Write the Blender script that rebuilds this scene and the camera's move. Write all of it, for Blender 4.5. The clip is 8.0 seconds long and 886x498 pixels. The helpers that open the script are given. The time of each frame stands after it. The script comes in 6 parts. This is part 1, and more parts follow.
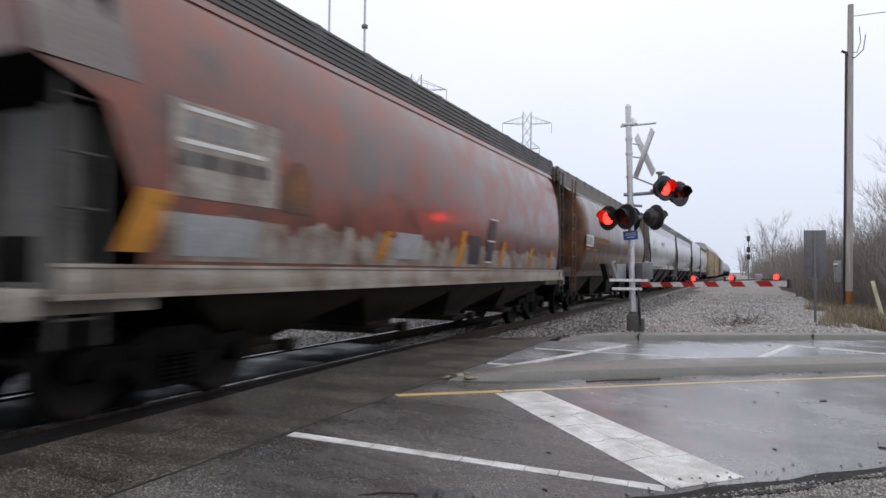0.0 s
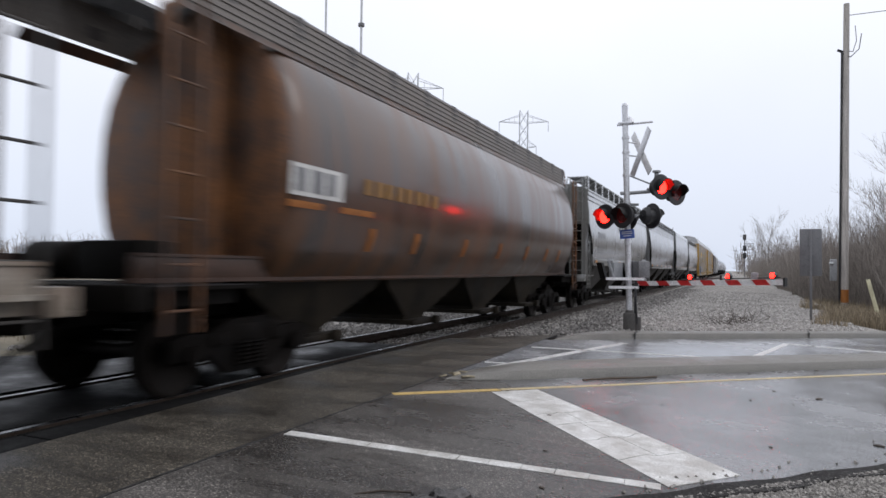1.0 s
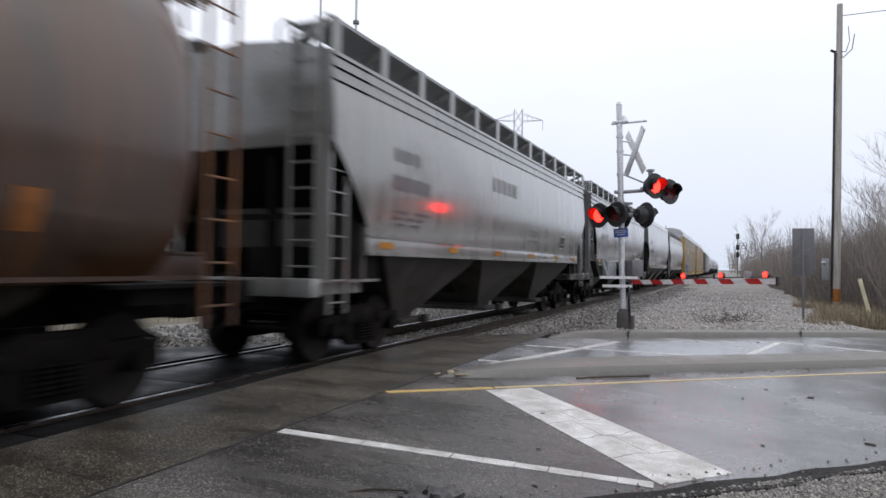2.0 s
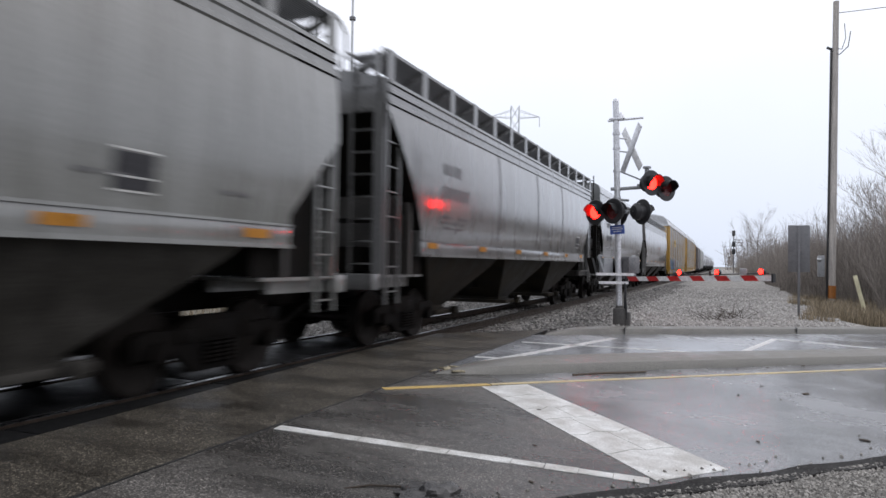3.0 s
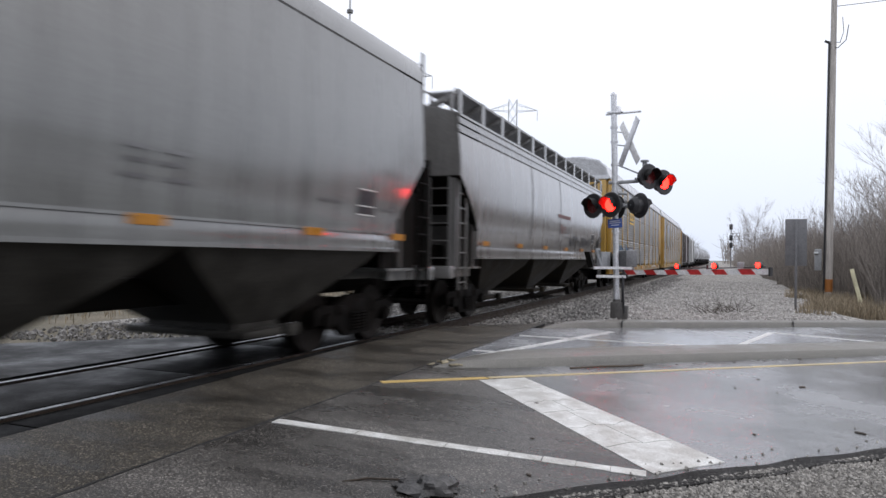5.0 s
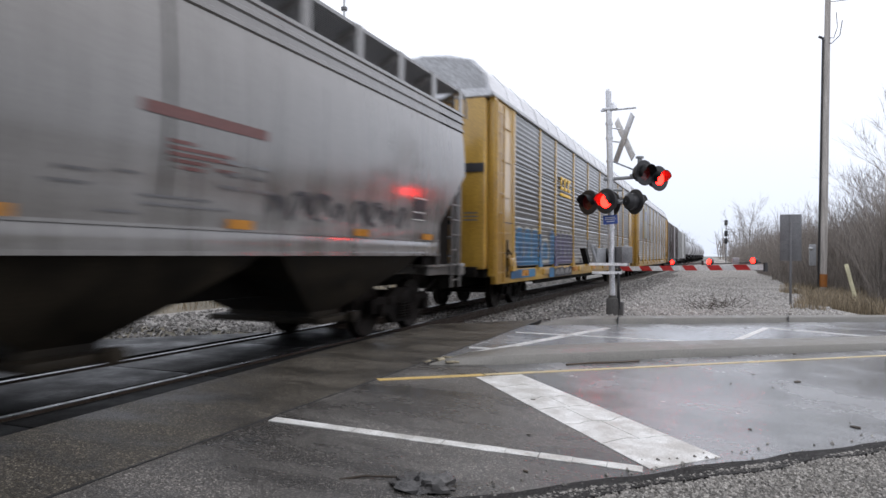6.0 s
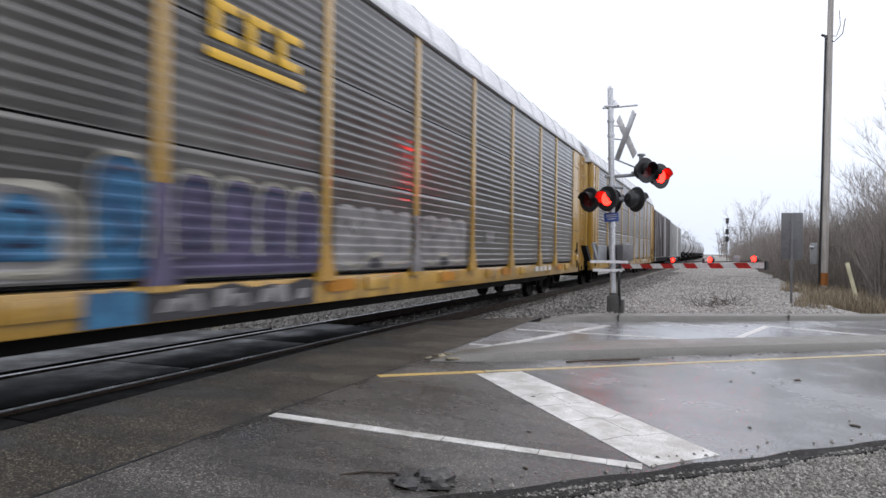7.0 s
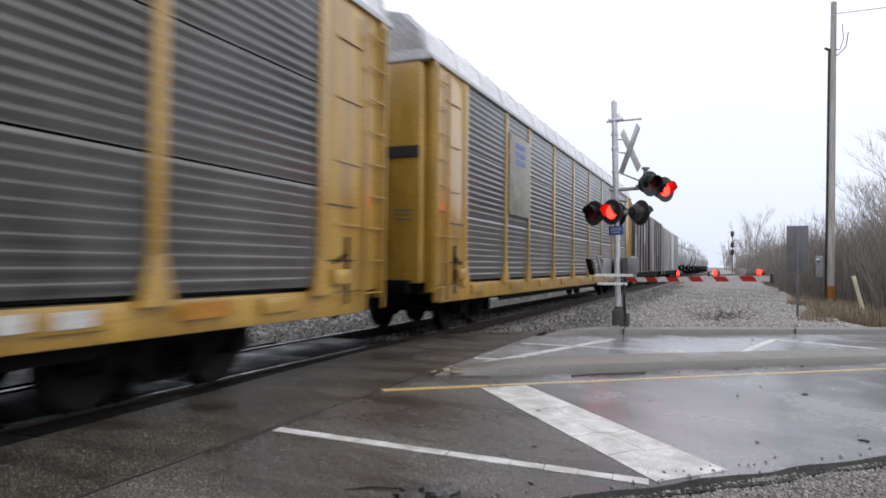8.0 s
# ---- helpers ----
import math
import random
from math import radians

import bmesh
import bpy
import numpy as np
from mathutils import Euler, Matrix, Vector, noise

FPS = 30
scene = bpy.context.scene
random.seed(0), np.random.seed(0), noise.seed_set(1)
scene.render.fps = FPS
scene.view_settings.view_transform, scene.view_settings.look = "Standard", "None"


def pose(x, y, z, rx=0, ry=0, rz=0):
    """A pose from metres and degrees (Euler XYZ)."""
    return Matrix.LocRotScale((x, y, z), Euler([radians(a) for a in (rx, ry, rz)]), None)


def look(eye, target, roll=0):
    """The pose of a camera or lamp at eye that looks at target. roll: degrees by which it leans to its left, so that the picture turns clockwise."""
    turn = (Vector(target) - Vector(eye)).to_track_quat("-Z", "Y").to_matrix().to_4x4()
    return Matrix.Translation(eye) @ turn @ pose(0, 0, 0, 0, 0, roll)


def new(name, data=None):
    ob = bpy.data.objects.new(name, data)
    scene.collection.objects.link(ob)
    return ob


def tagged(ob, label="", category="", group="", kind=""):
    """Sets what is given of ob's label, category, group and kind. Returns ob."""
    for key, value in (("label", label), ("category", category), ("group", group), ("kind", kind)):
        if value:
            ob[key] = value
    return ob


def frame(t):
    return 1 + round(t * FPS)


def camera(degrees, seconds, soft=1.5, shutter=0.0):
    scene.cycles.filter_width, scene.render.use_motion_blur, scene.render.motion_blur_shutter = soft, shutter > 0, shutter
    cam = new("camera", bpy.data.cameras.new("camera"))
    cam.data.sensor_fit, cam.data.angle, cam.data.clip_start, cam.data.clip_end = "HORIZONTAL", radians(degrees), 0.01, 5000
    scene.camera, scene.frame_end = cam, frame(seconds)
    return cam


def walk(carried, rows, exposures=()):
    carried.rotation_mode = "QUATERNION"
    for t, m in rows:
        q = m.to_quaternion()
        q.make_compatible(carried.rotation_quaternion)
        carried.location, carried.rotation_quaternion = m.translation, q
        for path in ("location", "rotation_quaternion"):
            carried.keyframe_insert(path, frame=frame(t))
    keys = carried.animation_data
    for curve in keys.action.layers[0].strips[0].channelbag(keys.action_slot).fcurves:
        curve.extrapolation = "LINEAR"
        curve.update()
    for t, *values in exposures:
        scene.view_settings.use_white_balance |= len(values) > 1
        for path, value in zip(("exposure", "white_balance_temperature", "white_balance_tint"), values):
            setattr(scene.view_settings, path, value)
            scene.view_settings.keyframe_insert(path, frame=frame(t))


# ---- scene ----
cam = camera(66.0, 8.0, soft=1.5, shutter=0.42)
EYE = (0.0, 0.0, 1.40)
VIEW = [  # seconds, pitch, roll, yaw
    (0.0, 1.70, -0.60, 23.60), (0.5, 1.54, -0.87, 23.66), (1.0, 1.59, -0.59, 23.33), (1.5, 1.56, -0.64, 23.07),
    (3.0, 1.17, -0.78, 22.55), (3.5, 1.04, -0.80, 22.68), (4.0, 0.84, -0.75, 22.57), (4.5, 0.74, -0.87, 22.50),
    (6.0, 0.42, -0.44, 22.01), (6.5, 0.27, -0.76, 21.97), (7.0, 0.14, -0.73, 22.08), (7.5, 0.29, -1.27, 22.23),
    (7.8, 0.40, -1.10, 22.34), (8.0, 1.28, -0.64, 22.46)]
walk(cam, [(t, pose(*EYE, 90 + p, r, y)) for t, p, r, y in VIEW], [(t, e, 6330, 14) for t, e in ((0.0, 0.12), (1.5, 0.16), (3.0, 0.24), (4.5, 0.27), (6.0, 0.40), (7.0, 0.40), (8.0, 0.32))])

# ---- sky and light: a bright overcast, misty day ----
world = bpy.data.worlds.new("world")
scene.world = world
world.use_nodes = True
wt = world.node_tree
wt.nodes.clear()
sky = wt.nodes.new("ShaderNodeTexSky")
sky.sky_type, sky.sun_disc, sky.sun_elevation, sky.sun_rotation = "NISHITA", False, radians(38), radians(60)
sky.dust_density, sky.air_density = 4.0, 1.0
b_sky = wt.nodes.new("ShaderNodeBackground")
b_sky.inputs["Strength"].default_value = 0.07
wt.links.new(sky.outputs[0], b_sky.inputs[0])
geo = wt.nodes.new("ShaderNodeTexCoord")
sep = wt.nodes.new("ShaderNodeSeparateXYZ")
wt.links.new(geo.outputs["Generated"], sep.inputs[0])
ramp = wt.nodes.new("ShaderNodeValToRGB")
ramp.color_ramp.elements[0].position, ramp.color_ramp.elements[0].color = 0.0, (0.725, 0.80, 0.905, 1)
ramp.color_ramp.elements[1].position, ramp.color_ramp.elements[1].color = 0.42, (1.07, 1.10, 1.14, 1)
wt.links.new(sep.outputs[2], ramp.inputs[0])
cloud = wt.nodes.new("ShaderNodeTexNoise")
cloud.inputs["Scale"].default_value, cloud.inputs["Detail"].default_value = 2.2, 4
wt.links.new(geo.outputs["Generated"], cloud.inputs["Vector"])
cmul = wt.nodes.new("ShaderNodeMapRange")
cmul.inputs["To Min"].default_value, cmul.inputs["To Max"].default_value = 0.90, 1.08
wt.links.new(cloud.outputs[0], cmul.inputs[0])
b_cloud = wt.nodes.new("ShaderNodeBackground")
wt.links.new(ramp.outputs[0], b_cloud.inputs[0])
wt.links.new(cmul.outputs[0], b_cloud.inputs[1])
wmix = wt.nodes.new("ShaderNodeMixShader")
wmix.inputs[0].default_value = 0.88
wt.links.new(b_sky.outputs[0], wmix.inputs[1])
wt.links.new(b_cloud.outputs[0], wmix.inputs[2])
wout = wt.nodes.new("ShaderNodeOutputWorld")
wt.links.new(wmix.outputs[0], wout.inputs[0])

sun = new("sun", bpy.data.lights.new("sun", "SUN"))
sun.data.energy, sun.data.angle, sun.data.color = 0.35, radians(25), (1.0, 0.97, 0.93)
sun.matrix_world = look((30, 17, 30), (0, 0, 0))


# ---- materials ----
def material(name, base, rough=0.6, metal=0.0, dark=None, light=None, scale=3.0, fine=40.0, stretch=(1, 1, 1), amount=0.5,
             bump=0.15, coat=0.0, wet=0.0, glow=0.0, spec=0.5, bump_dist=0.01, island=0.0, rand=0.0, grain=0.2, speck=0.0, speck_scale=90.0, mist_sheen=0.0):
    """Two scales of variation: stains (dark/light over base) and fine grain; wet lowers the roughness in patches."""
    m = bpy.data.materials.new(name)
    m.use_nodes = True
    nt = m.node_tree
    nd, ln = nt.nodes, nt.links
    p = nd["Principled BSDF"]
    dark = dark or tuple(c * 0.62 for c in base)
    light = light or tuple(min(1, c * 1.18) for c in base)
    tc = nd.new("ShaderNodeTexCoord")
    mp = nd.new("ShaderNodeMapping")
    mp.inputs["Scale"].default_value = stretch
    ln.new(tc.outputs["Object"], mp.inputs[0])
    n1 = nd.new("ShaderNodeTexNoise")
    n1.inputs["Scale"].default_value, n1.inputs["Detail"].default_value, n1.inputs["Roughness"].default_value = scale, 6, 0.62
    ln.new(mp.outputs[0], n1.inputs["Vector"])
    r1 = nd.new("ShaderNodeMapRange")
    r1.inputs["From Min"].default_value, r1.inputs["From Max"].default_value = 0.36, 0.66
    ln.new(n1.outputs[0], r1.inputs[0])
    n2 = nd.new("ShaderNodeTexNoise")
    n2.inputs["Scale"].default_value, n2.inputs["Detail"].default_value = fine, 3
    ln.new(tc.outputs["Object"], n2.inputs["Vector"])
    mixa = nd.new("ShaderNodeMix")
    mixa.data_type = "RGBA"
    mixa.inputs["A"].default_value, mixa.inputs["B"].default_value = (*dark, 1), (*light, 1)
    ln.new(r1.outputs[0], mixa.inputs["Factor"])
    mixb = nd.new("ShaderNodeMix")
    mixb.data_type = "RGBA"
    mixb.inputs["Factor"].default_value = amount
    mixb.inputs["A"].default_value = (*base, 1)
    ln.new(mixa.outputs["Result"], mixb.inputs["B"])
    r2 = nd.new("ShaderNodeMapRange")
    r2.inputs["From Min"].default_value, r2.inputs["From Max"].default_value = 0.37, 0.63
    r2.inputs["To Min"].default_value, r2.inputs["To Max"].default_value = 1 - grain, 1 + grain
    ln.new(n2.outputs[0], r2.inputs[0])
    hsv = nd.new("ShaderNodeHueSaturation")
    ln.new(mixb.outputs["Result"], hsv.inputs["Color"])
    val = r2.outputs[0]
    if island or rand:
        src = nd.new("ShaderNodeNewGeometry").outputs["Random Per Island"] if island else nd.new("ShaderNodeObjectInfo").outputs["Random"]
        ri = nd.new("ShaderNodeMapRange")
        a = island or rand
        ri.inputs["To Min"].default_value, ri.inputs["To Max"].default_value = 1 - a, 1 + a
        ln.new(src, ri.inputs[0])
        mu = nd.new("ShaderNodeMath")
        mu.operation = "MULTIPLY"
        ln.new(ri.outputs[0], mu.inputs[0])
        ln.new(val, mu.inputs[1])
        val = mu.outputs[0]
    if speck:   # stones of the aggregate, each with its own tone
        vo = nd.new("ShaderNodeTexVoronoi")
        vo.inputs["Scale"].default_value = speck_scale
        ln.new(tc.outputs["Object"], vo.inputs["Vector"])
        sp = nd.new("ShaderNodeSeparateColor")
        ln.new(vo.outputs["Color"], sp.inputs[0])
        pw = nd.new("ShaderNodeMath")
        pw.operation = "POWER"
        pw.inputs[1].default_value = 5.0
        ln.new(sp.outputs[0], pw.inputs[0])
        sr = nd.new("ShaderNodeMapRange")
        sr.inputs["To Min"].default_value, sr.inputs["To Max"].default_value = 1 - 0.3 * speck, 1 + 4.5 * speck
        ln.new(pw.outputs[0], sr.inputs[0])
        ms = nd.new("ShaderNodeMath")
        ms.operation = "MULTIPLY"
        ln.new(sr.outputs[0], ms.inputs[0])
        ln.new(val, ms.inputs[1])
        val = ms.outputs[0]
    ln.new(val, hsv.inputs["Value"])
    ln.new(hsv.outputs[0], p.inputs["Base Color"])
    rr = nd.new("ShaderNodeMapRange")
    rr.inputs["To Min"].default_value, rr.inputs["To Max"].default_value = max(0.04, rough - 0.12 - wet), min(1, rough + 0.12)
    ln.new(r1.outputs[0], rr.inputs[0])
    ln.new(rr.outputs[0], p.inputs["Roughness"])
    p.inputs["Metallic"].default_value = metal
    p.inputs["Specular IOR Level"].default_value = spec
    p.inputs["Coat Weight"].default_value, p.inputs["Coat Roughness"].default_value, p.inputs["Coat IOR"].default_value = coat, 0.14, 1.55
    if mist_sheen:   # sheen that pales surfaces at flat angles, standing in for mist
        p.inputs["Sheen Weight"].default_value, p.inputs["Sheen Roughness"].default_value = mist_sheen, 0.2
        p.inputs["Sheen Tint"].default_value = (0.95, 0.96, 1.0, 1)
    if bump:
        bp = nd.new("ShaderNodeBump")
        bp.inputs["Strength"].default_value, bp.inputs["Distance"].default_value = bump, bump_dist
        ln.new(n2.outputs[0], bp.inputs["Height"])
        ln.new(bp.outputs[0], p.inputs["Normal"])
    if glow:
        p.inputs["Emission Color"].default_value, p.inputs["Emission Strength"].default_value = (*base, 1), glow
    return m


STREAK = (1.2, 2.6, 0.28)
M_asphalt = material("apron asphalt", (0.03864, 0.03105, 0.02139), 0.52, dark=(0.01993, 0.01796, 0.01495), light=(0.07468, 0.06668, 0.05281), scale=1.1, fine=90, bump=0.6, wet=0.04, spec=0.3, grain=0.6, amount=0.8, speck=0.8, speck_scale=85.0, stretch=(0.7, 1.6, 1))
M_concrete = material("wet concrete road", (0.2017, 0.206, 0.2132), 0.25, dark=(0.0461, 0.04466, 0.04322), light=(0.2234, 0.2276, 0.2335), scale=0.62, fine=110, stretch=(1, 1, 1), amount=0.85, bump=0.22, wet=0.1, spec=1.0, grain=0.55)
M_farlane = material("wet far lane", (0.2321, 0.2413, 0.2553), 0.24, dark=(0.1547, 0.1547, 0.1547), light=(0.3094, 0.3171, 0.3249), scale=0.6, fine=90, bump=0.15, wet=0.15, spec=0.8)
M_oldroad = material("old rough road surface", (0.0698, 0.06507, 0.0584), 0.42, dark=(0.01884, 0.01703, 0.01506), light=(0.08954, 0.08295, 0.07449), scale=0.7, fine=95, amount=0.85, bump=0.5, wet=0.16, spec=0.6, grain=0.6, speck=0.65, speck_scale=95.0, stretch=(0.7, 1.6, 1))
M_kerb = material("kerb concrete", (0.1845, 0.1775, 0.159), 0.6, dark=(0.09937, 0.09368, 0.08237), scale=1.5, fine=70, bump=0.4, wet=0.15)
M_white = material("road paint white", (0.6357, 0.6357, 0.6164), 0.5, dark=(0.336, 0.3192, 0.28), light=(0.7513, 0.7513, 0.732), scale=4, fine=90, bump=0.3, amount=0.75)
M_whiteworn = material("worn road paint", (0.6075, 0.6075, 0.5954), 0.45, dark=(0.3645, 0.3645, 0.3524), scale=6, fine=70, amount=0.8, bump=0.3)
M_yellowline = material("road paint yellow", (0.52, 0.36, 0.12), 0.5, dark=(0.42, 0.30, 0.12), scale=5, fine=80, bump=0.3)
M_yellowpale = material("faded yellow road paint", (0.52, 0.41, 0.21), 0.5, dark=(0.36, 0.31, 0.22), scale=5, fine=80, bump=0.3)
M_joint = material("joint tar", (0.02, 0.02, 0.02), 0.5, bump=0.2)
M_edge = material("crumbled wet road edge", (0.018, 0.017, 0.016), 0.75, bump=0.9, bump_dist=0.02, fine=60, spec=0.2, grain=0.6, speck=0.6, speck_scale=70.0)
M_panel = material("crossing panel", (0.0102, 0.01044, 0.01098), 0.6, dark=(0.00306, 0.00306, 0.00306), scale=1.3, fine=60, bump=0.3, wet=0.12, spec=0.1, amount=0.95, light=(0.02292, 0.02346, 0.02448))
M_rubbershade = material("flangeway rubber and panel shade", (0.012, 0.012, 0.012), 0.75, bump=0.3, spec=0.12)
M_rail = material("rail steel", (0.05, 0.038, 0.03), 0.45, 0.6, scale=6, fine=80, spec=0.25)
# Dimmed steel: the reflection of the train's dark underside is put into the colour.
M_railhead = material("polished rail head", (0.1, 0.1, 0.105), 0.35, 1.0, scale=6, fine=80, bump=0.05)
M_tie = material("timber tie", (0.075, 0.062, 0.05), 0.85, scale=3, fine=50, bump=0.6, rand=0.2)
M_bed = material("ballast bed", (0.3036, 0.2914, 0.2672), 0.9, dark=(0.1093, 0.1032, 0.09712), light=(0.4372, 0.4129, 0.3765), scale=9, fine=26, amount=0.8, bump=1.0, bump_dist=0.05, grain=0.5)
M_bedgrimy = material("grimy ballast bed", (0.11, 0.105, 0.098), 0.9, dark=(0.05, 0.047, 0.043), light=(0.17, 0.16, 0.15), scale=9, fine=26, amount=0.8, bump=1.0, bump_dist=0.05, grain=0.5)
M_stone = material("ballast stone", (0.3832, 0.3672, 0.346), 0.8, scale=8, fine=60, bump=0.3, island=0.3)
M_ballast = material("grimy track ballast", (0.2053, 0.1955, 0.1828), 0.75, scale=8, fine=60, bump=0.3, island=0.55)
M_gravel = material("dark shoulder gravel", (0.261, 0.2475, 0.225), 0.7, scale=8, fine=60, bump=0.4, island=0.55)
M_shoulder = material("shoulder dirt", (0.12, 0.112, 0.098), 0.85, scale=5, fine=50, bump=0.8, bump_dist=0.03, dark=(0.06, 0.055, 0.048), grain=0.6)
M_soil = material("winter soil and grass", (0.13, 0.115, 0.09), 0.95, dark=(0.07, 0.065, 0.04), light=(0.2, 0.17, 0.12), scale=0.8, fine=14, amount=0.85, bump=1.0, bump_dist=0.05)
M_grass = material("dry grass", (0.27, 0.22, 0.15), 0.85, scale=2, fine=30, island=0.45, bump=0)
# Twig tone raised to stand in for mist over the brush.
M_twig = material("bare twigs", (0.27, 0.24, 0.215), 0.9, scale=2, fine=30, island=0.4, bump=0)
M_unseenbank = material("unseen brush bank", (0.10, 0.085, 0.07), 0.95, scale=3, fine=14, amount=0.8, bump=1.0, bump_dist=0.1, grain=0.5)
M_bark = material("bark", (0.27, 0.24, 0.215), 0.9, scale=6, fine=40, bump=0.6)
M_galv = material("galvanised steel", (0.52, 0.53, 0.54), 0.45, 0.55, scale=5, fine=50, bump=0.1)
M_alu = material("dull aluminium", (0.66, 0.67, 0.69), 0.42, 0.5, dark=(0.46, 0.46, 0.47), scale=4, fine=40, bump=0.1)
M_black = material("black enamel", (0.022, 0.022, 0.024), 0.42, scale=5, fine=60, bump=0.1)
M_greybox = material("grey enamel", (0.30, 0.31, 0.32), 0.5, scale=5, fine=60, bump=0.1)
M_signback = material("unpainted sign back", (0.16, 0.16, 0.165), 0.5, 0.3, scale=4, fine=40, bump=0.1)
M_blue = material("blue sign", (0.05, 0.10, 0.36), 0.4, scale=8, fine=60, bump=0.05)
M_red = material("red reflective", (0.50, 0.03, 0.03), 0.4, scale=7, fine=70, bump=0.05)
M_whiter = material("white reflective", (0.74, 0.74, 0.74), 0.4, scale=7, fine=70, bump=0.05)
M_lens_off = material("dark red lens", (0.10, 0.012, 0.012), 0.25, scale=7, fine=70, bump=0.05)
M_pole = material("weathered pole timber", (0.46, 0.43, 0.4), 0.85, dark=(0.27, 0.25, 0.23), scale=3, fine=40, stretch=(3, 3, 0.2), amount=0.8, bump=0.6)
M_orange = material("orange marker paint", (0.3656, 0.135, 0.02812), 0.6, scale=6, fine=50)
M_yellowpost = material("faded yellow marker", (0.58, 0.54, 0.36), 0.6, scale=6, fine=50)
# Paled so that the far towers carry the mist in their colour.
M_steelgrey = material("lattice steel", (0.58, 0.6, 0.62), 0.6, 0.2, scale=2, fine=20, bump=0)
M_wire = material("wire", (0.05, 0.05, 0.055), 0.6, bump=0)
M_cloth = material("wet dark cloth", (0.035, 0.033, 0.034), 0.5, dark=(0.015, 0.015, 0.015), light=(0.12, 0.115, 0.11), scale=9, fine=60, amount=0.8, bump=0.6, wet=0.2)
M_leaf = material("dead leaf", (0.05, 0.035, 0.022), 0.7, rand=0.4)
M_rubble = material("broken concrete", (0.30, 0.26, 0.18), 0.8, scale=9, fine=60, bump=0.5, rand=0.2)


def glowing(name, colour, strength):
    m = bpy.data.materials.new(name)
    m.use_nodes = True
    p = m.node_tree.nodes["Principled BSDF"]
    p.inputs["Base Color"].default_value = (0.3, 0.02, 0.02, 1)
    p.inputs["Emission Color"].default_value, p.inputs["Emission Strength"].default_value = (*colour, 1), strength
    return m


M_lit = glowing("lit red lens", (1.0, 0.0075, 0.0035), 18.0)
M_hood = material("dull black hood", (0.003, 0.003, 0.003), 0.6, scale=5, fine=60, bump=0.1)
M_endscreen = material("grimy end bulkhead", (0.034, 0.031, 0.028), 0.65, dark=(0.018, 0.016, 0.014), light=(0.055, 0.05, 0.044), scale=2, fine=30, amount=0.8, bump=0.2, mist_sheen=0.3)
M_base = material("dark cast iron base", (0.085, 0.08, 0.075), 0.6, scale=5, fine=50, bump=0.2)
M_skirt = material("dusty walkway sheet", (0.0713, 0.0682, 0.0651), 0.55, dark=(0.0372, 0.0347, 0.0322), scale=2, fine=30, bump=0.1)
# train paints
M_redcar = material("faded red paint", (0.1638, 0.01872, 0.01014), 0.40, dark=(0.05, 0.021, 0.011), light=(0.2106, 0.0429, 0.01716), scale=1.5, fine=30, amount=0.95, bump=0.1, coat=0.35, grain=0.1, mist_sheen=0.05)
M_redwhite = material("dirty white graffiti ground", (0.2592, 0.2495, 0.2138), 0.42, dark=(0.13, 0.075, 0.05), light=(0.324, 0.311, 0.2722), scale=2.4, fine=30, amount=0.95, coat=0.2, mist_sheen=0.25)
M_primer = material("worn grey primer", (0.135, 0.11, 0.1), 0.5, dark=(0.09, 0.07, 0.065), scale=2, fine=30, amount=0.8, bump=0.1, coat=0.3)
M_cream = material("cream sill", (0.32, 0.288, 0.224), 0.5, dark=(0.1232, 0.0784, 0.0504), light=(0.336, 0.3192, 0.28), scale=1.8, fine=30, amount=0.85, mist_sheen=0.25)
M_brown = material("rusty brown paint", (0.03978, 0.01721, 0.006885), 0.38, dark=(0.01193, 0.008262, 0.006426), light=(0.1, 0.038, 0.01), scale=0.8, fine=26, stretch=STREAK, amount=0.9, bump=0.1, coat=0.42, grain=0.1, mist_sheen=0.1)
M_rustend = material("rusted end", (0.108, 0.04464, 0.01872), 0.6, dark=(0.036, 0.0216, 0.01584), light=(0.21, 0.085, 0.026), scale=1.6, fine=30, amount=0.9, bump=0.2)
M_grey3 = material("pale grey car paint", (0.1836, 0.1873, 0.1762), 0.33, dark=(0.1248, 0.1248, 0.1139), light=(0.2056, 0.2093, 0.2002), scale=1.0, fine=26, stretch=STREAK, amount=0.8, bump=0.08, coat=1.0, grain=0.1, mist_sheen=0.3)
M_grey4 = material("dusty grey car paint", (0.1216, 0.1216, 0.1199), 0.33, dark=(0.07096, 0.06922, 0.06583), light=(0.1453, 0.1453, 0.1436), scale=1.0, fine=26, stretch=STREAK, amount=0.85, bump=0.08, coat=1.0, grain=0.1, mist_sheen=0.3)
M_grey5 = material("cool grey car paint", (0.1322, 0.1372, 0.1339), 0.33, dark=(0.08262, 0.08432, 0.08092), light=(0.152, 0.157, 0.1537), scale=1.1, fine=26, stretch=STREAK, amount=0.8, bump=0.08, coat=1.0, grain=0.1, mist_sheen=0.3)
M_grey6 = material("warm grey car paint", (0.1432, 0.1377, 0.1303), 0.33, dark=(0.08811, 0.08262, 0.07524), light=(0.1652, 0.1597, 0.1543), scale=1.0, fine=26, stretch=STREAK, amount=0.85, bump=0.08, coat=1.0, grain=0.1, mist_sheen=0.3)
# Under-car parts: grime plus the shade beneath the train, put into near-black colours.
M_under = material("grimy underframe with under-car shade", (0.004102, 0.003602, 0.003202), 0.7, dark=(0.002101, 0.001901, 0.001601), light=(0.008304, 0.006803, 0.005303), scale=2.5, fine=30, amount=0.8, bump=0.3, spec=0.08, mist_sheen=0.1)
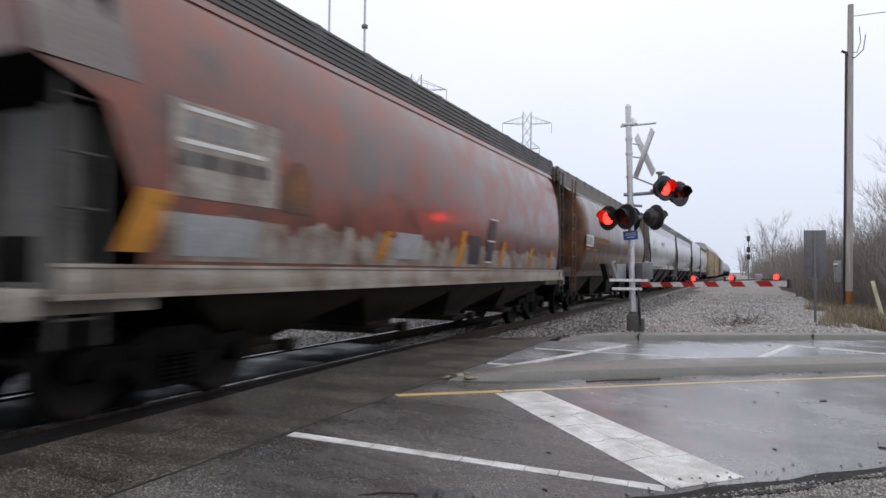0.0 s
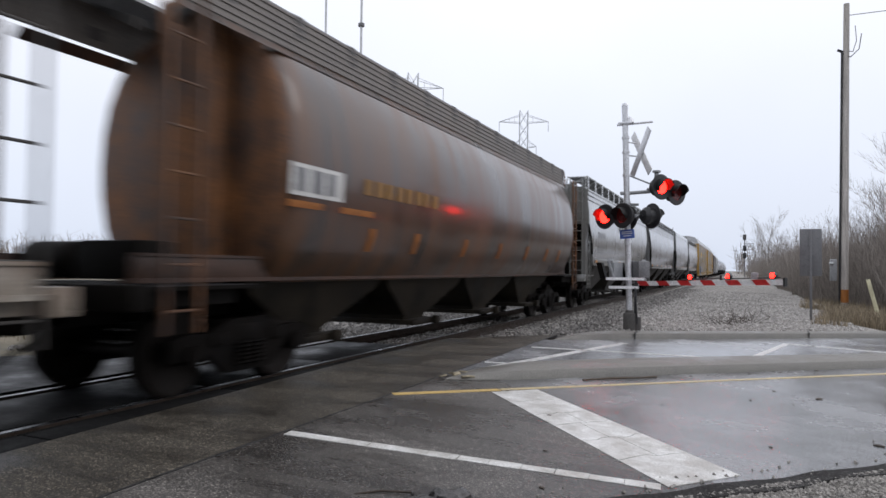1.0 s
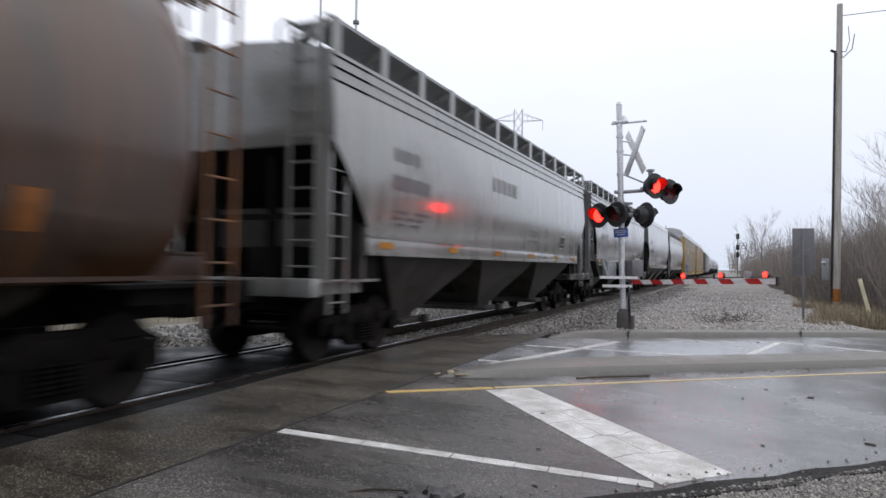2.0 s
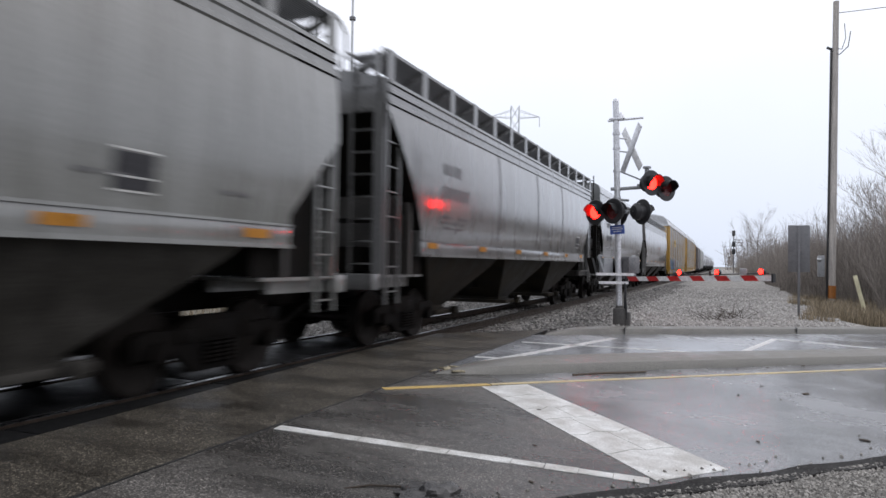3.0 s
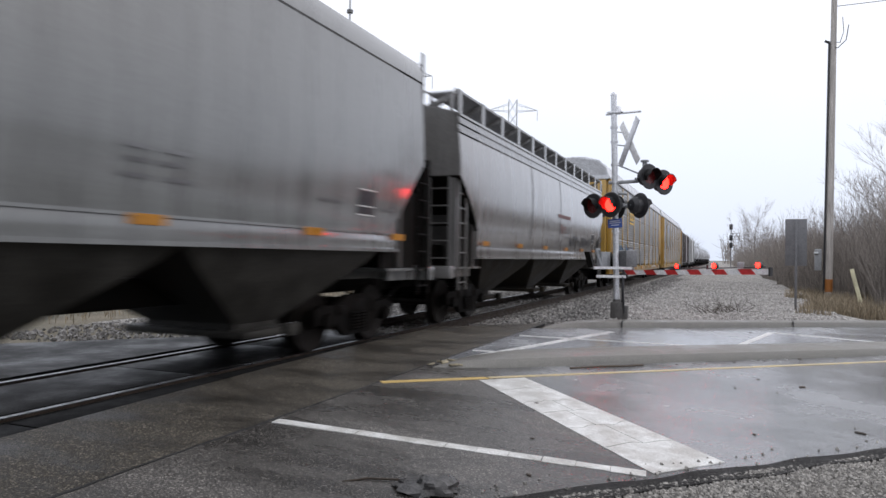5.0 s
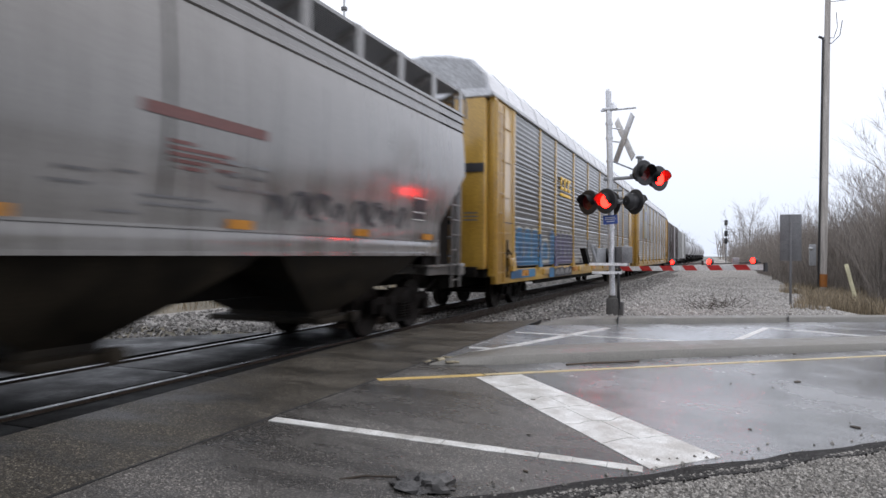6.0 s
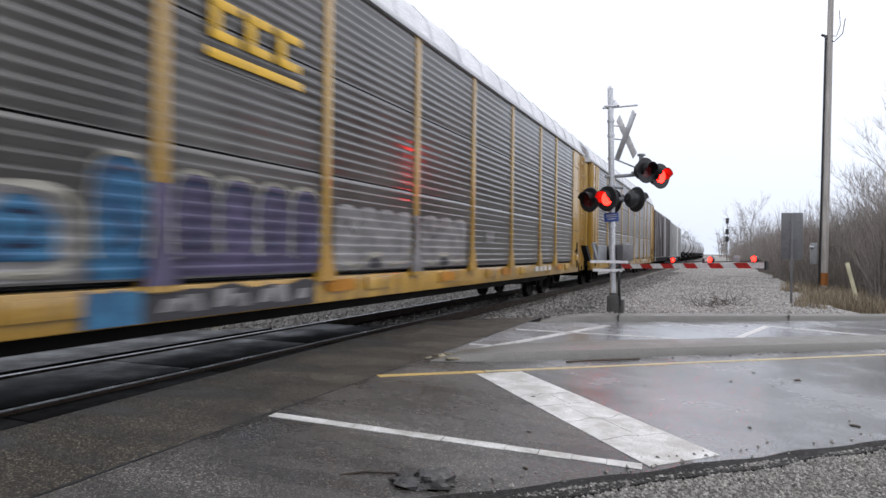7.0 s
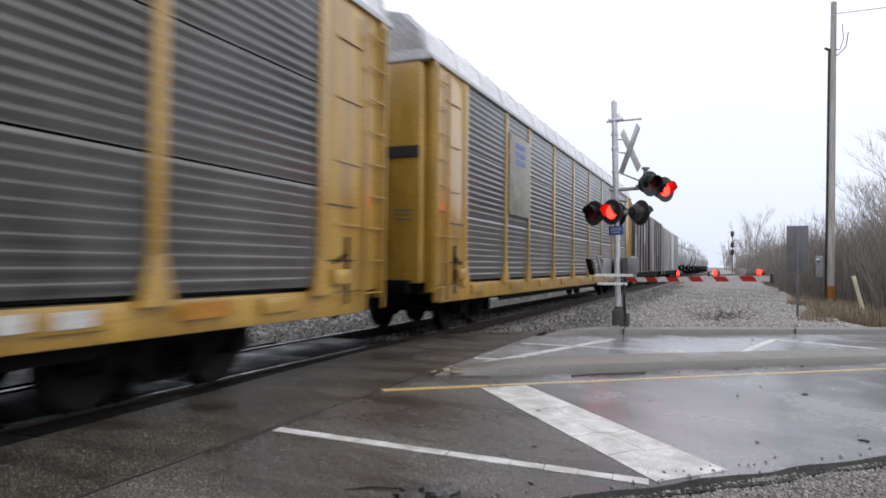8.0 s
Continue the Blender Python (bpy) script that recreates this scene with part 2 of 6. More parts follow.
M_bay = material("grime and under-car shade of the hopper bays", (0.01588, 0.0131, 0.009324), 0.6, dark=(0.004116, 0.003696, 0.003024), light=(0.02755, 0.02226, 0.0152), scale=1.6, fine=30, amount=0.8, bump=0.2, spec=0.12, mist_sheen=0.15)
M_baygrey = material("dusty, shaded grey hopper bay", (0.03996, 0.03876, 0.03528), 0.55, dark=(0.01644, 0.01524, 0.01296), light=(0.0564, 0.05292, 0.04704), scale=1.6, fine=30, amount=0.8, bump=0.2, spec=0.12, mist_sheen=0.2)
M_truck = material("cast truck iron with under-car shade", (0.00272, 0.00232, 0.00192), 0.65, dark=(0.00136, 0.00104, 0.00096), light=(0.00544, 0.00408, 0.00296), scale=5, fine=40, amount=0.8, bump=0.4, spec=0.08)
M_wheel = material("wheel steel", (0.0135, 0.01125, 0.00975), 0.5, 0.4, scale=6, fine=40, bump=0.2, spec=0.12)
M_endgrey = material("dirty grey end framing", (0.1125, 0.108, 0.099), 0.65, dark=(0.0525, 0.0495, 0.045), scale=3, fine=30, amount=0.8, bump=0.2)
M_skirtred = material("dusty pale walkway sheet", (0.176, 0.16, 0.144), 0.55, dark=(0.096, 0.08, 0.072), scale=2, fine=30, bump=0.1)
M_grating = material("galvanised grating", (0.26, 0.265, 0.27), 0.5, 0.4, scale=5, fine=40, bump=0.1)
M_amber = material("amber reflector", (0.44, 0.184, 0.0112), 0.35, scale=6, fine=60, bump=0.05)
M_emblem = material("yellow emblem paint", (0.72, 0.43, 0.02), 0.45, scale=5, fine=40, bump=0)
M_letter = material("stencil paint dark", (0.12, 0.12, 0.125), 0.5, scale=8, fine=40, bump=0, coat=0.7, mist_sheen=0.4)
M_letterw = material("stencil paint white", (0.60, 0.60, 0.58), 0.5, scale=8, fine=40, bump=0)
M_ochre = material("faded ochre paint", (0.24, 0.12, 0.02), 0.55, scale=5, fine=40, bump=0)
M_brownsill = material("rusty brown sill paint", (0.07, 0.038, 0.026), 0.5, dark=(0.021, 0.014, 0.0112), scale=1.6, fine=30, amount=0.8, spec=0.3)
M_yellow = material("autorack yellow", (0.4596, 0.2627, 0.02462), 0.42, dark=(0.2462, 0.1355, 0.02052), light=(0.5253, 0.3201, 0.04925), scale=1.4, fine=30, stretch=STREAK, amount=0.8, bump=0.1, coat=0.6, mist_sheen=0.2)
M_yellowshade = material("grimy autorack yellow with recess shade", (0.26, 0.15, 0.03), 0.5, dark=(0.06, 0.035, 0.015), light=(0.36, 0.21, 0.04), scale=2.0, fine=30, stretch=STREAK, amount=0.9, bump=0.15)
M_rackpanel = material("dusty galvanised panel", (0.06043, 0.05645, 0.05004), 0.45, 0.25, dark=(0.02824, 0.02579, 0.02255), light=(0.09275, 0.08793, 0.08064), scale=0.7, fine=26, stretch=(1, 1.2, 1), amount=0.9, bump=0.1, coat=0.9, grain=0.1, mist_sheen=0.3)
M_rackroof = material("galvanised roof sheet", (0.62, 0.63, 0.65), 0.45, 0.3, scale=1.2, fine=20, bump=0.1)
M_gblue = material("blue spray paint", (0.0102, 0.085, 0.2295), 0.45, dark=(0.008032, 0.04679, 0.1204), light=(0.04016, 0.1806, 0.3213), scale=2.2, fine=30, amount=0.9, mist_sheen=0.0)
M_gpurple = material("purple spray paint", (0.05052, 0.04056, 0.1013), 0.45, dark=(0.02028, 0.01752, 0.04056), light=(0.09456, 0.07764, 0.1553), scale=2.2, fine=30, amount=0.9, mist_sheen=0.3)
M_gwhite = material("silver spray paint", (0.221, 0.221, 0.221), 0.45, dark=(0.09392, 0.09392, 0.09664), light=(0.2873, 0.2873, 0.2873), scale=2.6, fine=30, amount=0.9)
M_gsilver = material("dull silver spray paint", (0.2, 0.195, 0.195), 0.45, dark=(0.1, 0.098, 0.1), light=(0.3, 0.295, 0.29), scale=2.6, fine=30, amount=0.9)
M_gcream = material("cream spray paint", (0.294, 0.287, 0.238), 0.5, dark=(0.14, 0.133, 0.112), scale=3, fine=30, amount=0.8)
M_gnavy = material("navy spray paint", (0.018, 0.03, 0.075), 0.5, scale=3, fine=30)
M_stripe = material("red-brown stripe paint", (0.14, 0.055, 0.05), 0.5, scale=5, fine=40, bump=0)
M_gblack = material("black spray paint", (0.03, 0.03, 0.035), 0.5, scale=3, fine=30)
M_tank = material("tank car black", (0.05, 0.05, 0.053), 0.35, scale=1.2, fine=26, stretch=STREAK, amount=0.8, bump=0.05, coat=0.3, mist_sheen=0.5)
M_tankgrey = material("tank car grey", (0.34, 0.35, 0.36), 0.38, scale=1.2, fine=26, stretch=STREAK, amount=0.8, bump=0.05, coat=0.3, mist_sheen=0.4)
M_boxdark = material("dark boxcar paint", (0.075, 0.06, 0.055), 0.5, dark=(0.04, 0.034, 0.03), light=(0.13, 0.10, 0.09), scale=1.2, fine=26, stretch=STREAK, amount=0.8, mist_sheen=0.5)
M_boxpale = material("pale boxcar paint", (0.46, 0.46, 0.45), 0.45, dark=(0.30, 0.30, 0.29), scale=1.0, fine=26, stretch=STREAK, amount=0.8, mist_sheen=0.4)


# ---- mesh helpers ----
def box(bm, x0, x1, y0, y1, z0, z1, bev=0.0):
    m = Matrix.LocRotScale(((x0 + x1) / 2, (y0 + y1) / 2, (z0 + z1) / 2), None, (abs(x1 - x0), abs(y1 - y0), abs(z1 - z0)))
    r = bmesh.ops.create_cube(bm, size=1, matrix=m)
    if bev:
        es = list({e for v in r["verts"] for e in v.link_edges})
        bmesh.ops.bevel(bm, geom=es, offset=bev, segments=2, affect="EDGES", profile=0.5)
    return bm


def rod(bm, a, b, r, n=8, r2=None):
    a, b = Vector(a), Vector(b)
    d = b - a
    m = Matrix.Translation((a + b) / 2) @ d.to_track_quat("Z", "Y").to_matrix().to_4x4()
    bmesh.ops.create_cone(bm, cap_ends=True, segments=n, radius1=r, radius2=r if r2 is None else r2, depth=d.length, matrix=m)
    return bm


def loft(bm, sections, caps=True):
    rings = [[bm.verts.new(p) for p in s] for s in sections]
    n = len(rings[0])
    for a, b in zip(rings, rings[1:]):
        for i in range(n):
            j = (i + 1) % n
            bm.faces.new((a[i], a[j], b[j], b[i]))
    if caps:
        bm.faces.new(rings[0][::-1])
        bm.faces.new(rings[-1])
    return bm


def prism(bm, poly, x0, x1):
    """A polygon in (y, z) drawn out along x."""
    return loft(bm, [[(x0, y, z) for y, z in poly], [(x1, y, z) for y, z in poly]])


def sheet(bm, corners, thick=0.004):
    """A thin slab on the given outline, drawn out along its own normal upwards."""
    return loft(bm, [[(x, y, z - thick) for x, y, z in corners], [(x, y, z) for x, y, z in corners]])


def finish(bm, name, mat, smooth=True):
    bmesh.ops.recalc_face_normals(bm, faces=bm.faces)
    me = bpy.data.meshes.new(name)
    bm.to_mesh(me)
    bm.free()
    for m in mat if isinstance(mat, (list, tuple)) else [mat]:
        me.materials.append(m)
    if smooth:
        me.polygons.foreach_set("use_smooth", [True] * len(me.polygons))
        me.set_sharp_from_angle(angle=radians(35))
    return me


def part(name, bm, mat, parent, label="", m=None):
    me = bm if isinstance(bm, bpy.types.Mesh) else finish(bm, name, mat)
    ob = new(name, me)
    ob.parent = parent
    if m is not None:
        ob.matrix_basis = m
    return tagged(ob, label)


def thing(name, label, category, m=None, group="", kind=""):
    ob = new(name)
    ob.empty_display_size = 0.2
    if m is not None:
        ob.matrix_basis = m
    return tagged(ob, label, category, group, kind)


def single(name, bm, mat, label, category, group="", kind="", smooth=True):
    return tagged(new(name, finish(bm, name, mat, smooth)), label, category, group, kind)


def raw(name, verts, faces, mat, label, category, kind="stuff", smooth=False):
    me = bpy.data.meshes.new(name)
    me.from_pydata(verts, [], faces)
    me.materials.append(mat)
    if smooth:
        me.polygons.foreach_set("use_smooth", [True] * len(me.polygons))
    return tagged(new(name, me), label, category, "", kind)


# ---- the lie of the land: y runs along the track, u along the road, w across it ----
ROAD = radians(48)
U, W = Vector((math.cos(ROAD), math.sin(ROAD))), Vector((-math.sin(ROAD), math.cos(ROAD)))
JOINT, TRACK, RAIL_N, RAIL_F = -3.53, -6.34, -5.585, -7.095


def gz(x):
    return -0.045 * (min(x, 5.0) - JOINT) if x > JOINT else 0.0


def uw(u, w, dz=0.0):
    p = U * u + W * w
    return (p.x, p.y, gz(p.x) + dz)


def xw(x, w, dz=0.0):
    """The point at x on the road line w."""
    u = (x + w * math.sin(ROAD)) / math.cos(ROAD)
    return (x, u * math.sin(ROAD) + w * math.cos(ROAD), gz(x) + dz)


def strip(bm, xs, w0, w1, dz=0.0, thick=0.12):
    loft(bm, [[xw(x, w0, dz - thick), xw(x, w1, dz - thick), xw(x, w1, dz), xw(x, w0, dz)] for x in xs])
    return bm


NEAR, YEL, MED0, MED1, KERB = 3.66, 7.12, 7.66, 8.47, 11.45
XS = [JOINT + 0.012, -1.5, 1.0, 3.0, 5.0, 30.0, 90.0]
bm = bmesh.new()
gx = [-1500, -400, -120, -40, -12, -9.4, -7.9, -4.7, JOINT, 5, 12, 40, 150, 500, 1500]
gy = [-600, -100, -20, 0, 10, 20, 40, 80, 200, 600, 2500]
gv = [[bm.verts.new((x, y, gz(x) - 0.22)) for y in gy] for x in gx]
for i in range(len(gx) - 1):
    for j in range(len(gy) - 1):
        bm.faces.new((gv[i][j], gv[i + 1][j], gv[i + 1][j + 1], gv[i][j + 1]))
single("ground", bm, M_soil, "flat winter soil with dead grass", "ground", kind="structure")
WS = [NEAR, 4.6, 5.8, 7.0, MED1 - 0.055]
cut_x = lambda w: -0.20 - (w - 3.8) * 0.675   # the surface changes under the stop line
bm = bmesh.new()
loft(bm, [[(*xw(x, w)[:2], xw(x, w)[2] - d) for x, d in ((XS[0], 0.12), (cut_x(w), 0.12), (cut_x(w), 0.0), (XS[0], 0.0))] for w in WS])
single("road", bm, M_oldroad, "dark rough stained road surface before the track", "road", kind="structure")
bm = bmesh.new()
xs_ = [None, 1.5, 3.0, 5.0, 30.0, 90.0]
secs = []
for w in WS:
    top = [xw(cut_x(w) + 0.003 if x is None else x, w) for x in xs_]
    secs.append(top + [(x, y, z - 0.12) for x, y, z in top[::-1]])
loft(bm, secs)
single("road", bm, M_concrete, "smooth wet grey road lane", "road", kind="structure")
single("road", strip(bmesh.new(), XS, MED1 - 0.05, KERB + 0.02), M_farlane, "wet shiny far road lane reflecting the sky", "road", kind="structure")
bm = bmesh.new()
apron_edge = lambda w: max(-5.30, -5.0 - 0.055 * (xw(-5.1, w)[1] - 3.5))   # runs slightly askew to the rail
loft(bm, [[xw(x, w, dz) for x, dz in ((apron_edge(w), -0.15), (JOINT - 0.012, -0.15), (JOINT - 0.012, 0.0), (apron_edge(w), 0.0))] for w in (2.2, 4.0, 5.5, 7.0, 8.5, 10.0, 12.3)])
single("road_apron", bm, M_asphalt, "dark rough asphalt apron beside the rails", "road", kind="structure")
bm = bmesh.new()
loft(bm, [[xw(x, 2.4, -0.15), xw(x, 12.2, -0.15), xw(x, 12.2, -0.005), xw(x, 2.4, -0.005)] for x in (-40, -20, -9.6, -7.34)])
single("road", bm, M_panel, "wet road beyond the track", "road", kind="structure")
bm = bmesh.new()
secs = []
for i in range(90):
    w = 2.2 + i * 10.0 / 89
    o = 0.022 * noise.noise((w * 1.4, 0, 5)) + 0.012 * noise.noise((w * 5.0, 2, 5))
    t_ = 0.012 + 0.007 * noise.noise((w * 3.0, 7, 5))
    secs.append([xw(JOINT + o + s * t_, w, dz) for s, dz in ((-1, -0.04), (1, -0.04), (1, 0.004), (-1, 0.004))])
loft(bm, secs)
single("joint", bm, M_joint, "black tarred joint across the road", "joint", kind="structure")
# median with sloped kerb faces and a rounded nose
bm = bmesh.new()
secs = []
for x, k in ((-3.38, 0.12), (-3.15, 0.55), (-2.7, 0.9), (-1.5, 1), (1, 1), (3, 1), (5, 1), (30, 1), (90, 1)):
    c, hw, hh = (MED0 + MED1) / 2, (MED1 - MED0) / 2 * (0.55 + 0.45 * k), 0.145 * k
    secs.append([xw(x, c - hw, -0.06), xw(x, c + hw, -0.06), xw(x, c + hw, 0.012), xw(x, c + hw - 0.06, hh * 0.8), xw(x, c + hw - 0.16, hh), xw(x, c - hw + 0.16, hh), xw(x, c - hw + 0.06, hh * 0.8), xw(x, c - hw, 0.012)])
loft(bm, secs)
single("median", bm, M_kerb, "low raised concrete median with mountable kerbs", "kerb", kind="structure")
bm = bmesh.new()
secs = []
for x, k in ((-3.35, 0.1), (-2.95, 0.8), (-2.5, 1), (0, 1), (2, 1), (5, 1), (30, 1), (90, 1)):
    hh = 0.14 * k
    secs.append([xw(x, KERB, -0.1), xw(x, KERB + 0.34, -0.1), xw(x, KERB + 0.34, hh), xw(x, KERB + 0.10, hh), xw(x, KERB + 0.04, hh * 0.85), xw(x, KERB, 0.01)])
loft(bm, secs)
single("kerb", bm, M_kerb, "grey concrete kerb along the far lane", "kerb", kind="structure")
for x in (-2.0, 1.6, 5.2):   # kerb joints and a crack in the median
    bm = bmesh.new()
    strip(bm, [x, x + 0.02], KERB - 0.004, KERB + 0.345, 0.146, 0.16)
    single("joint", bm, M_joint, "dark joint in the kerb", "joint", kind="structure")
bm = bmesh.new()
loft(bm, [[xw(x, w, 0.113) for x in (1.55 + o, 1.6 + o)] + [xw(x, w, 0.10) for x in (1.6 + o, 1.55 + o)] for w, o in ((MED0 + 0.15, 0.25), (MED0 + 0.3, 0.12), (MED0 + 0.45, 0.14), (MED1 - 0.15, 0.0))])
single("crack", bm, M_joint, "dark crack across the median", "crack", kind="structure")


def paint(name, pts, mat, label):
    return single(name, sheet(bmesh.new(), [(x, y, gz(x) + 0.005) for x, y in pts], 0.012), mat, label, "road marking", kind="structure", smooth=False)


def line(name, a, b, width, mat, label, n=1):
    a, b = Vector(a), Vector(b)
    d = (b - a).normalized()
    o = Vector((-d.y, d.x)) * width / 2
    return paint(name, [a - o, b - o, b + o, a + o], mat, label)


# stop line in slabs parted by cracks
sa, sb, sc, sd = Vector((-2.63, 7.56)), Vector((-2.22, 8.06)), Vector((-0.45, 5.12)), Vector((0.02, 5.72))
cuts = [0, 0.16, 0.34, 0.47, 0.63, 0.80, 1]


def crack(i, n=9):
    """Along-line wander of the i-th cross crack, from one edge of the stop line to the other."""
    amp = 0.0 if i in (0, len(cuts) - 1) else 0.022
    return [cuts[i] + amp * noise.noise((i * 3.7, j * 0.55, 1.5)) + amp * 0.5 * noise.noise((i * 5.1, j * 1.7, 4.5)) for j in range(n + 1)]


for i in range(len(cuts) - 1):
    c0, c1 = crack(i), crack(i + 1)
    g = 0.004 if i else 0
    pa = [sa.lerp(sc, k + g).lerp(sb.lerp(sd, k + g), j / 9) for j, k in enumerate(c0)]
    pb = [sa.lerp(sc, k).lerp(sb.lerp(sd, k), j / 9) for j, k in enumerate(c1)]
    if i in (2, 3, 4):   # a long crack splits these slabs
        s = 4 if i == 3 else 5
        gap = (pa[s + 1] - pa[s]) * 0.10
        paint("stop_line", pa[:s + 1] + pb[:s + 1][::-1], M_white, "wide white cracked stop line slab")
        paint("stop_line", [pa[s] + gap] + pa[s + 1:] + pb[s + 1:][::-1] + [pb[s] + gap], M_white, "wide white cracked stop line slab")
    else:
        paint("stop_line", pa + pb[::-1], M_white, "wide white cracked stop line slab")
ta, tb = Vector((-3.49, 4.80)), Vector((-0.50, 5.09))
for i in range(12):
    a, b = ta.lerp(tb, i / 12 + (0.0012 if i % 3 else 0.003)), ta.lerp(tb, (i + 1) / 12)
    line("white_line", a, b, 0.125 + 0.01 * math.sin(i * 3), M_white, "thin white road line")
line("yellow_line", xw(-3.50, YEL)[:2], xw(-2.6, YEL)[:2], 0.11, M_yellowline, "yellow edge line along the median")
line("yellow_line", xw(-2.59, YEL + 0.01)[:2], xw(4.99, YEL + 0.06)[:2], 0.085, M_yellowpale, "yellow edge line along the median")
line("yellow_line", xw(5.01, YEL + 0.06)[:2], xw(80, YEL + 0.06)[:2], 0.08, M_yellowpale, "yellow edge line along the median")
for a, b, wd in (((-3.26, 9.14), (-2.07, 14.0), 0.14), ((-3.48, 9.68), (-2.62, 9.95), 0.10), ((-3.40, 11.94), (0.16, 13.24), 0.10), ((0.16, 13.24), (1.0, 16.93), 0.13), ((1.0, 16.93), (2.78, 16.92), 0.15), ((2.78, 16.92), (6.0, 16.9), 0.14)):
    line("white_line", a, b, wd, M_whiteworn, "worn thin white road line")

# ---- track: rails, crossing panels, ties, ballast ----
for x in (RAIL_N, RAIL_F):
    r = thing("rail", "rust-brown steel rail with a bright worn head", "rail", kind="structure")
    prof = [(-0.07, -0.18), (0.07, -0.18), (0.07, -0.165), (0.012, -0.14), (0.012, -0.05), (0.037, -0.035), (0.037, -0.008), (-0.037, -0.008), (-0.037, -0.035), (-0.012, -0.05), (-0.012, -0.14), (-0.07, -0.165)]
    part("rail_web", loft(bmesh.new(), [[(x + a, y, z) for a, z in prof] for y in (-60, 700)]), M_rail, r)
    part("rail_head", box(bmesh.new(), x - 0.034, x + 0.034, -60, 700, -0.008, 0.0), M_railhead, r, "bright polished rail head")
yc0, yc1 = xw(TRACK, 2.4)[1], xw(TRACK, 12.2)[1]
pan = thing("crossing_surface", "wet concrete crossing panels between the rails", "crossing", kind="structure")
n = 6
for i in range(n):
    a, b = yc0 + (yc1 - yc0) * i / n, yc0 + (yc1 - yc0) * (i + 1) / n - 0.02
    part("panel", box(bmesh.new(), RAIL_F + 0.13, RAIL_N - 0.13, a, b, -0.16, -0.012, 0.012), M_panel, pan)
    # Shade under the train is put into the outer panel's black.
    part("outer_panel", box(bmesh.new(), RAIL_N + 0.13, -4.9, a, b, -0.16, -0.022, 0.01), M_rubbershade, pan, "outer crossing panel blackened for the shade under the train")
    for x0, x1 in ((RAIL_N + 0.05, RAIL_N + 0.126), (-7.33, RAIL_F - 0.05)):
        part("rubber_strip", box(bmesh.new(), x0, x1, a, b, -0.16, -0.03, 0.01), M_rubbershade, pan, "black rubber flangeway strip")
tie_me = finish(box(bmesh.new(), -1.3, 1.3, -0.11, 0.11, -0.34, -0.18, 0.015), "tie", M_tie)
ties = thing("ties", "dark timber ties under the rails", "railway ties", kind="structure")
for i in range(240):
    part("tie", tie_me, None, ties, m=pose(TRACK, yc1 + 0.35 + i * 0.53 + 0.02 * math.sin(i * 7), -0.004))
bm = bmesh.new()
loft(bm, [[(TRACK + a, y, z) for a, z in ((-7.0, -0.5), (2.7, -0.5), (2.7, -0.21), (1.75, -0.2), (1.5, -0.19), (-1.5, -0.19), (-1.9, -0.2), (-7.0, -0.21))] for y in (yc1 + 0.15, 60, 900)])
loft(bm, [[(TRACK + a, y, z) for a, z in ((-3.2, -0.5), (2.7, -0.5), (2.7, -0.26), (1.5, -0.19), (-1.5, -0.19), (-3.2, -0.26))] for y in (-60, yc0 - 0.1)])
single("ballast_bed", bm, M_bed, "grey crushed stone track bed", "ballast", kind="structure")
# gravel lot behind the kerb, bounded by the track and the brush
bm = bmesh.new()
rows = []
for i in range(40):
    y = 11.0 + i * i * 0.35
    row = []
    for j in range(9):
        x0 = TRACK + 2.55
        x1 = 3.2 + 0.5 * math.sin(y * 0.4)
        x = x0 + (x1 - x0) * j / 8
        ymin = xw(max(x, JOINT), KERB + 0.30)[1]
        if x < JOINT:
            ymin = xw(x, 12.25)[1]
        yy = max(ymin, y + 0.0)
        row.append(bm.verts.new((x, yy, gz(x) + 0.12 * min(1, max(0, (x - x0) * 0.6)) - (0.0 if x > JOINT else 0.06) + 0.05 * noise.noise((x * 0.5, yy * 0.5, 0)) + 0.18 * min(1, max(0, (yy - 22) / 25)))))
    rows.append(row)
for a, b in zip(rows, rows[1:]):
    for j in range(8):
        try:
            bm.faces.new((a[j], a[j + 1], b[j + 1], b[j]))
        except ValueError:
            pass
bmesh.ops.remove_doubles(bm, verts=bm.verts, dist=0.001)
bmesh.ops.recalc_face_normals(bm, faces=bm.faces)
for face in bm.faces:
    face.material_index = 1 if face.calc_center_median().x < -2.7 else 0
single("gravel_lot", bm, [M_bed, M_bedgrimy], "pale grey gravel beside the track", "gravel", kind="structure")
bm = bmesh.new()
loft(bm, [[xw(x, -9, -0.12), xw(x, NEAR - 0.02, -0.12), xw(x, NEAR - 0.02, -0.005), xw(x, NEAR - 0.5, 0.01), xw(x, -9, 0.02)] for x in XS])
single("shoulder", bm, M_shoulder, "dark wet gravel shoulder of the road", "shoulder", kind="structure")


bm = bmesh.new()
secs = []
for i in range(70):
    u = 1.2 + i * 0.16
    a, c = NEAR - 0.20 - 0.10 * noise.noise((u * 1.3, 0, 2)), NEAR + 0.035 + 0.05 * noise.noise((u * 1.9, 3, 2)) + 0.02 * noise.noise((u * 6, 3, 2))
    secs.append([uw(u, a, -0.03), uw(u, c, -0.03), uw(u, c, 0.006), uw(u, a, 0.022)])
loft(bm, secs)
single("road_edge", bm, M_edge, "broken dark wet edge of the road", "road edge", kind="structure")


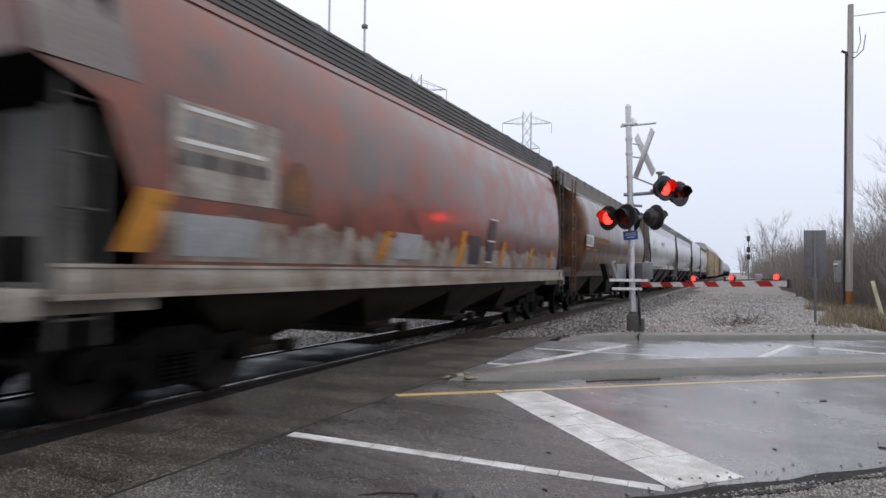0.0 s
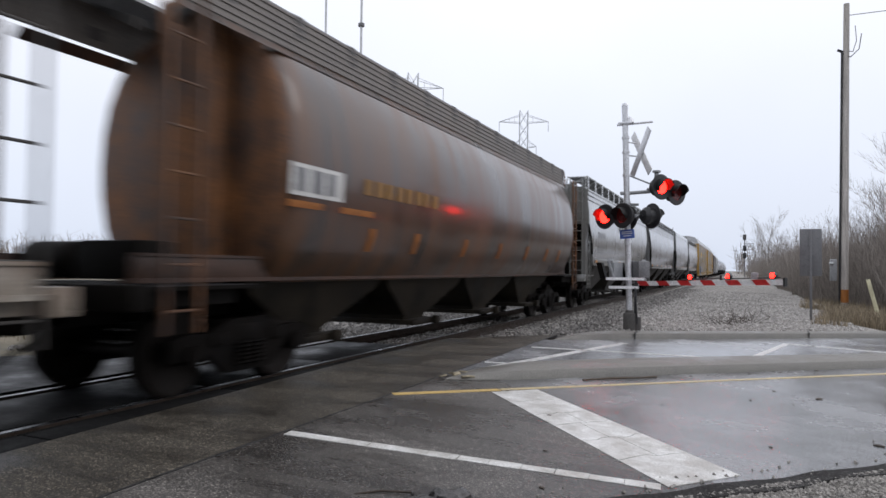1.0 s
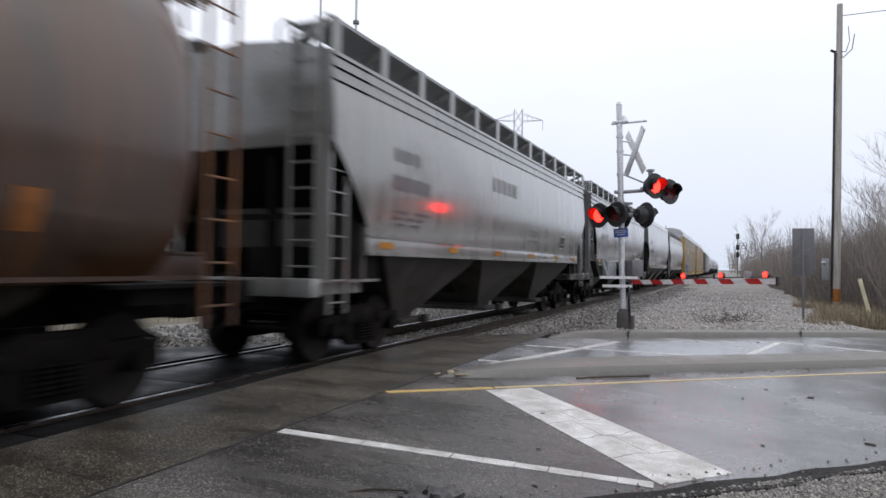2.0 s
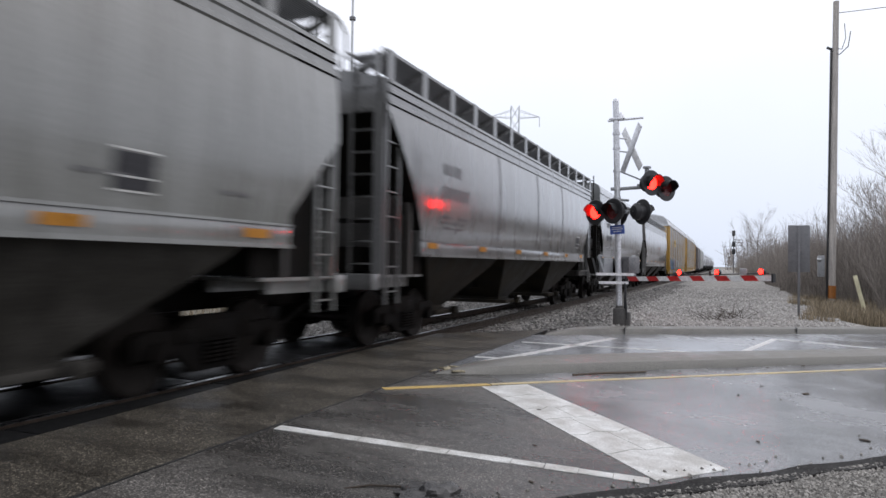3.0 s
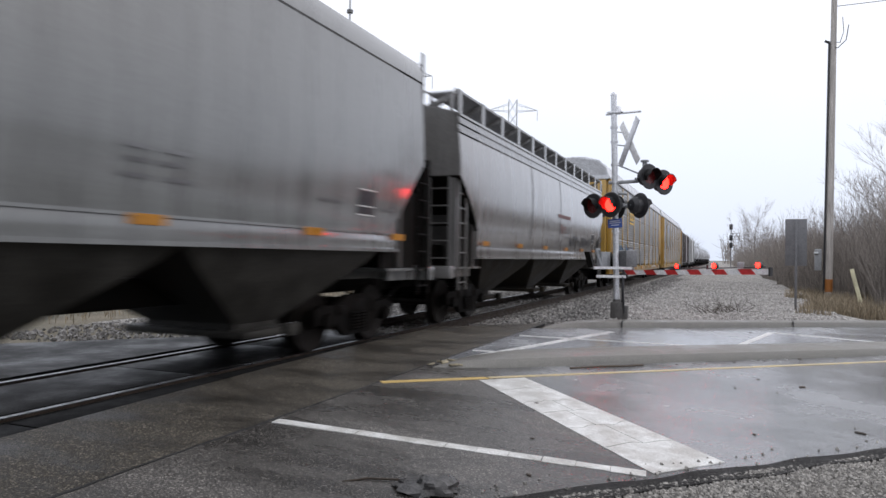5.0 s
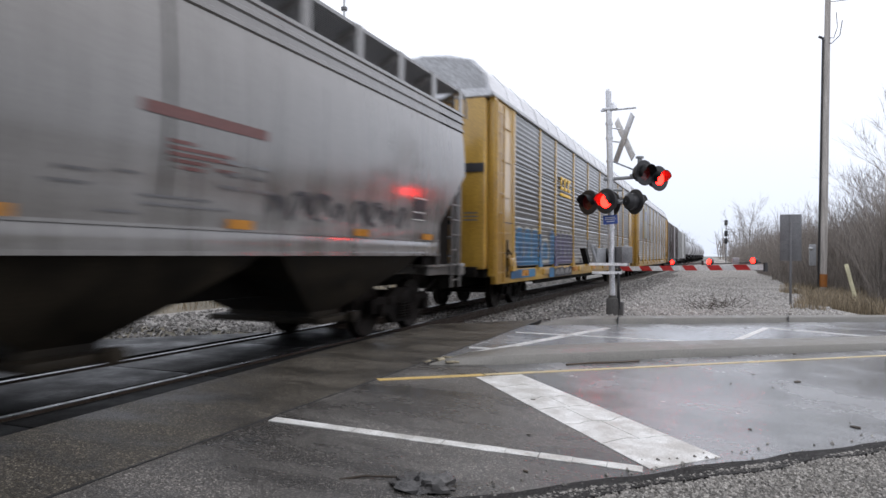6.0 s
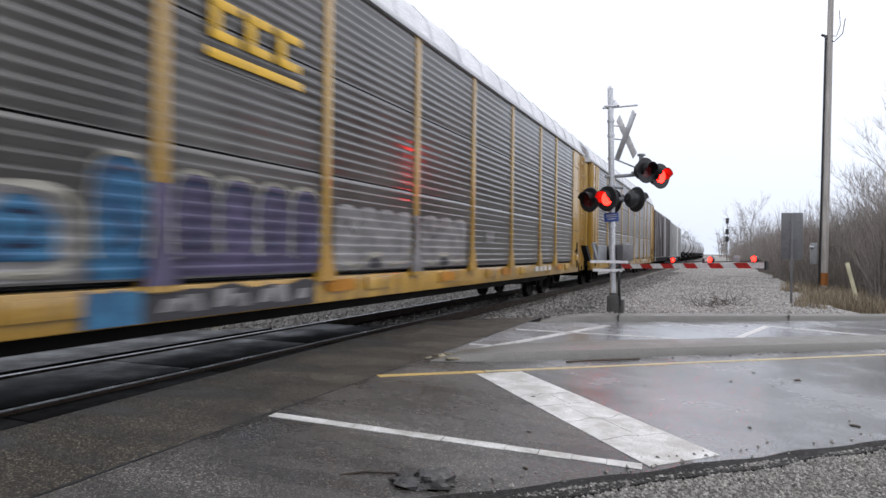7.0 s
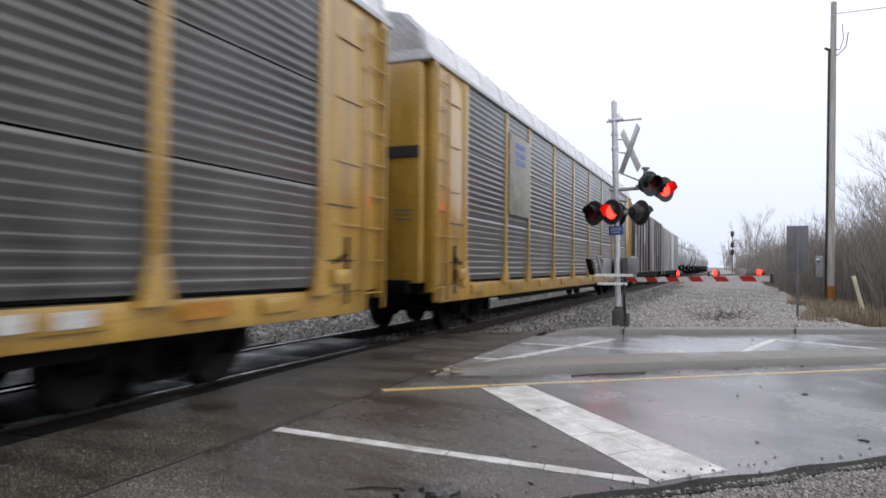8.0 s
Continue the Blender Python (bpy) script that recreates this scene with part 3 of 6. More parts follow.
def lot_z(x, y):
    x0 = TRACK + 2.55
    return gz(x) + 0.12 * min(1, max(0, (x - x0) * 0.6)) - (0.0 if x > JOINT else 0.06) + 0.05 * noise.noise((x * 0.5, y * 0.5, 0)) + 0.18 * min(1, max(0, (y - 22) / 25))


CUBE = np.array([(-1, -1, -1), (1, -1, -1), (1, 1, -1), (-1, 1, -1), (-1, -1, 1), (1, -1, 1), (1, 1, 1), (-1, 1, 1)], float)
CF = [(0, 3, 2, 1), (4, 5, 6, 7), (0, 1, 5, 4), (1, 2, 6, 5), (2, 3, 7, 6), (3, 0, 4, 7)]


def stones(name, places, mat, label, lo, hi):
    """Broken stones: skewed, turned blocks, one joined mesh."""
    rng = np.random.default_rng(5)
    n = len(places)
    size = rng.uniform(lo, hi, (n, 1, 1)) * rng.uniform(0.55, 1.0, (n, 1, 3))
    v = CUBE[None] * size * 0.5 * rng.uniform(0.6, 1.15, (n, 8, 3))
    q = rng.normal(size=(n, 4))
    q /= np.linalg.norm(q, axis=1)[:, None]
    a, b, c, d = q.T
    R = np.stack([np.stack([1 - 2 * (c * c + d * d), 2 * (b * c - a * d), 2 * (b * d + a * c)], -1), np.stack([2 * (b * c + a * d), 1 - 2 * (b * b + d * d), 2 * (c * d - a * b)], -1), np.stack([2 * (b * d - a * c), 2 * (c * d + a * b), 1 - 2 * (b * b + c * c)], -1)], 1)
    v = np.einsum("nij,nkj->nki", R, v) + np.array(places)[:, None]
    f = (np.array(CF)[None] + 8 * np.arange(n)[:, None, None]).reshape(-1, 4)
    return raw(name, v.reshape(-1, 3).tolist(), f.tolist(), mat, label, "gravel")


rs = random.Random(3)
pl = []
while len(pl) < 17000:
    y = 11 + 34 * rs.random() ** 1.8
    x = rs.uniform(TRACK + 2.5, 3.2)
    if y > (xw(x, KERB + 0.42)[1] if x > -3.3 else xw(x, 12.35)[1]):
        pl.append((x, y, lot_z(x, y) + 0.004))
grimy = lambda p: p[0] < -2.75 + 0.35 * noise.noise((p[1] * 0.4, p[0] * 0.9, 9)) + 0.6 * (rs.random() - 0.5) + 0.02 * (p[1] - 15)
dark_pl = [p for p in pl if grimy(p)]
kept = set(dark_pl)
pl = [p for p in pl if p not in kept]
stones("ballast_stones", dark_pl, M_ballast, "grimy dark stones of the track shoulder", 0.03, 0.09)
stones("gravel_stones", pl, M_stone, "loose grey gravel stones behind the kerb", 0.03, 0.09)
pl = []
while len(pl) < 9000:
    y = yc1 + 0.3 + 34 * rs.random() ** 1.6
    x = TRACK + rs.uniform(-3.1, 2.75)
    if min(abs(x - RAIL_N), abs(x - RAIL_F)) > 0.1:
        pl.append((x, y, -0.195))
for _ in range(6000):
    pl.append((TRACK - rs.uniform(1.2, 6.6), rs.uniform(xw(-9, 12.4)[1], 30), -0.20))
stones("ballast_stones", pl, M_ballast, "loose grey ballast stones along the rails", 0.04, 0.10)
pl = []
while len(pl) < 22000:
    u_ = rs.uniform(2.0, 9.5)
    u, w = u_, NEAR - 0.10 + 0.05 * noise.noise((u_ * 1.3, 0, 2)) - abs(rs.gauss(0, 0.6))
    p = uw(u, w)
    if p[0] > JOINT + 0.2:
        pl.append((p[0], p[1], p[2] + 0.008))
for _ in range(110):
    p = uw(rs.uniform(2, 9), NEAR + abs(rs.gauss(0, 0.16)))
    pl.append((p[0], p[1], p[2] + 0.004))
stones("shoulder_stones", pl, M_gravel, "small dark wet stones of the road shoulder", 0.010, 0.032)


# ---- the train ----
SPEED = 16.3
R_WHEEL = 0.457
wheels, cars = [], []


def wheelset_mesh():
    """One turned solid: journals, wheels with flanges and plates, axle."""
    half = [(1.13, 0.001), (1.13, 0.07), (0.90, 0.07), (0.86, 0.14), (0.825, 0.15), (0.82, 0.37), (0.83, 0.40), (0.83, R_WHEEL - 0.004), (0.70, R_WHEEL), (0.695, R_WHEEL + 0.024), (0.672, R_WHEEL + 0.026), (0.665, R_WHEEL), (0.67, 0.39), (0.72, 0.36), (0.70, 0.15), (0.66, 0.13), (0.6, 0.085)]
    prof = half + [(-x, r) for x, r in half[::-1]]
    n = 32
    return finish(loft(bmesh.new(), [[(x, r * math.cos(2 * math.pi * a / n), r * math.sin(2 * math.pi * a / n)) for a in range(n)] for x, r in prof]), "wheelset", M_wheel)


def side_frame_mesh():
    bm = bmesh.new()
    outer = [(-1.18, 0.40), (-1.18, 0.62), (-0.98, 0.68), (-0.62, 0.66), (-0.30, 0.80), (0.30, 0.80), (0.62, 0.66), (0.98, 0.68), (1.18, 0.62), (1.18, 0.40), (1.02, 0.40), (0.98, 0.52), (0.78, 0.52), (0.40, 0.20), (-0.40, 0.20), (-0.78, 0.52), (-0.98, 0.52), (-1.02, 0.40)]
    prism(bm, outer, 0.97, 1.09)
    for s in (-1, 1):
        rod(bm, (0.93, s * 0.89, R_WHEEL), (1.16, s * 0.89, R_WHEEL), 0.11, 14)
        box(bm, 1.08, 1.12, s * 0.5 - 0.10, s * 0.5 + 0.10, 0.52, 0.66, 0.01)
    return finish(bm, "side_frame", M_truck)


def spring_mesh():
    n, rows = 10, []
    for k in range(13):
        r = 0.065 if k % 2 else 0.048
        rows.append([(1.11 + r * math.cos(2 * math.pi * a / n), r * math.sin(2 * math.pi * a / n), 0.27 + k * 0.023) for a in range(n)])
    return finish(loft(bmesh.new(), rows), "spring", M_truck)


ME_WHEEL, ME_FRAME, ME_SPRING = wheelset_mesh(), side_frame_mesh(), spring_mesh()
bm = bmesh.new()
box(bm, -1.1, 1.1, -0.2, 0.2, 0.50, 0.74, 0.03)
rod(bm, (0, 0, 0.7), (0, 0, 0.95), 0.2, 14)
box(bm, -0.9, 0.9, -0.5, -0.42, 0.55, 0.62)
box(bm, -0.9, 0.9, 0.42, 0.5, 0.55, 0.62)
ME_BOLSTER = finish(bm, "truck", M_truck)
bm = bmesh.new()
box(bm, -0.14, 0.14, -0.55, 0.2, 0.75, 1.0, 0.03)
box(bm, -0.2, 0.2, -0.75, -0.45, 0.72, 1.04, 0.06)
rod(bm, (0.35, 0.1, 0.85), (0.2, -0.55, 0.45), 0.03, 8)
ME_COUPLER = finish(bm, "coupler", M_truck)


def truck(car, y):
    t = part("truck", ME_BOLSTER, None, car, "grimy cast-iron truck, under-car shade in its colour", pose(0, y, 0))
    for s in (0, 180):
        part("side_frame", ME_FRAME, None, t, m=pose(0, 0, 0, 0, 0, s))
        for dy in (-0.16, 0.0, 0.16):
            part("spring", ME_SPRING, None, t, m=pose(0, 0, 0, 0, 0, s) @ pose(0, dy, 0))
    for dy in (-0.89, 0.89):
        w = part("wheelset", ME_WHEEL, None, t, "steel wheels on one axle", pose(0, dy, R_WHEEL))
        wheels.append((w, dy))
    return t


def running_gear(car, half, spread):
    for s in (-1, 1):
        truck(car, s * spread)
        part("coupler", ME_COUPLER, None, car, m=pose(0, s * half, 0, 0, 0, 0 if s < 0 else 180) @ pose(0, 0.55, 0))


def ladder(car, x, y, z0, z1, wide, along, mat, n):
    """A ladder of two stiles and n rungs; along 'y' on the side, 'x' on the end."""
    bm = bmesh.new()
    dx, dy = (wide, 0) if along == "x" else (0, wide)
    for k in (0, 1):
        box(bm, x + dx * k - 0.02, x + dx * k + 0.02, y + dy * k - 0.02, y + dy * k + 0.02, z0, z1)
    for i in range(n):
        z = z0 + (z1 - z0) * (i + 0.5) / n
        rod(bm, (x, y, z), (x + dx, y + dy, z), 0.014, 6)
    return part("ladder", bm, mat, car)


def at_height(prof, z):
    return float(np.interp(z, [p[1] for p in prof], [p[0] for p in prof]))


def hull(prof, ys, zmin, scale):
    """The closed body: the half outline mirrored, drawn along y; zmin lifts the belly, scale pulls the ends in."""
    bm = bmesh.new()
    zc = (prof[0][1] + prof[-1][1]) / 2
    secs = []
    for y, zm, sc in zip(ys, zmin, scale):
        half = []
        for x, z in prof:
            if z < zm:
                x, z = at_height(prof, zm), zm
            half.append((x * sc, zc + (z - zc) * sc))
        ring = [(x, y, z) for x, z in half] + [(-x, y, z) for x, z in half[-2::-1]] if half[-1][0] == 0 else [(x, y, z) for x, z in half] + [(-x, y, z) for x, z in half[::-1]]
        secs.append(ring)
    return loft(bm, secs)


def patch(prof, y0, y1, z0, z1, off=0.008, ny=1, nz=3, top=None, wig=0.0, side=1, lean=0.0):
    """A thin painted patch that follows the car side; top(y) may cut its upper edge."""
    bm = bmesh.new()
    grid = []
    for i in range(ny + 1):
        y = y0 + (y1 - y0) * i / ny
        zt = z1 if top is None else z0 + (z1 - z0) * top(i / ny)
        zb = z0 + wig * math.sin(i * 1.7)
        grid.append([(y, zb + (zt - zb) * j / nz) for j in range(nz + 1)])
    loop = [[bm.verts.new((side * (at_height(prof, z) + off), y + lean * (z - z0) / (z1 - z0), z)) for y, z in col] for col in grid]
    for a, b in zip(loop, loop[1:]):
        for j in range(nz):
            bm.faces.new((a[j], a[j + 1], b[j + 1], b[j]))
    bmesh.ops.solidify(bm, geom=bm.faces[:], thickness=0.004)
    return bm


def lettering(car, prof, y0, y1, z0, z1, mat, n, label="stencilled mark"):
    """Unreadable writing as a row of plain bars."""
    w = (y1 - y0) / n
    for i in range(n):
        k = (0.62, 0.74, 0.55, 0.68)[i % 4]
        a = y0 + i * w
        part("letter_mark", patch(prof, a, a + w * k, z0, z1, 0.018, 1, 2), mat, car, label)


def stroke(car, surf, pts, w, mat, label, step=0.035):
    """A brushed line over the car side: pts are (y, z), surf(z) gives the sheet's distance from the middle."""
    path = []
    for (ya, za), (yb, zb) in zip(pts, pts[1:]):
        n = max(1, int(math.hypot(yb - ya, zb - za) / step))
        path += [(ya + (yb - ya) * i / n, za + (zb - za) * i / n) for i in range(n)]
    path.append(pts[-1])
    bm = bmesh.new()
    rows = []
    for i, (y, z) in enumerate(path):
        ya, za = path[max(0, i - 1)]
        yb, zb = path[min(len(path) - 1, i + 1)]
        d = math.hypot(yb - ya, zb - za) or 1
        hw = w * 0.5 * (0.75 + 0.25 * math.sin(i * 0.31))
        ny, nz = -(zb - za) / d * hw, (yb - ya) / d * hw
        rows.append([bm.verts.new((surf(z + f * nz), y + f * ny, z + f * nz)) for f in (1, 0, -1)])
    for p, q in zip(rows, rows[1:]):
        for j in (0, 1):
            bm.faces.new((p[j], p[j + 1], q[j + 1], q[j]))
    bmesh.ops.recalc_face_normals(bm, faces=bm.faces[:])
    return part("graffiti_line", bm, mat, car, label)


def bubble(y, z, w, h, n=22, a0=-40, a1=220):
    """Points round a rounded letter."""
    out = []
    for i in range(n + 1):
        a = math.radians(a0 + (a1 - a0) * i / n)
        c, t = math.cos(a), math.sin(a)
        out.append((y + w * 0.5 * math.copysign(abs(c) ** 0.6, c), z + h * 0.5 * math.copysign(abs(t) ** 0.6, t)))
    return out


def lobes(n, depth=0.16):
    return lambda k: 1 - depth * abs(math.cos(math.pi * n * k)) ** 4


def bays(car, ys, top_z, bot_z, half_w, mat, wy=1.75):
    for y in ys:
        bm = bmesh.new()
        loft(bm, [[(-half_w, y - wy, top_z), (half_w, y - wy, top_z), (half_w, y + wy, top_z), (-half_w, y + wy, top_z)],
                  [(-half_w * 0.93, y - wy * 0.86, top_z - 0.22), (half_w * 0.93, y - wy * 0.86, top_z - 0.22), (half_w * 0.93, y + wy * 0.86, top_z - 0.22), (-half_w * 0.93, y + wy * 0.86, top_z - 0.22)],
                  [(-0.75, y - 0.42, bot_z + 0.1), (0.75, y - 0.42, bot_z + 0.1), (0.75, y + 0.42, bot_z + 0.1), (-0.75, y + 0.42, bot_z + 0.1)],
                  [(-0.75, y - 0.42, bot_z), (0.75, y - 0.42, bot_z), (0.75, y + 0.42, bot_z), (-0.75, y + 0.42, bot_z)]])
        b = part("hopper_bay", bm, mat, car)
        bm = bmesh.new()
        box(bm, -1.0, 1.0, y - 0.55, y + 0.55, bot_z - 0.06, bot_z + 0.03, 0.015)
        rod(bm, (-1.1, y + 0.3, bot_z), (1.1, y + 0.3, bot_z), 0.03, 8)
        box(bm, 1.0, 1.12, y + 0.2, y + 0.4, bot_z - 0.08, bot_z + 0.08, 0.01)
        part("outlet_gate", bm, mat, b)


def roof_walk(car, x0, x1, z, ya, yb, step, mat, roof_z):
    """Grated running boards on brackets along both edges of the roof."""
    for s in (-1, 1):
        bm = bmesh.new()
        k = 15
        for i in range(k + 1):
            x = x0 + (x1 - x0) * i / k
            box(bm, s * x - 0.008, s * x + 0.008, ya, yb, z - 0.04, z + 0.01)
        y = ya
        while y < yb:
            box(bm, min(s * x0, s * x1), max(s * x0, s * x1), y - 0.006, y + 0.006, z - 0.022, z + 0.006)
            y += 0.1
        w = part("running_board", bm, M_grating, car, "galvanised grating roof walkway")
        n = int((yb - ya) / step)
        me = None
        for i in range(n + 1):
            y = ya + (yb - ya) * i / n
            if me is None:
                b2 = bmesh.new()
                box(b2, s * (x1 + 0.004), s * (x1 + 0.03), -0.09, 0.09, roof_z - 0.12, z + 0.012)
                loft(b2, [[(s * (x0 - 0.1), o, roof_z - 0.1), (s * x1, o, z - 0.04), (s * x1, o, z - 0.005), (s * (x0 - 0.1), o, roof_z + 0.05)] for o in (-0.07, 0.07)])
                me = finish(b2, "bracket", mat)
            part("bracket", me, None, w, m=pose(0, y, 0))


def hopper(label, centre, half, paint_mat, prof, kind, walk_mat, sill_z, walkway, sill_mat=None, bay_mat=None, inset=(0.95, 0.95), front=None, zend=3.0, le_in=0.8, ls_in=1.85):
    """A covered hopper: body, side sills, end platforms, ladders, bays, roof hatches, walkways, trucks."""
    car = thing("hopper_car", label, "railcar", pose(TRACK, centre, 0), "cars of the freight train")
    cars.append((car, centre))
    le, ls = half - le_in, half - ls_in
    if kind == "slope":
        ys = [-le, -le + 0.02, -le + (le - ls) * 0.4, -le + (le - ls) * 0.72, -ls, -ls + 0.01]
        ys = ys + [-y for y in ys[::-1]]
        zm = [zend, zend - 0.03, 1.95 + (zend - 1.95) * 0.62, 1.95 + (zend - 1.95) * 0.3, 1.95, 0]
        zm = zm + zm[::-1]
        sc = [0.99] + [1] * 10 + [0.99]
    else:
        ys, zm, sc = [], [], []
        for k in (0.0, 0.03, 0.10, 0.22, 0.45):
            ys.append(-half + inset[0] + k)
            sc.append({0.0: 0.86, 0.03: 0.91, 0.10: 0.955, 0.22: 0.985, 0.45: 1.0}[k])
        ys, sc = ys + [y + 2 * half - inset[0] - inset[1] - 2 * (y + half - inset[0]) for y in ys[::-1]], sc + sc[::-1]
        zm = [0] * len(ys)
        if front:
            k = len(ys) // 2
            ys, zm, sc = [r[0] for r in front] + ys[k:], [r[1] for r in front] + zm[k:], [r[2] for r in front] + sc[k:]
            bm = bmesh.new()
            box(bm, -1.40, 1.40, -half + 1.02, -half + 1.09, 1.2, 2.72)
            screen = part("end_screen", bm, M_endgrey, car, "grey ribbed end bulkhead")
            for x in (-1.3, -0.5, 0.3, 1.1):
                part("rib", box(bmesh.new(), x, x + 0.12, -half + 0.94, -half + 1.02, 1.2, 2.72), M_endgrey, screen)
        le, ls = half - 0.62, half - 0.75
    bm = hull(prof, ys, zm, sc)
    bmesh.ops.recalc_face_normals(bm, faces=bm.faces)
    # Down-facing end sheets turn near-black, putting the recess shade into the colour.
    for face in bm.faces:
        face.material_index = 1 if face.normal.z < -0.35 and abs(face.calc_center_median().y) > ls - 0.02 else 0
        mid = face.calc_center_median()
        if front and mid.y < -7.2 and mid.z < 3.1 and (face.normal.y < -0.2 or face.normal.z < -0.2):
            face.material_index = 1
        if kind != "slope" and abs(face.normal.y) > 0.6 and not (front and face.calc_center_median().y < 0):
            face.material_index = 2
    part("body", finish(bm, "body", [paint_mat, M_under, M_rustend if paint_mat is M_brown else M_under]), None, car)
    sx = prof[0][0]
    for s in (-1, 1):
        bm = bmesh.new()
        box(bm, s * (sx - 0.06), s * (sx + 0.035), -ls, ls, sill_z, sill_z + 0.24, 0.012)
        box(bm, s * (sx - 0.16), s * (sx + 0.06), -ls, ls, sill_z - 0.035, sill_z + 0.01)
        box(bm, s * (sx - 0.05), s * (sx + 0.055), -ls, ls, sill_z + 0.225, sill_z + 0.255)
        part("side_sill", bm, sill_mat or paint_mat, car)
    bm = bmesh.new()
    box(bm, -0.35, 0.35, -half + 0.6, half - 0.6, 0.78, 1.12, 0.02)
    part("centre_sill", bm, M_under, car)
    for s in (-1, 1):
        bm = bmesh.new()
        box(bm, -1.5, 1.5, s * (half - 0.62), s * (half - 0.40), 0.98, 1.22, 0.02)
        box(bm, -1.48, 1.48, s * (half - 2.2), s * (half - 0.62), 1.16, 1.2)
        for x in (-1.3, -0.45, 0.45, 1.3):
            box(bm, x - 0.04, x + 0.04, s * (half - 1.9), s * (half - 0.6), 1.0, 1.16)
        part("end_platform", bm, M_under if paint_mat is M_brown else sill_mat or paint_mat, car, "end platform with a step edge")
        zt = zend + 0.1 if kind == "slope" else prof[-1][1] - 0.25
        ye, yi = s * (half - 0.75), s * (half - 1.75)
        if kind == "slope":
            for x in (-1.42, 1.42):
                part("end_post", box(bmesh.new(), x - 0.06, x + 0.06, ye - 0.06, ye + 0.06, 1.2, zt), walk_mat, car)
                part("end_post", box(bmesh.new(), x - 0.05, x + 0.05, yi - 0.05, yi + 0.05, 1.2, 2.4), M_endscreen, car)
            for x in (-0.5, 0.5):
                part("end_post", box(bmesh.new(), x - 0.05, x + 0.05, ye - s * 0.2, ye - s * 0.1, 1.2, zt), M_under, car)
            part("end_beam", box(bmesh.new(), -1.42, 1.42, ye - 0.03, ye + 0.03, 2.0, 2.08), M_under, car)
            bm = bmesh.new()
            box(bm, -1.38, 1.38, s * (half - 1.55), s * (half - 1.5), 1.2, 2.5)
            part("end_screen", bm, M_endscreen, car, "dark end bulkhead")
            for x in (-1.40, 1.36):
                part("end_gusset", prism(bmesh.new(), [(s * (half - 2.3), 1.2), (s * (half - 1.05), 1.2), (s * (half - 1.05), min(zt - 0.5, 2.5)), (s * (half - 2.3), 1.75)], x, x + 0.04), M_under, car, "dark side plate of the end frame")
        if kind != "slope" and s == -1 and not front:
            bm = bmesh.new()
            box(bm, -0.15, 0.75, -half + inset[0] - 0.32, -half + inset[0] + 0.02, 1.2, prof[-1][1] + 0.15, 0.05)
            part("end_box", bm, M_rustend if paint_mat is M_brown else M_under, car)
        for x in (-1, 1):
            ladder(car, x * 1.52, s * (half - 0.75) - 0.0, 0.75, zt, -s * 0.42, "y", walk_mat, 8)
            if kind == "slope" or x == -1:
                ladder(car, x * 1.35, s * (half - 0.68), 1.2, prof[-1][1] + 0.15, -x * 0.42, "x", walk_mat, 10)
        if s == 1:
            bm = bmesh.new()
            rod(bm, (-0.75, s * (half - 0.66), 2.1), (-0.75, s * (half - 0.60), 2.1), 0.26, 20)
            part("hand_brake", bm, M_under, car, "round hand brake wheel")
        bm = bmesh.new()
        box(bm, 0.0, 0.9, s * (half - 1.5), s * (half - 1.0), 1.25, 1.65, 0.03)
        rod(bm, (-0.9, s * (half - 1.2), 1.45), (-0.2, s * (half - 1.2), 1.45), 0.2, 14)
        part("brake_gear", bm, M_under, car)
    nb = 3 if kind == "slope" else 4
    top = sill_z + 0.02
    span = half - 3.9 if nb == 3 else half - 3.4
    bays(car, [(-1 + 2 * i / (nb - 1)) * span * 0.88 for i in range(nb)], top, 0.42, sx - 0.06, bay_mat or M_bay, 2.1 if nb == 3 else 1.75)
    n = 10
    for i in range(n):
        y = -half + 2 + (2 * half - 4) * (i + 0.5) / n
        part("roof_hatch", rod(bmesh.new(), (0, y, prof[-1][1] - 0.05), (0, y, prof[-1][1] + 0.1), 0.38, 18), paint_mat, car)
    if walkway:
        roof_walk(car, *walkway, -le + 0.1, le - 0.1, 1.28, walk_mat if kind == "slope" else M_skirt, prof[-1][1] - 0.15)
        if kind != "slope":
            for s in (-1, 1):
                bm = bmesh.new()
                xa, xb, za, zb = walkway[1] + 0.05, walkway[1] + 0.004, at_height([(z, x) for x, z in prof][::-1], walkway[1] + 0.05) - 0.02, walkway[2] + 0.01
                loft(bm, [[(s * xa, y, za), (s * xb, y, zb), (s * (xb - 0.02), y, zb), (s * (xa - 0.03), y, za)] for y in (-le + 0.2, le - 0.2)])
                sk_mat = M_skirt if paint_mat is M_redcar else M_skirtred
                sk = part("walkway_skirt", bm, sk_mat, car, "ribbed sheet edge of the roof walkway")
                for i in range(6):
                    k = (i + 0.5) / 6
                    x, z = xa + (xb - xa) * k + 0.002, za + (zb - za) * k
                    part("rib", box(bmesh.new(), s * x, s * (x + 0.016), -le + 0.2, le - 0.2, z - 0.014, z + 0.014), sk_mat, sk)
                part("eave_stripe", patch(prof, -le + 0.5, le - 0.5, za - 0.14, za - 0.02, 0.02, 1, 2, side=s), paint_mat, car, "raised eave strip")
        for s in (-1, 1):   # bent grab rails at the roof ends
            for x in (walkway[0], walkway[1]):
                bm = bmesh.new()
                pts = [(x, s * (le - 0.15), walkway[2]), (x, s * (le + 0.1), walkway[2] - 0.02), (x, s * (le + 0.25), walkway[2] - 0.15), (x, s * (le + 0.28), walkway[2] - 0.5)]
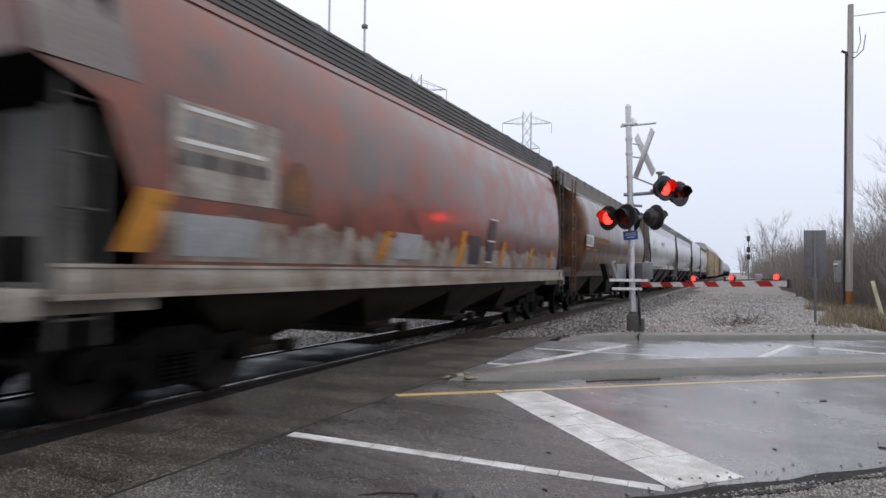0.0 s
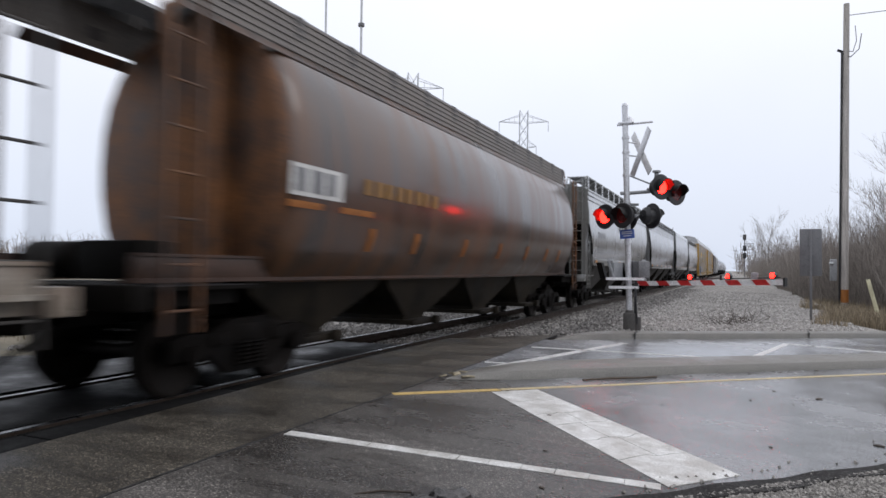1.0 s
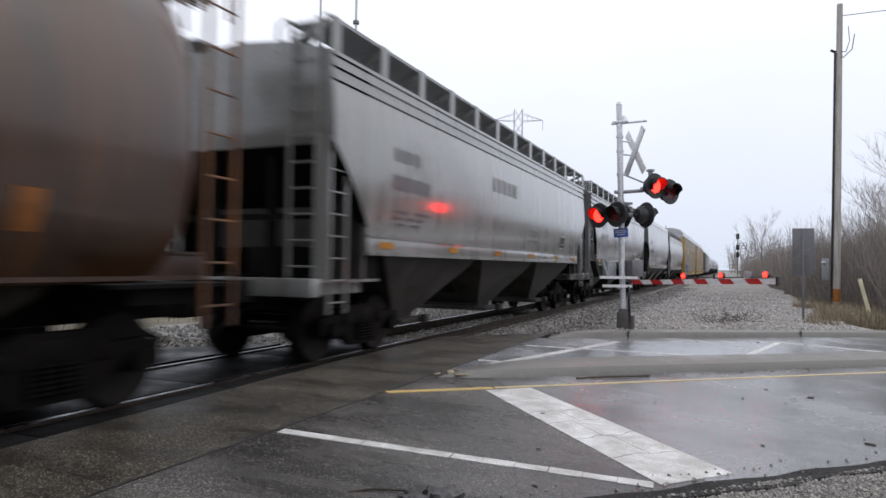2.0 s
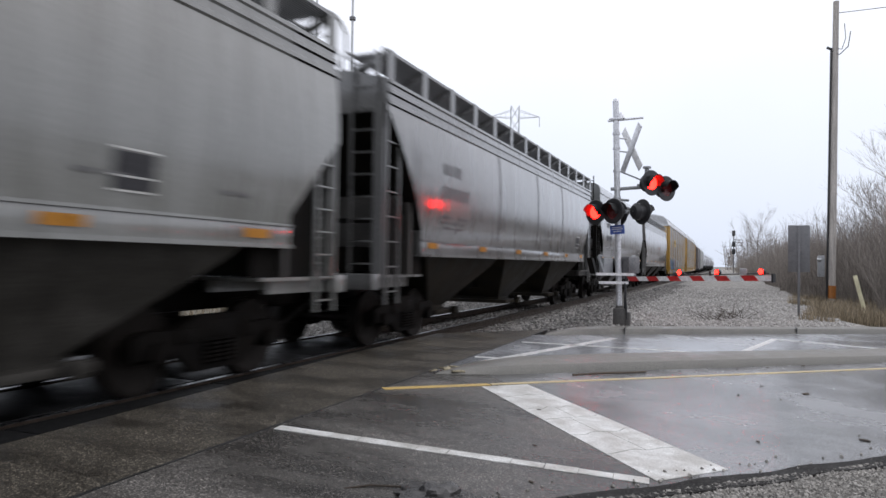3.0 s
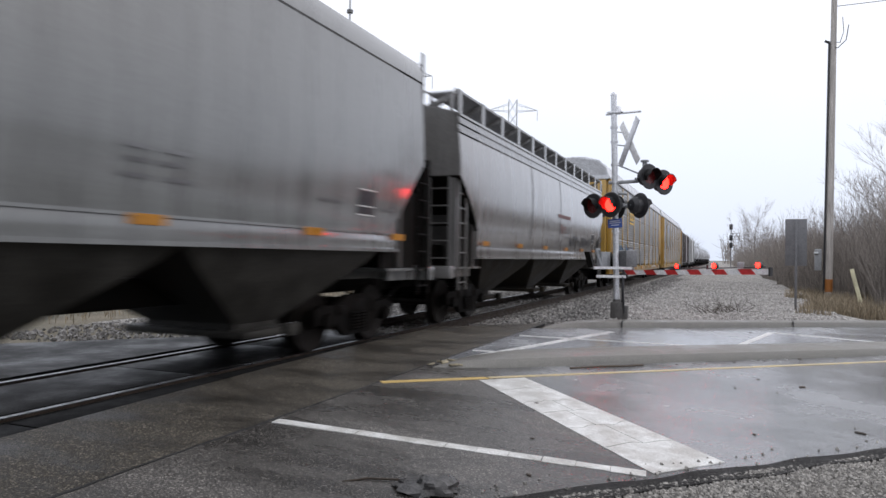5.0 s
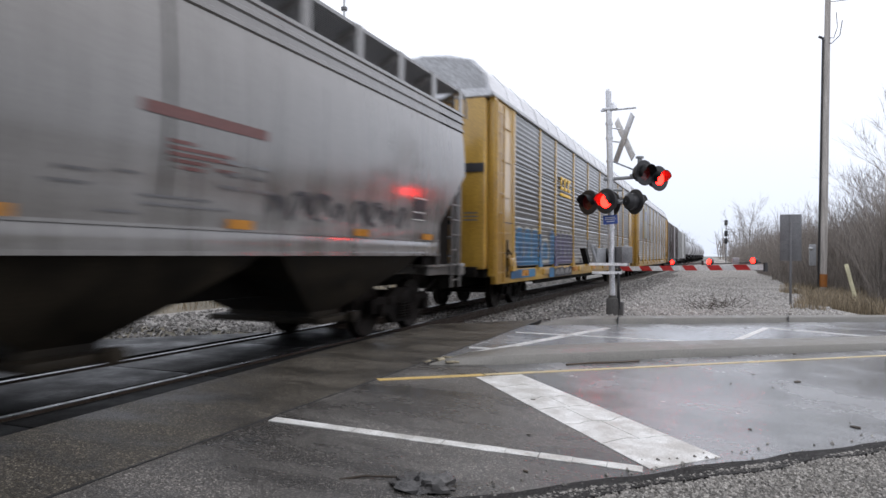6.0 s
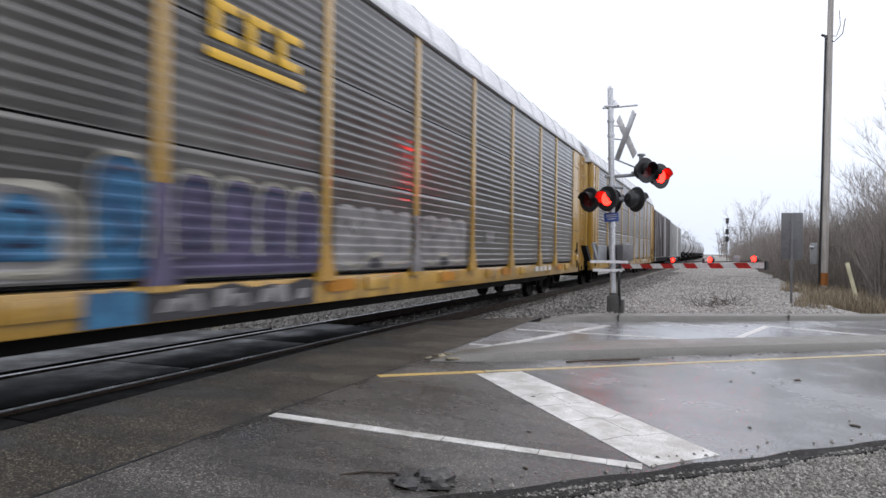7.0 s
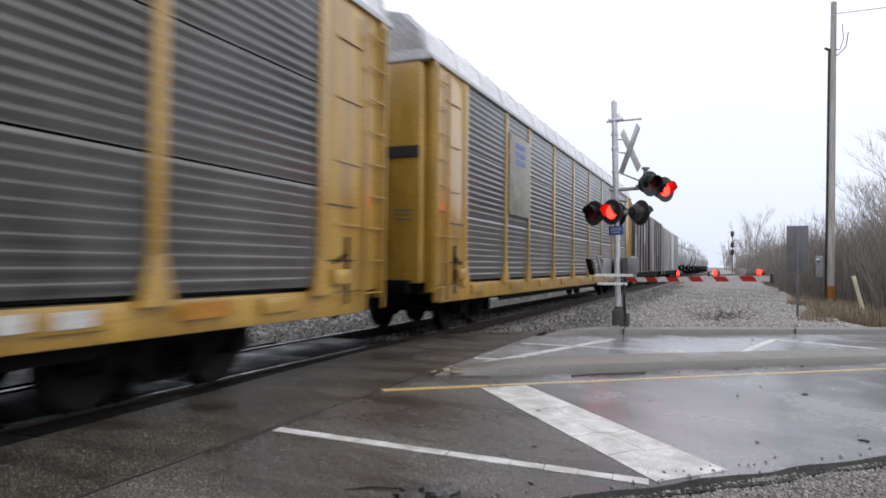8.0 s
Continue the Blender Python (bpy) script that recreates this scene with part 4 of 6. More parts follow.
                for a, b in zip(pts, pts[1:]):
                    rod(bm, a, b, 0.022, 6)
                part("grab_rail", bm, walk_mat, car)
    running_gear(car, half, half - 2.45)
    return car


FLOW = [(1.50, 1.20), (1.56, 1.55), (1.60, 2.0), (1.615, 2.5), (1.595, 3.0), (1.53, 3.45), (1.40, 3.88), (1.18, 4.21), (0.85, 4.42), (0.4, 4.52), (0, 4.54)]
CYL = [(1.12, 1.20), (1.34, 1.45), (1.50, 1.80), (1.595, 2.25), (1.615, 2.7), (1.58, 3.15), (1.48, 3.56), (1.30, 3.93), (1.03, 4.23), (0.55, 4.44), (0, 4.49)]
SIDE = [(1.50, 1.56), (1.52, 1.86), (1.575, 2.3), (1.60, 2.8), (1.59, 3.3), (1.555, 3.70), (1.535, 3.83), (1.56, 3.85), (1.56, 3.90), (1.53, 3.92), (1.53, 4.0), (1.56, 4.02), (1.56, 4.07), (1.535, 4.09), (1.535, 4.15), (1.56, 4.17), (1.56, 4.22), (1.42, 4.27), (0.8, 4.43), (0, 4.50)]
SIDE_LOW = [(1.48, 1.40), (1.50, 1.56)] + SIDE[1:]
ROUND = [(1.50, 1.56), (1.52, 1.86), (1.575, 2.3), (1.60, 2.8), (1.59, 3.3), (1.565, 3.8), (1.54, 4.34), (1.56, 4.36), (1.55, 4.53), (1.48, 4.69), (1.32, 4.78), (0.7, 4.85), (0, 4.87)]

red_car = hopper("red and dirty white rounded hopper car with graffiti", 11.7, 8.85, M_redcar, FLOW, "round", M_endscreen, 1.16, (0.45, 1.12, 4.66), M_cream, None, (0.5, 1.25), [(-8.40, 3.0, 0.97), (-8.30, 2.95, 0.99), (-7.75, 2.75, 1.0), (-7.45, 2.1, 1.0), (-7.30, 1.5, 1.0), (-7.28, 0, 1.0)])
brown_car = hopper("rusty dark brown cylindrical hopper car", 29.7, 9.4, M_brown, CYL, "round", M_rustend, 1.26, (0.40, 1.05, 4.66), M_brownsill, None, (2.5, 1.25))
c3 = hopper("pale grey hopper car with a roof walkway", 48.46, 9.0, M_grey3, SIDE, "slope", M_grey3, 1.58, (0.85, 1.50, 4.68), None, M_baygrey, le_in=0.75, ls_in=1.75)
c4 = hopper("dusty grey hopper car with a roof walkway", 66.65, 9.2, M_grey4, SIDE, "slope", M_grey4, 1.54, (0.85, 1.50, 4.68), None, M_bay, zend=3.75, le_in=0.75, ls_in=2.05)
c5 = hopper("cool grey smooth hopper car with rounded eaves", 84.65, 8.6, M_grey5, ROUND, "slope", M_under, 1.50, None, None, M_baygrey, le_in=1.1, ls_in=2.02)
c6 = hopper("warm grey hopper car with graffiti along its side", 102.3, 9.05, M_grey6, SIDE_LOW, "slope", M_grey6, 1.40, (0.85, 1.50, 4.68), None, M_bay, le_in=0.65)


def blobs(seed, lo=0.72):
    return lambda k: lo + (1 - lo) * (0.5 + 0.5 * math.sin(k * 19 + seed) * math.cos(k * 7.3 + seed * 2))


def dots(car, prof, ys, z0, z1, w, mat):
    for y in ys:
        part("reflector", patch(prof, y, y + w, z0, z1, 0.045), mat, car, "amber reflective patch")


# red car's graffiti, panel of marks and slanted yellow bars (its own y runs with the track)
part("worn_patch", patch(FLOW, -8.36, -7.42, 2.98, 4.3, 0.008, 20, 8, lobes(1, 0.12), lean=-0.18), M_primer, red_car, "bare grey primer worn through the red")
for y0, y1, z in ((-6.9, -5.95, 2.86), (-6.95, -5.75, 2.545)):
    part("panel_stripe", patch(FLOW, y0, y1, z, z + 0.045, 0.019), M_letterw, red_car, "thin white stripe on the panel")
part("rust_patch", patch(FLOW, -5.42, -4.85, 2.02, 2.62, 0.009, 18, 4, lobes(1, 0.3), 0.02), M_rustend, red_car, "rusty bare patch")
part("graffiti_ground", patch(FLOW, -7.1, 7.2, 1.45, 2.16, 0.008, 160, 5, lambda k: 0.62 + 0.2 * noise.noise((k * 26, 1, 3)) + 0.18 * noise.noise((k * 70, 5, 3)) - 0.15 * k), M_redwhite, red_car, "dirty white sprayed ground")
part("data_panel", patch(FLOW, -7.05, -5.5, 2.05, 2.95, 0.012, 2, 4), M_redwhite, red_car, "grey panel of marks")
lettering(red_car, FLOW, -6.85, -5.95, 2.62, 2.80, M_letter, 3)
lettering(red_car, FLOW, -6.95, -5.65, 2.34, 2.48, M_gblack, 6)
for y, z0, z1, w in ((-7.62, 1.52, 2.08, 0.36), (-3.2, 1.5, 1.95, 0.22), (-0.24, 1.48, 2.12, 0.28), (2.15, 1.5, 2.0, 0.22), (4.3, 1.5, 1.95, 0.25), (6.2, 1.5, 1.95, 0.22)):
    part("yellow_bar", patch(FLOW, y, y + w, z0, z1, 0.016, lean=0.24), M_amber, red_car, "slanting yellow bar")
for y, z0, z1, w, mm in ((-6.9, 1.5, 1.9, 1.1, M_greybox), (0.36, 1.5, 2.05, 0.62, M_gblack), (-2.6, 1.55, 1.95, 0.9, M_greybox)):
    part("graffiti_mark", patch(FLOW, y, y + w, z0, z1, 0.014), mm, red_car)
part("data_plate", patch(FLOW, 1.32, 1.72, 1.56, 2.42, 0.014, lean=0.2), M_gblack, red_car, "slanting black data plate")
for y, z in ((1.30, 1.54), (1.40, 1.97), (1.50, 2.42)):
    part("plate_line", patch(FLOW, y, y + 0.44, z, z + 0.03, 0.020), M_letterw, red_car, "thin white line on a plate")
# brown car's marks
part("data_panel", patch(CYL, -6.9, -5.75, 2.24, 2.62, 0.012), M_letterw, brown_car, "white panel of marks")
lettering(brown_car, CYL, -6.8, -5.8, 2.29, 2.57, M_letter, 3)
lettering(brown_car, CYL, -5.2, -2.6, 2.40, 2.62, M_ochre, 8, "orange stencilled mark")
lettering(brown_car, CYL, -6.9, -4.6, 2.10, 2.18, M_orange, 2, "thin orange stripe")
for y in (-4.9, -3.4, -1.2, 0.9, 3.0, 4.9, 6.3):
    part("yellow_bar", patch(CYL, y, y + 0.18, 1.62, 1.95, 0.014), M_orange, brown_car, "faded orange bar")
# grey cars' stencils
for car, pr in ((c3, SIDE), (c4, SIDE), (c5, ROUND), (c6, SIDE_LOW)):
    o = {c3: -6.5, c4: -6.3, c5: -5.9, c6: -6.3}[car]
    if car is not c6:
        ink = M_gblack if car is c5 else M_letter
        lettering(car, pr, o, o + 0.95, 3.02, 3.22, ink, 4)
        drop = 0.12 if car is c5 else 0.0
        lettering(car, pr, o - 0.05, o + 1.35, 2.58 - drop, 2.80 - drop, ink, 6)
        lettering(car, pr, o, o + 1.5, 2.22, 2.26, M_letter, 2)
        lettering(car, pr, o, o + 1.3, 2.12, 2.16, M_letter, 3)
        lettering(car, pr, o + 0.1, o + 1.1, 2.02, 2.06, M_letter, 2)
    lettering(car, pr, 1.2, 2.1, 2.32, 2.36, M_letter, 2)
    lettering(car, pr, 1.25, 2.0, 2.20, 2.24, M_letter, 2)
    lettering(car, pr, 1.2, 2.2, 2.06, 2.10, M_letter, 2)
    o = {c3: 4.67, c4: 5.65, c5: 5.3, c6: 6.0}[car]
    plate = part("data_plate", patch(pr, o, o + 0.45, 2.0, 2.32, 0.012), M_gblack, car, "black square data plate with white lines")
    for z in (2.335, 2.1, 1.975):
        part("plate_line", patch(pr, o - 0.03, o + 0.46, z, z + 0.018, 0.018), M_letterw, plate, "thin white line")
    lettering(car, pr, 4.3, 4.9, 2.10, 2.14, M_letter, 2)
    lettering(car, pr, 6.0, 6.5, 2.08, 2.12, M_letter, 2)
    dots(car, pr, (-6.9, -4.2, -1.5, 1.3, 4.0, 6.4), 1.65, 1.75, 0.42, M_amber)
lettering(c3, SIDE, -1.8, 0.1, 3.05, 3.35, M_greybox, 5)
for y, w in ((-3.9, 0.5), (-2.5, 0.35), (-1.9, 0.4)):
    part("paint_patch", patch(ROUND, y, y + w, 1.88, 2.24, 0.012, 4, 3, blobs(y, 0.7)), M_gwhite, c5, "pale touched-up paint patch")
on_side = lambda z: at_height(SIDE, z) + 0.012
part("stripe", patch(SIDE, 0.1, 1.9, 2.66, 2.77, 0.012), M_stripe, c6, "dark red-brown stripe")
for i, (ya, yb) in enumerate(((0.45, 0.75), (0.45, 1.3), (0.45, 1.4), (0.5, 0.95), (0.6, 0.9), (1.1, 1.4))):
    z = (2.43, 2.37, 2.31, 2.25, 2.19, 2.22)[i]
    part("letter_mark", patch(SIDE, ya, yb, z, z + 0.035, 0.012), M_stripe, c6, "red-brown line of marks")
for ya, yb, z in ((0.12, 1.05, 1.905), (0.15, 1.35, 1.83), (-0.7, -0.35, 2.06), (-0.15, 0.1, 2.09), (-0.3, 0.12, 1.74), (-0.8, -0.4, 1.95)):
    part("letter_mark", patch(SIDE, ya, yb, z, z + 0.025, 0.012), M_letter, c6, "thin dark line of marks")
for i in range(8):
    y, w, h = 2.15 + i * 0.5, 0.34 + 0.06 * (i % 3), 0.26 + 0.05 * ((i * 5) % 3)
    z = 1.95 + 0.03 * ((i * 7) % 3 - 1)
    stroke(c6, on_side, bubble(y, z, w, h, 12, -60 + 50 * (i % 4), 190 + 40 * (i % 3)), 0.075, M_gblack, "dark sprayed scrawl")
    stroke(c6, on_side, [(y - w * 0.4, z - h * 0.4), (y + w * 0.1, z + h * 0.45), (y + w * 0.45, z - h * 0.3)][:: 1 if i % 2 else -1], 0.06, M_gblack, "dark sprayed scrawl")
for y in (-3.0, 0.4, 3.4):   # scuffed weld bands
    for car in (c4, c6) if y < 3 else (c4,):
        part("weld_band", patch(SIDE, y, y + 0.05, 1.9, 3.95, 0.006, 1, 8), M_bay, car, "dirty vertical weld seam")


# ---- autoracks ----
PLAIN = [(1.60, 0.3), (1.60, 6.0)]


PITCH, RISE = 0.125, 0.018


def corrugated(y0, y1, z0, z1, pitch=PITCH, x=1.58, depth=RISE, back=None):
    bm = bmesh.new()
    zs, xs = [], []
    z = z0
    while z < z1 - 0.01:
        for f, o in ((0.0, 0), (0.34, 0), (0.58, depth), (0.84, depth)):
            if z + f * pitch < z1:
                zs.append(z + f * pitch)
                xs.append(x + o)
        z += pitch
    zs.append(z1)
    xs.append(x)
    ring = [(a, b) for a, b in zip(xs, zs)] + [((back or x - 0.03), z1), ((back or x - 0.03), z0)]
    return loft(bm, [[(a, y, b) for a, b in ring] for y in (y0, y1)])


def autorack(label, centre, posts, marks):
    car = thing("autorack_car", label, "railcar", pose(TRACK, centre, 0), "cars of the freight train")
    cars.append((car, centre))
    half, e = 14.4, 13.65
    for s in (-1, 1):
        bm = bmesh.new()
        box(bm, s * 1.40, s * 1.56, -13.0, 13.0, 0.70, 1.04, 0.015)
        for i in range(9):
            y = -11 + i * 2.75
            box(bm, s * 1.54, s * 1.60, y - 0.35, y + 0.35, 0.82, 1.0, 0.01)
        part("side_sill", bm, M_yellow, car, "yellow side sill with patches")
    bm = bmesh.new()
    box(bm, -1.4, 1.4, -13.5, 13.5, 0.86, 1.06)
    box(bm, -0.4, 0.4, -half + 0.7, half - 0.7, 0.6, 0.95)
    for y in (-9, -5, -1, 3, 7):
        box(bm, -1.3, 1.3, y, y + 0.2, 0.62, 0.86)
    part("underframe", bm, M_under, car)
    for s in (-1, 1):
        part("belly_plate", prism(bmesh.new(), [(-9.1, 0.86), (-8.7, 0.56), (8.7, 0.56), (9.1, 0.86)], s * 1.30, s * 1.38), M_under, car, "deep near-black plate below the side sill")
    # side panels bay by bay, three corrugated sheets high
    edges = list(zip(posts, posts[1:]))
    for y0, y1 in edges:
        for z0, z1 in ((1.10, 2.36), (2.385, 3.66), (3.685, 4.98)):
            for s in (1, -1):
                me = finish(corrugated(y0 + 0.02, y1 - 0.02, z0, z1), "side_panel", M_rackpanel)
                part("side_panel", me, None, car, "dusty corrugated steel panel" if s == 1 else "", pose(0, 0, 0, 0, 0, 0) if s == 1 else Matrix.Diagonal((-1, 1, 1, 1)))
    for y in posts:
        for s in (-1, 1):
            bm = bmesh.new()
            box(bm, s * 1.56, s * 1.617, y - 0.085, y + 0.085, 1.02, 5.06, 0.015)
            loft(bm, [[(s * 1.54, y - 0.2, 0.99), (s * 1.645, y - 0.2, 0.99), (s * 1.645, y + 0.2, 0.99), (s * 1.54, y + 0.2, 0.99)], [(s * 1.54, y - 0.088, 1.45), (s * 1.622, y - 0.088, 1.45), (s * 1.622, y + 0.088, 1.45), (s * 1.54, y + 0.088, 1.45)]])
            part("post", bm, M_yellow, car, "yellow side post")
    roof = [(1.58, 4.98), (1.60, 5.06), (1.55, 5.14), (1.45, 5.48), (1.15, 5.81), (0.5, 5.98), (0, 6.0)]
    ring = [(x, z) for x, z in roof] + [(-x, z) for x, z in roof[-2::-1]]
    part("roof", loft(bmesh.new(), [[(x, y, z) for x, z in ring] for y in (-e, e)]), M_rackroof, car, "pale galvanised curved roof")
    for i in range(20):
        y = -e + 0.06 + i * (2 * e - 0.17) / 19
        part("roof_seam", loft(bmesh.new(), [[(x * 1.006, yy, z + (0.018 if z > 5.1 else 0)) for x, z in ring] for yy in (y, y + 0.05)]), M_rackroof, car)
    for s in (-1, 1):
        bm = bmesh.new()
        box(bm, s * 1.6, s * 1.645, -e, e, 4.98, 5.07, 0.01)
        part("roof_rail", bm, M_galv, car)
    # yellow ends: corner sheets, doors, ladders, brake platform
    for s, y_in in ((-1, posts[0]), (1, posts[-1])):
        for x in (-1, 1):
            bm = bmesh.new()
            box(bm, x * 1.50, x * 1.60, min(y_in, s * (e - 0.2)) + 0.02, max(y_in, s * (e - 0.2)) - 0.02, 1.02, 5.0, 0.015)
            es = part("end_sheet", bm, M_yellow, car, "yellow steel corner sheet")
            for z in (1.9, 2.75, 3.6, 4.4):
                part("hand_bar", box(bmesh.new(), x * 1.595, x * 1.625, y_in + s * 0.35, y_in + s * 1.0, z, z + 0.035), M_yellow, es)
            for z in (1.42, 2.15):
                part("seam", box(bmesh.new(), x * 1.598, x * 1.608, y_in + s * 0.12, y_in + s * 0.85, z, z + 0.025), M_gblack, es, "dark panel seam")
            bm = bmesh.new()
            box(bm, x * 1.595, x * 1.70, min(y_in + s * 0.2, y_in + s * 0.55), max(y_in + s * 0.2, y_in + s * 0.55), 1.12, 1.32, 0.02)
            part("latch_box", bm, M_yellow, es, "yellow latch box")
            bm = bmesh.new()
            rod(bm, (x * 1.63, y_in + s * 0.62, 0.85), (x * 1.63, y_in + s * 0.62, 1.75), 0.022, 8)
            rod(bm, (x * 1.63, y_in + s * 0.62, 1.55), (x * 1.63, y_in + s * 0.30, 1.40), 0.018, 8)
            part("latch_lever", bm, M_under, es, "dark latch lever")
            bm = bmesh.new()
            box(bm, x * 1.48, x * 1.64, s * (e - 0.32), s * (e - 0.18), 0.9, 5.02, 0.02)
            part("corner_post", bm, M_yellow, car)
            ladder(car, x * 1.66, s * (e - 0.80), 0.75, 4.9, s * 0.55, "y", M_yellow, 9)
            bm = bmesh.new()
            box(bm, min(x * 0.66, x * 1.47), max(x * 0.66, x * 1.47), s * (e - 0.28), s * (e + 0.02), 1.06, 4.95, 0.06)
            door = part("end_door", bm, M_yellow, car, "folded yellow end door leaf")
            for z in (2.16, 2.24, 2.32):
                part("stencil_bar", box(bmesh.new(), min(x * 0.95, x * 1.3), max(x * 0.95, x * 1.3), s * (e + 0.018), s * (e + 0.024), z, z + 0.03), M_letter, door, "row of small dark marks")
            # The leaf's darker yellow holds the shade of its recess besides grime.
            bm = bmesh.new()
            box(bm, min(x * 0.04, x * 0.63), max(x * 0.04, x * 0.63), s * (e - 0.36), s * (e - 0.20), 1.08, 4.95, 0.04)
            leaf = part("inner_leaf", bm, M_yellowshade, car, "recessed yellow door leaf with grime and shade in its colour")
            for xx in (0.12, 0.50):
                part("rib", box(bmesh.new(), min(x * xx, x * (xx + 0.09)), max(x * xx, x * (xx + 0.09)), s * (e - 0.21), s * (e - 0.12), 1.1, 4.93, 0.015), M_yellowshade, leaf)
            for k in range(8):
                part("rung", rod(bmesh.new(), (x * 0.10, s * (e - 0.06), 1.35 + k * 0.45), (x * 0.62, s * (e - 0.06), 1.35 + k * 0.45), 0.014, 6), M_galv, leaf, "pale steel rung")
        bm = bmesh.new()
        box(bm, -0.9, 0.9, s * (e + 0.0), s * (half - 0.55), 1.0, 1.06)
        box(bm, -1.3, 1.3, s * (half - 0.75), s * (half - 0.55), 0.9, 1.12, 0.02)
        part("end_platform", bm, M_under, car)
        bm = bmesh.new()
        box(bm, 0.70, 1.44, s * (e + 0.018), s * (e + 0.06), 3.26, 3.46)
        part("end_plate", bm, M_gblack, car, "black plate on the end door")
        bm = bmesh.new()
        pts = [(1.47, e - 0.05, 4.97), (1.44, e + 0.12, 5.46), (1.12, e + 0.16, 5.77), (0, e + 0.18, 5.96), (-1.12, e + 0.16, 5.77), (-1.44, e + 0.12, 5.46), (-1.47, e - 0.05, 4.97)]
        loft(bm, [[(x, s * y, z) for x, y, z in pts], [(x, s * (y - 0.3), z) for x, y, z in pts]])
        part("end_hood", bm, M_rackroof, car)
    marks(car)
    running_gear(car, half, 9.9)
    return car


def spray(car, y0, y1, z0, z1, mat, seed, lo=0.75, ny=26, off=0.0, top=None):
    """A sprayed shape that follows the corrugated sheets."""
    bm = bmesh.new()
    top = top or blobs(seed, lo)
    zs = sorted({z0, z1} | {1.10 + PITCH * (n + f) for n in range(12) for f in (0.0, 0.34, 0.58, 0.84) if z0 < 1.10 + PITCH * (n + f) < z1})
    lift = lambda z: float(np.interp(((z - 1.10) / PITCH) % 1.0, [0, 0.34, 0.58, 0.84, 1.0], [0, 0, RISE, RISE, 0.0]))
    cols = []
    for i in range(ny + 1):
        y = y0 + (y1 - y0) * i / ny
        zt = z0 + (z1 - z0) * top(i / ny)
        cols.append([bm.verts.new((1.588 + off + lift(min(z, zt)), y, min(z, zt))) for z in zs])
    for a, b in zip(cols, cols[1:]):
        for j in range(len(zs) - 1):
            bm.faces.new((a[j], b[j], b[j + 1], a[j + 1]))
    bmesh.ops.remove_doubles(bm, verts=bm.verts, dist=0.0005)
    return part("graffiti", bm, mat, car, "sprayed graffiti shape")


def sheet(z):
    """Face of the corrugated sheet, with room for a coat of paint."""
    return 1.594 + float(np.interp(((z - 1.10) / PITCH) % 1.0, [0, 0.34, 0.58, 0.84, 1.0], [0, 0, RISE, RISE, 0.0]))


def letters(car, y0, y1, n, z1, fill, line, edge):
    """A row of rounded sprayed letters: filled ground, dark outlines and a pale outer edge."""
    spray(car, y0, y1, 1.12, z1, fill, 0, ny=40, top=lobes(n))
    w = (y1 - y0) / n
    for i in range(n):
        y, h = y0 + (i + 0.5) * w, (z1 - 1.16) * (1, 0.93, 0.97)[i % 3]
        stroke(car, sheet, bubble(y, z1 - h * 0.5 + 0.02, w * 0.98, h), 0.055, edge, "pale sprayed outline")
        stroke(car, sheet, bubble(y, z1 - h * 0.5 - 0.05, w * 0.84, h * 0.9, 20, -30 - 25 * (i % 2), 205), 0.05, line, "dark sprayed outline")
        stroke(car, sheet, [(y - w * 0.12, 1.4), (y + w * 0.1, 1.5 + 0.1 * (i % 2)), (y - w * 0.05, 1.68)], 0.06, line, "dark sprayed outline")


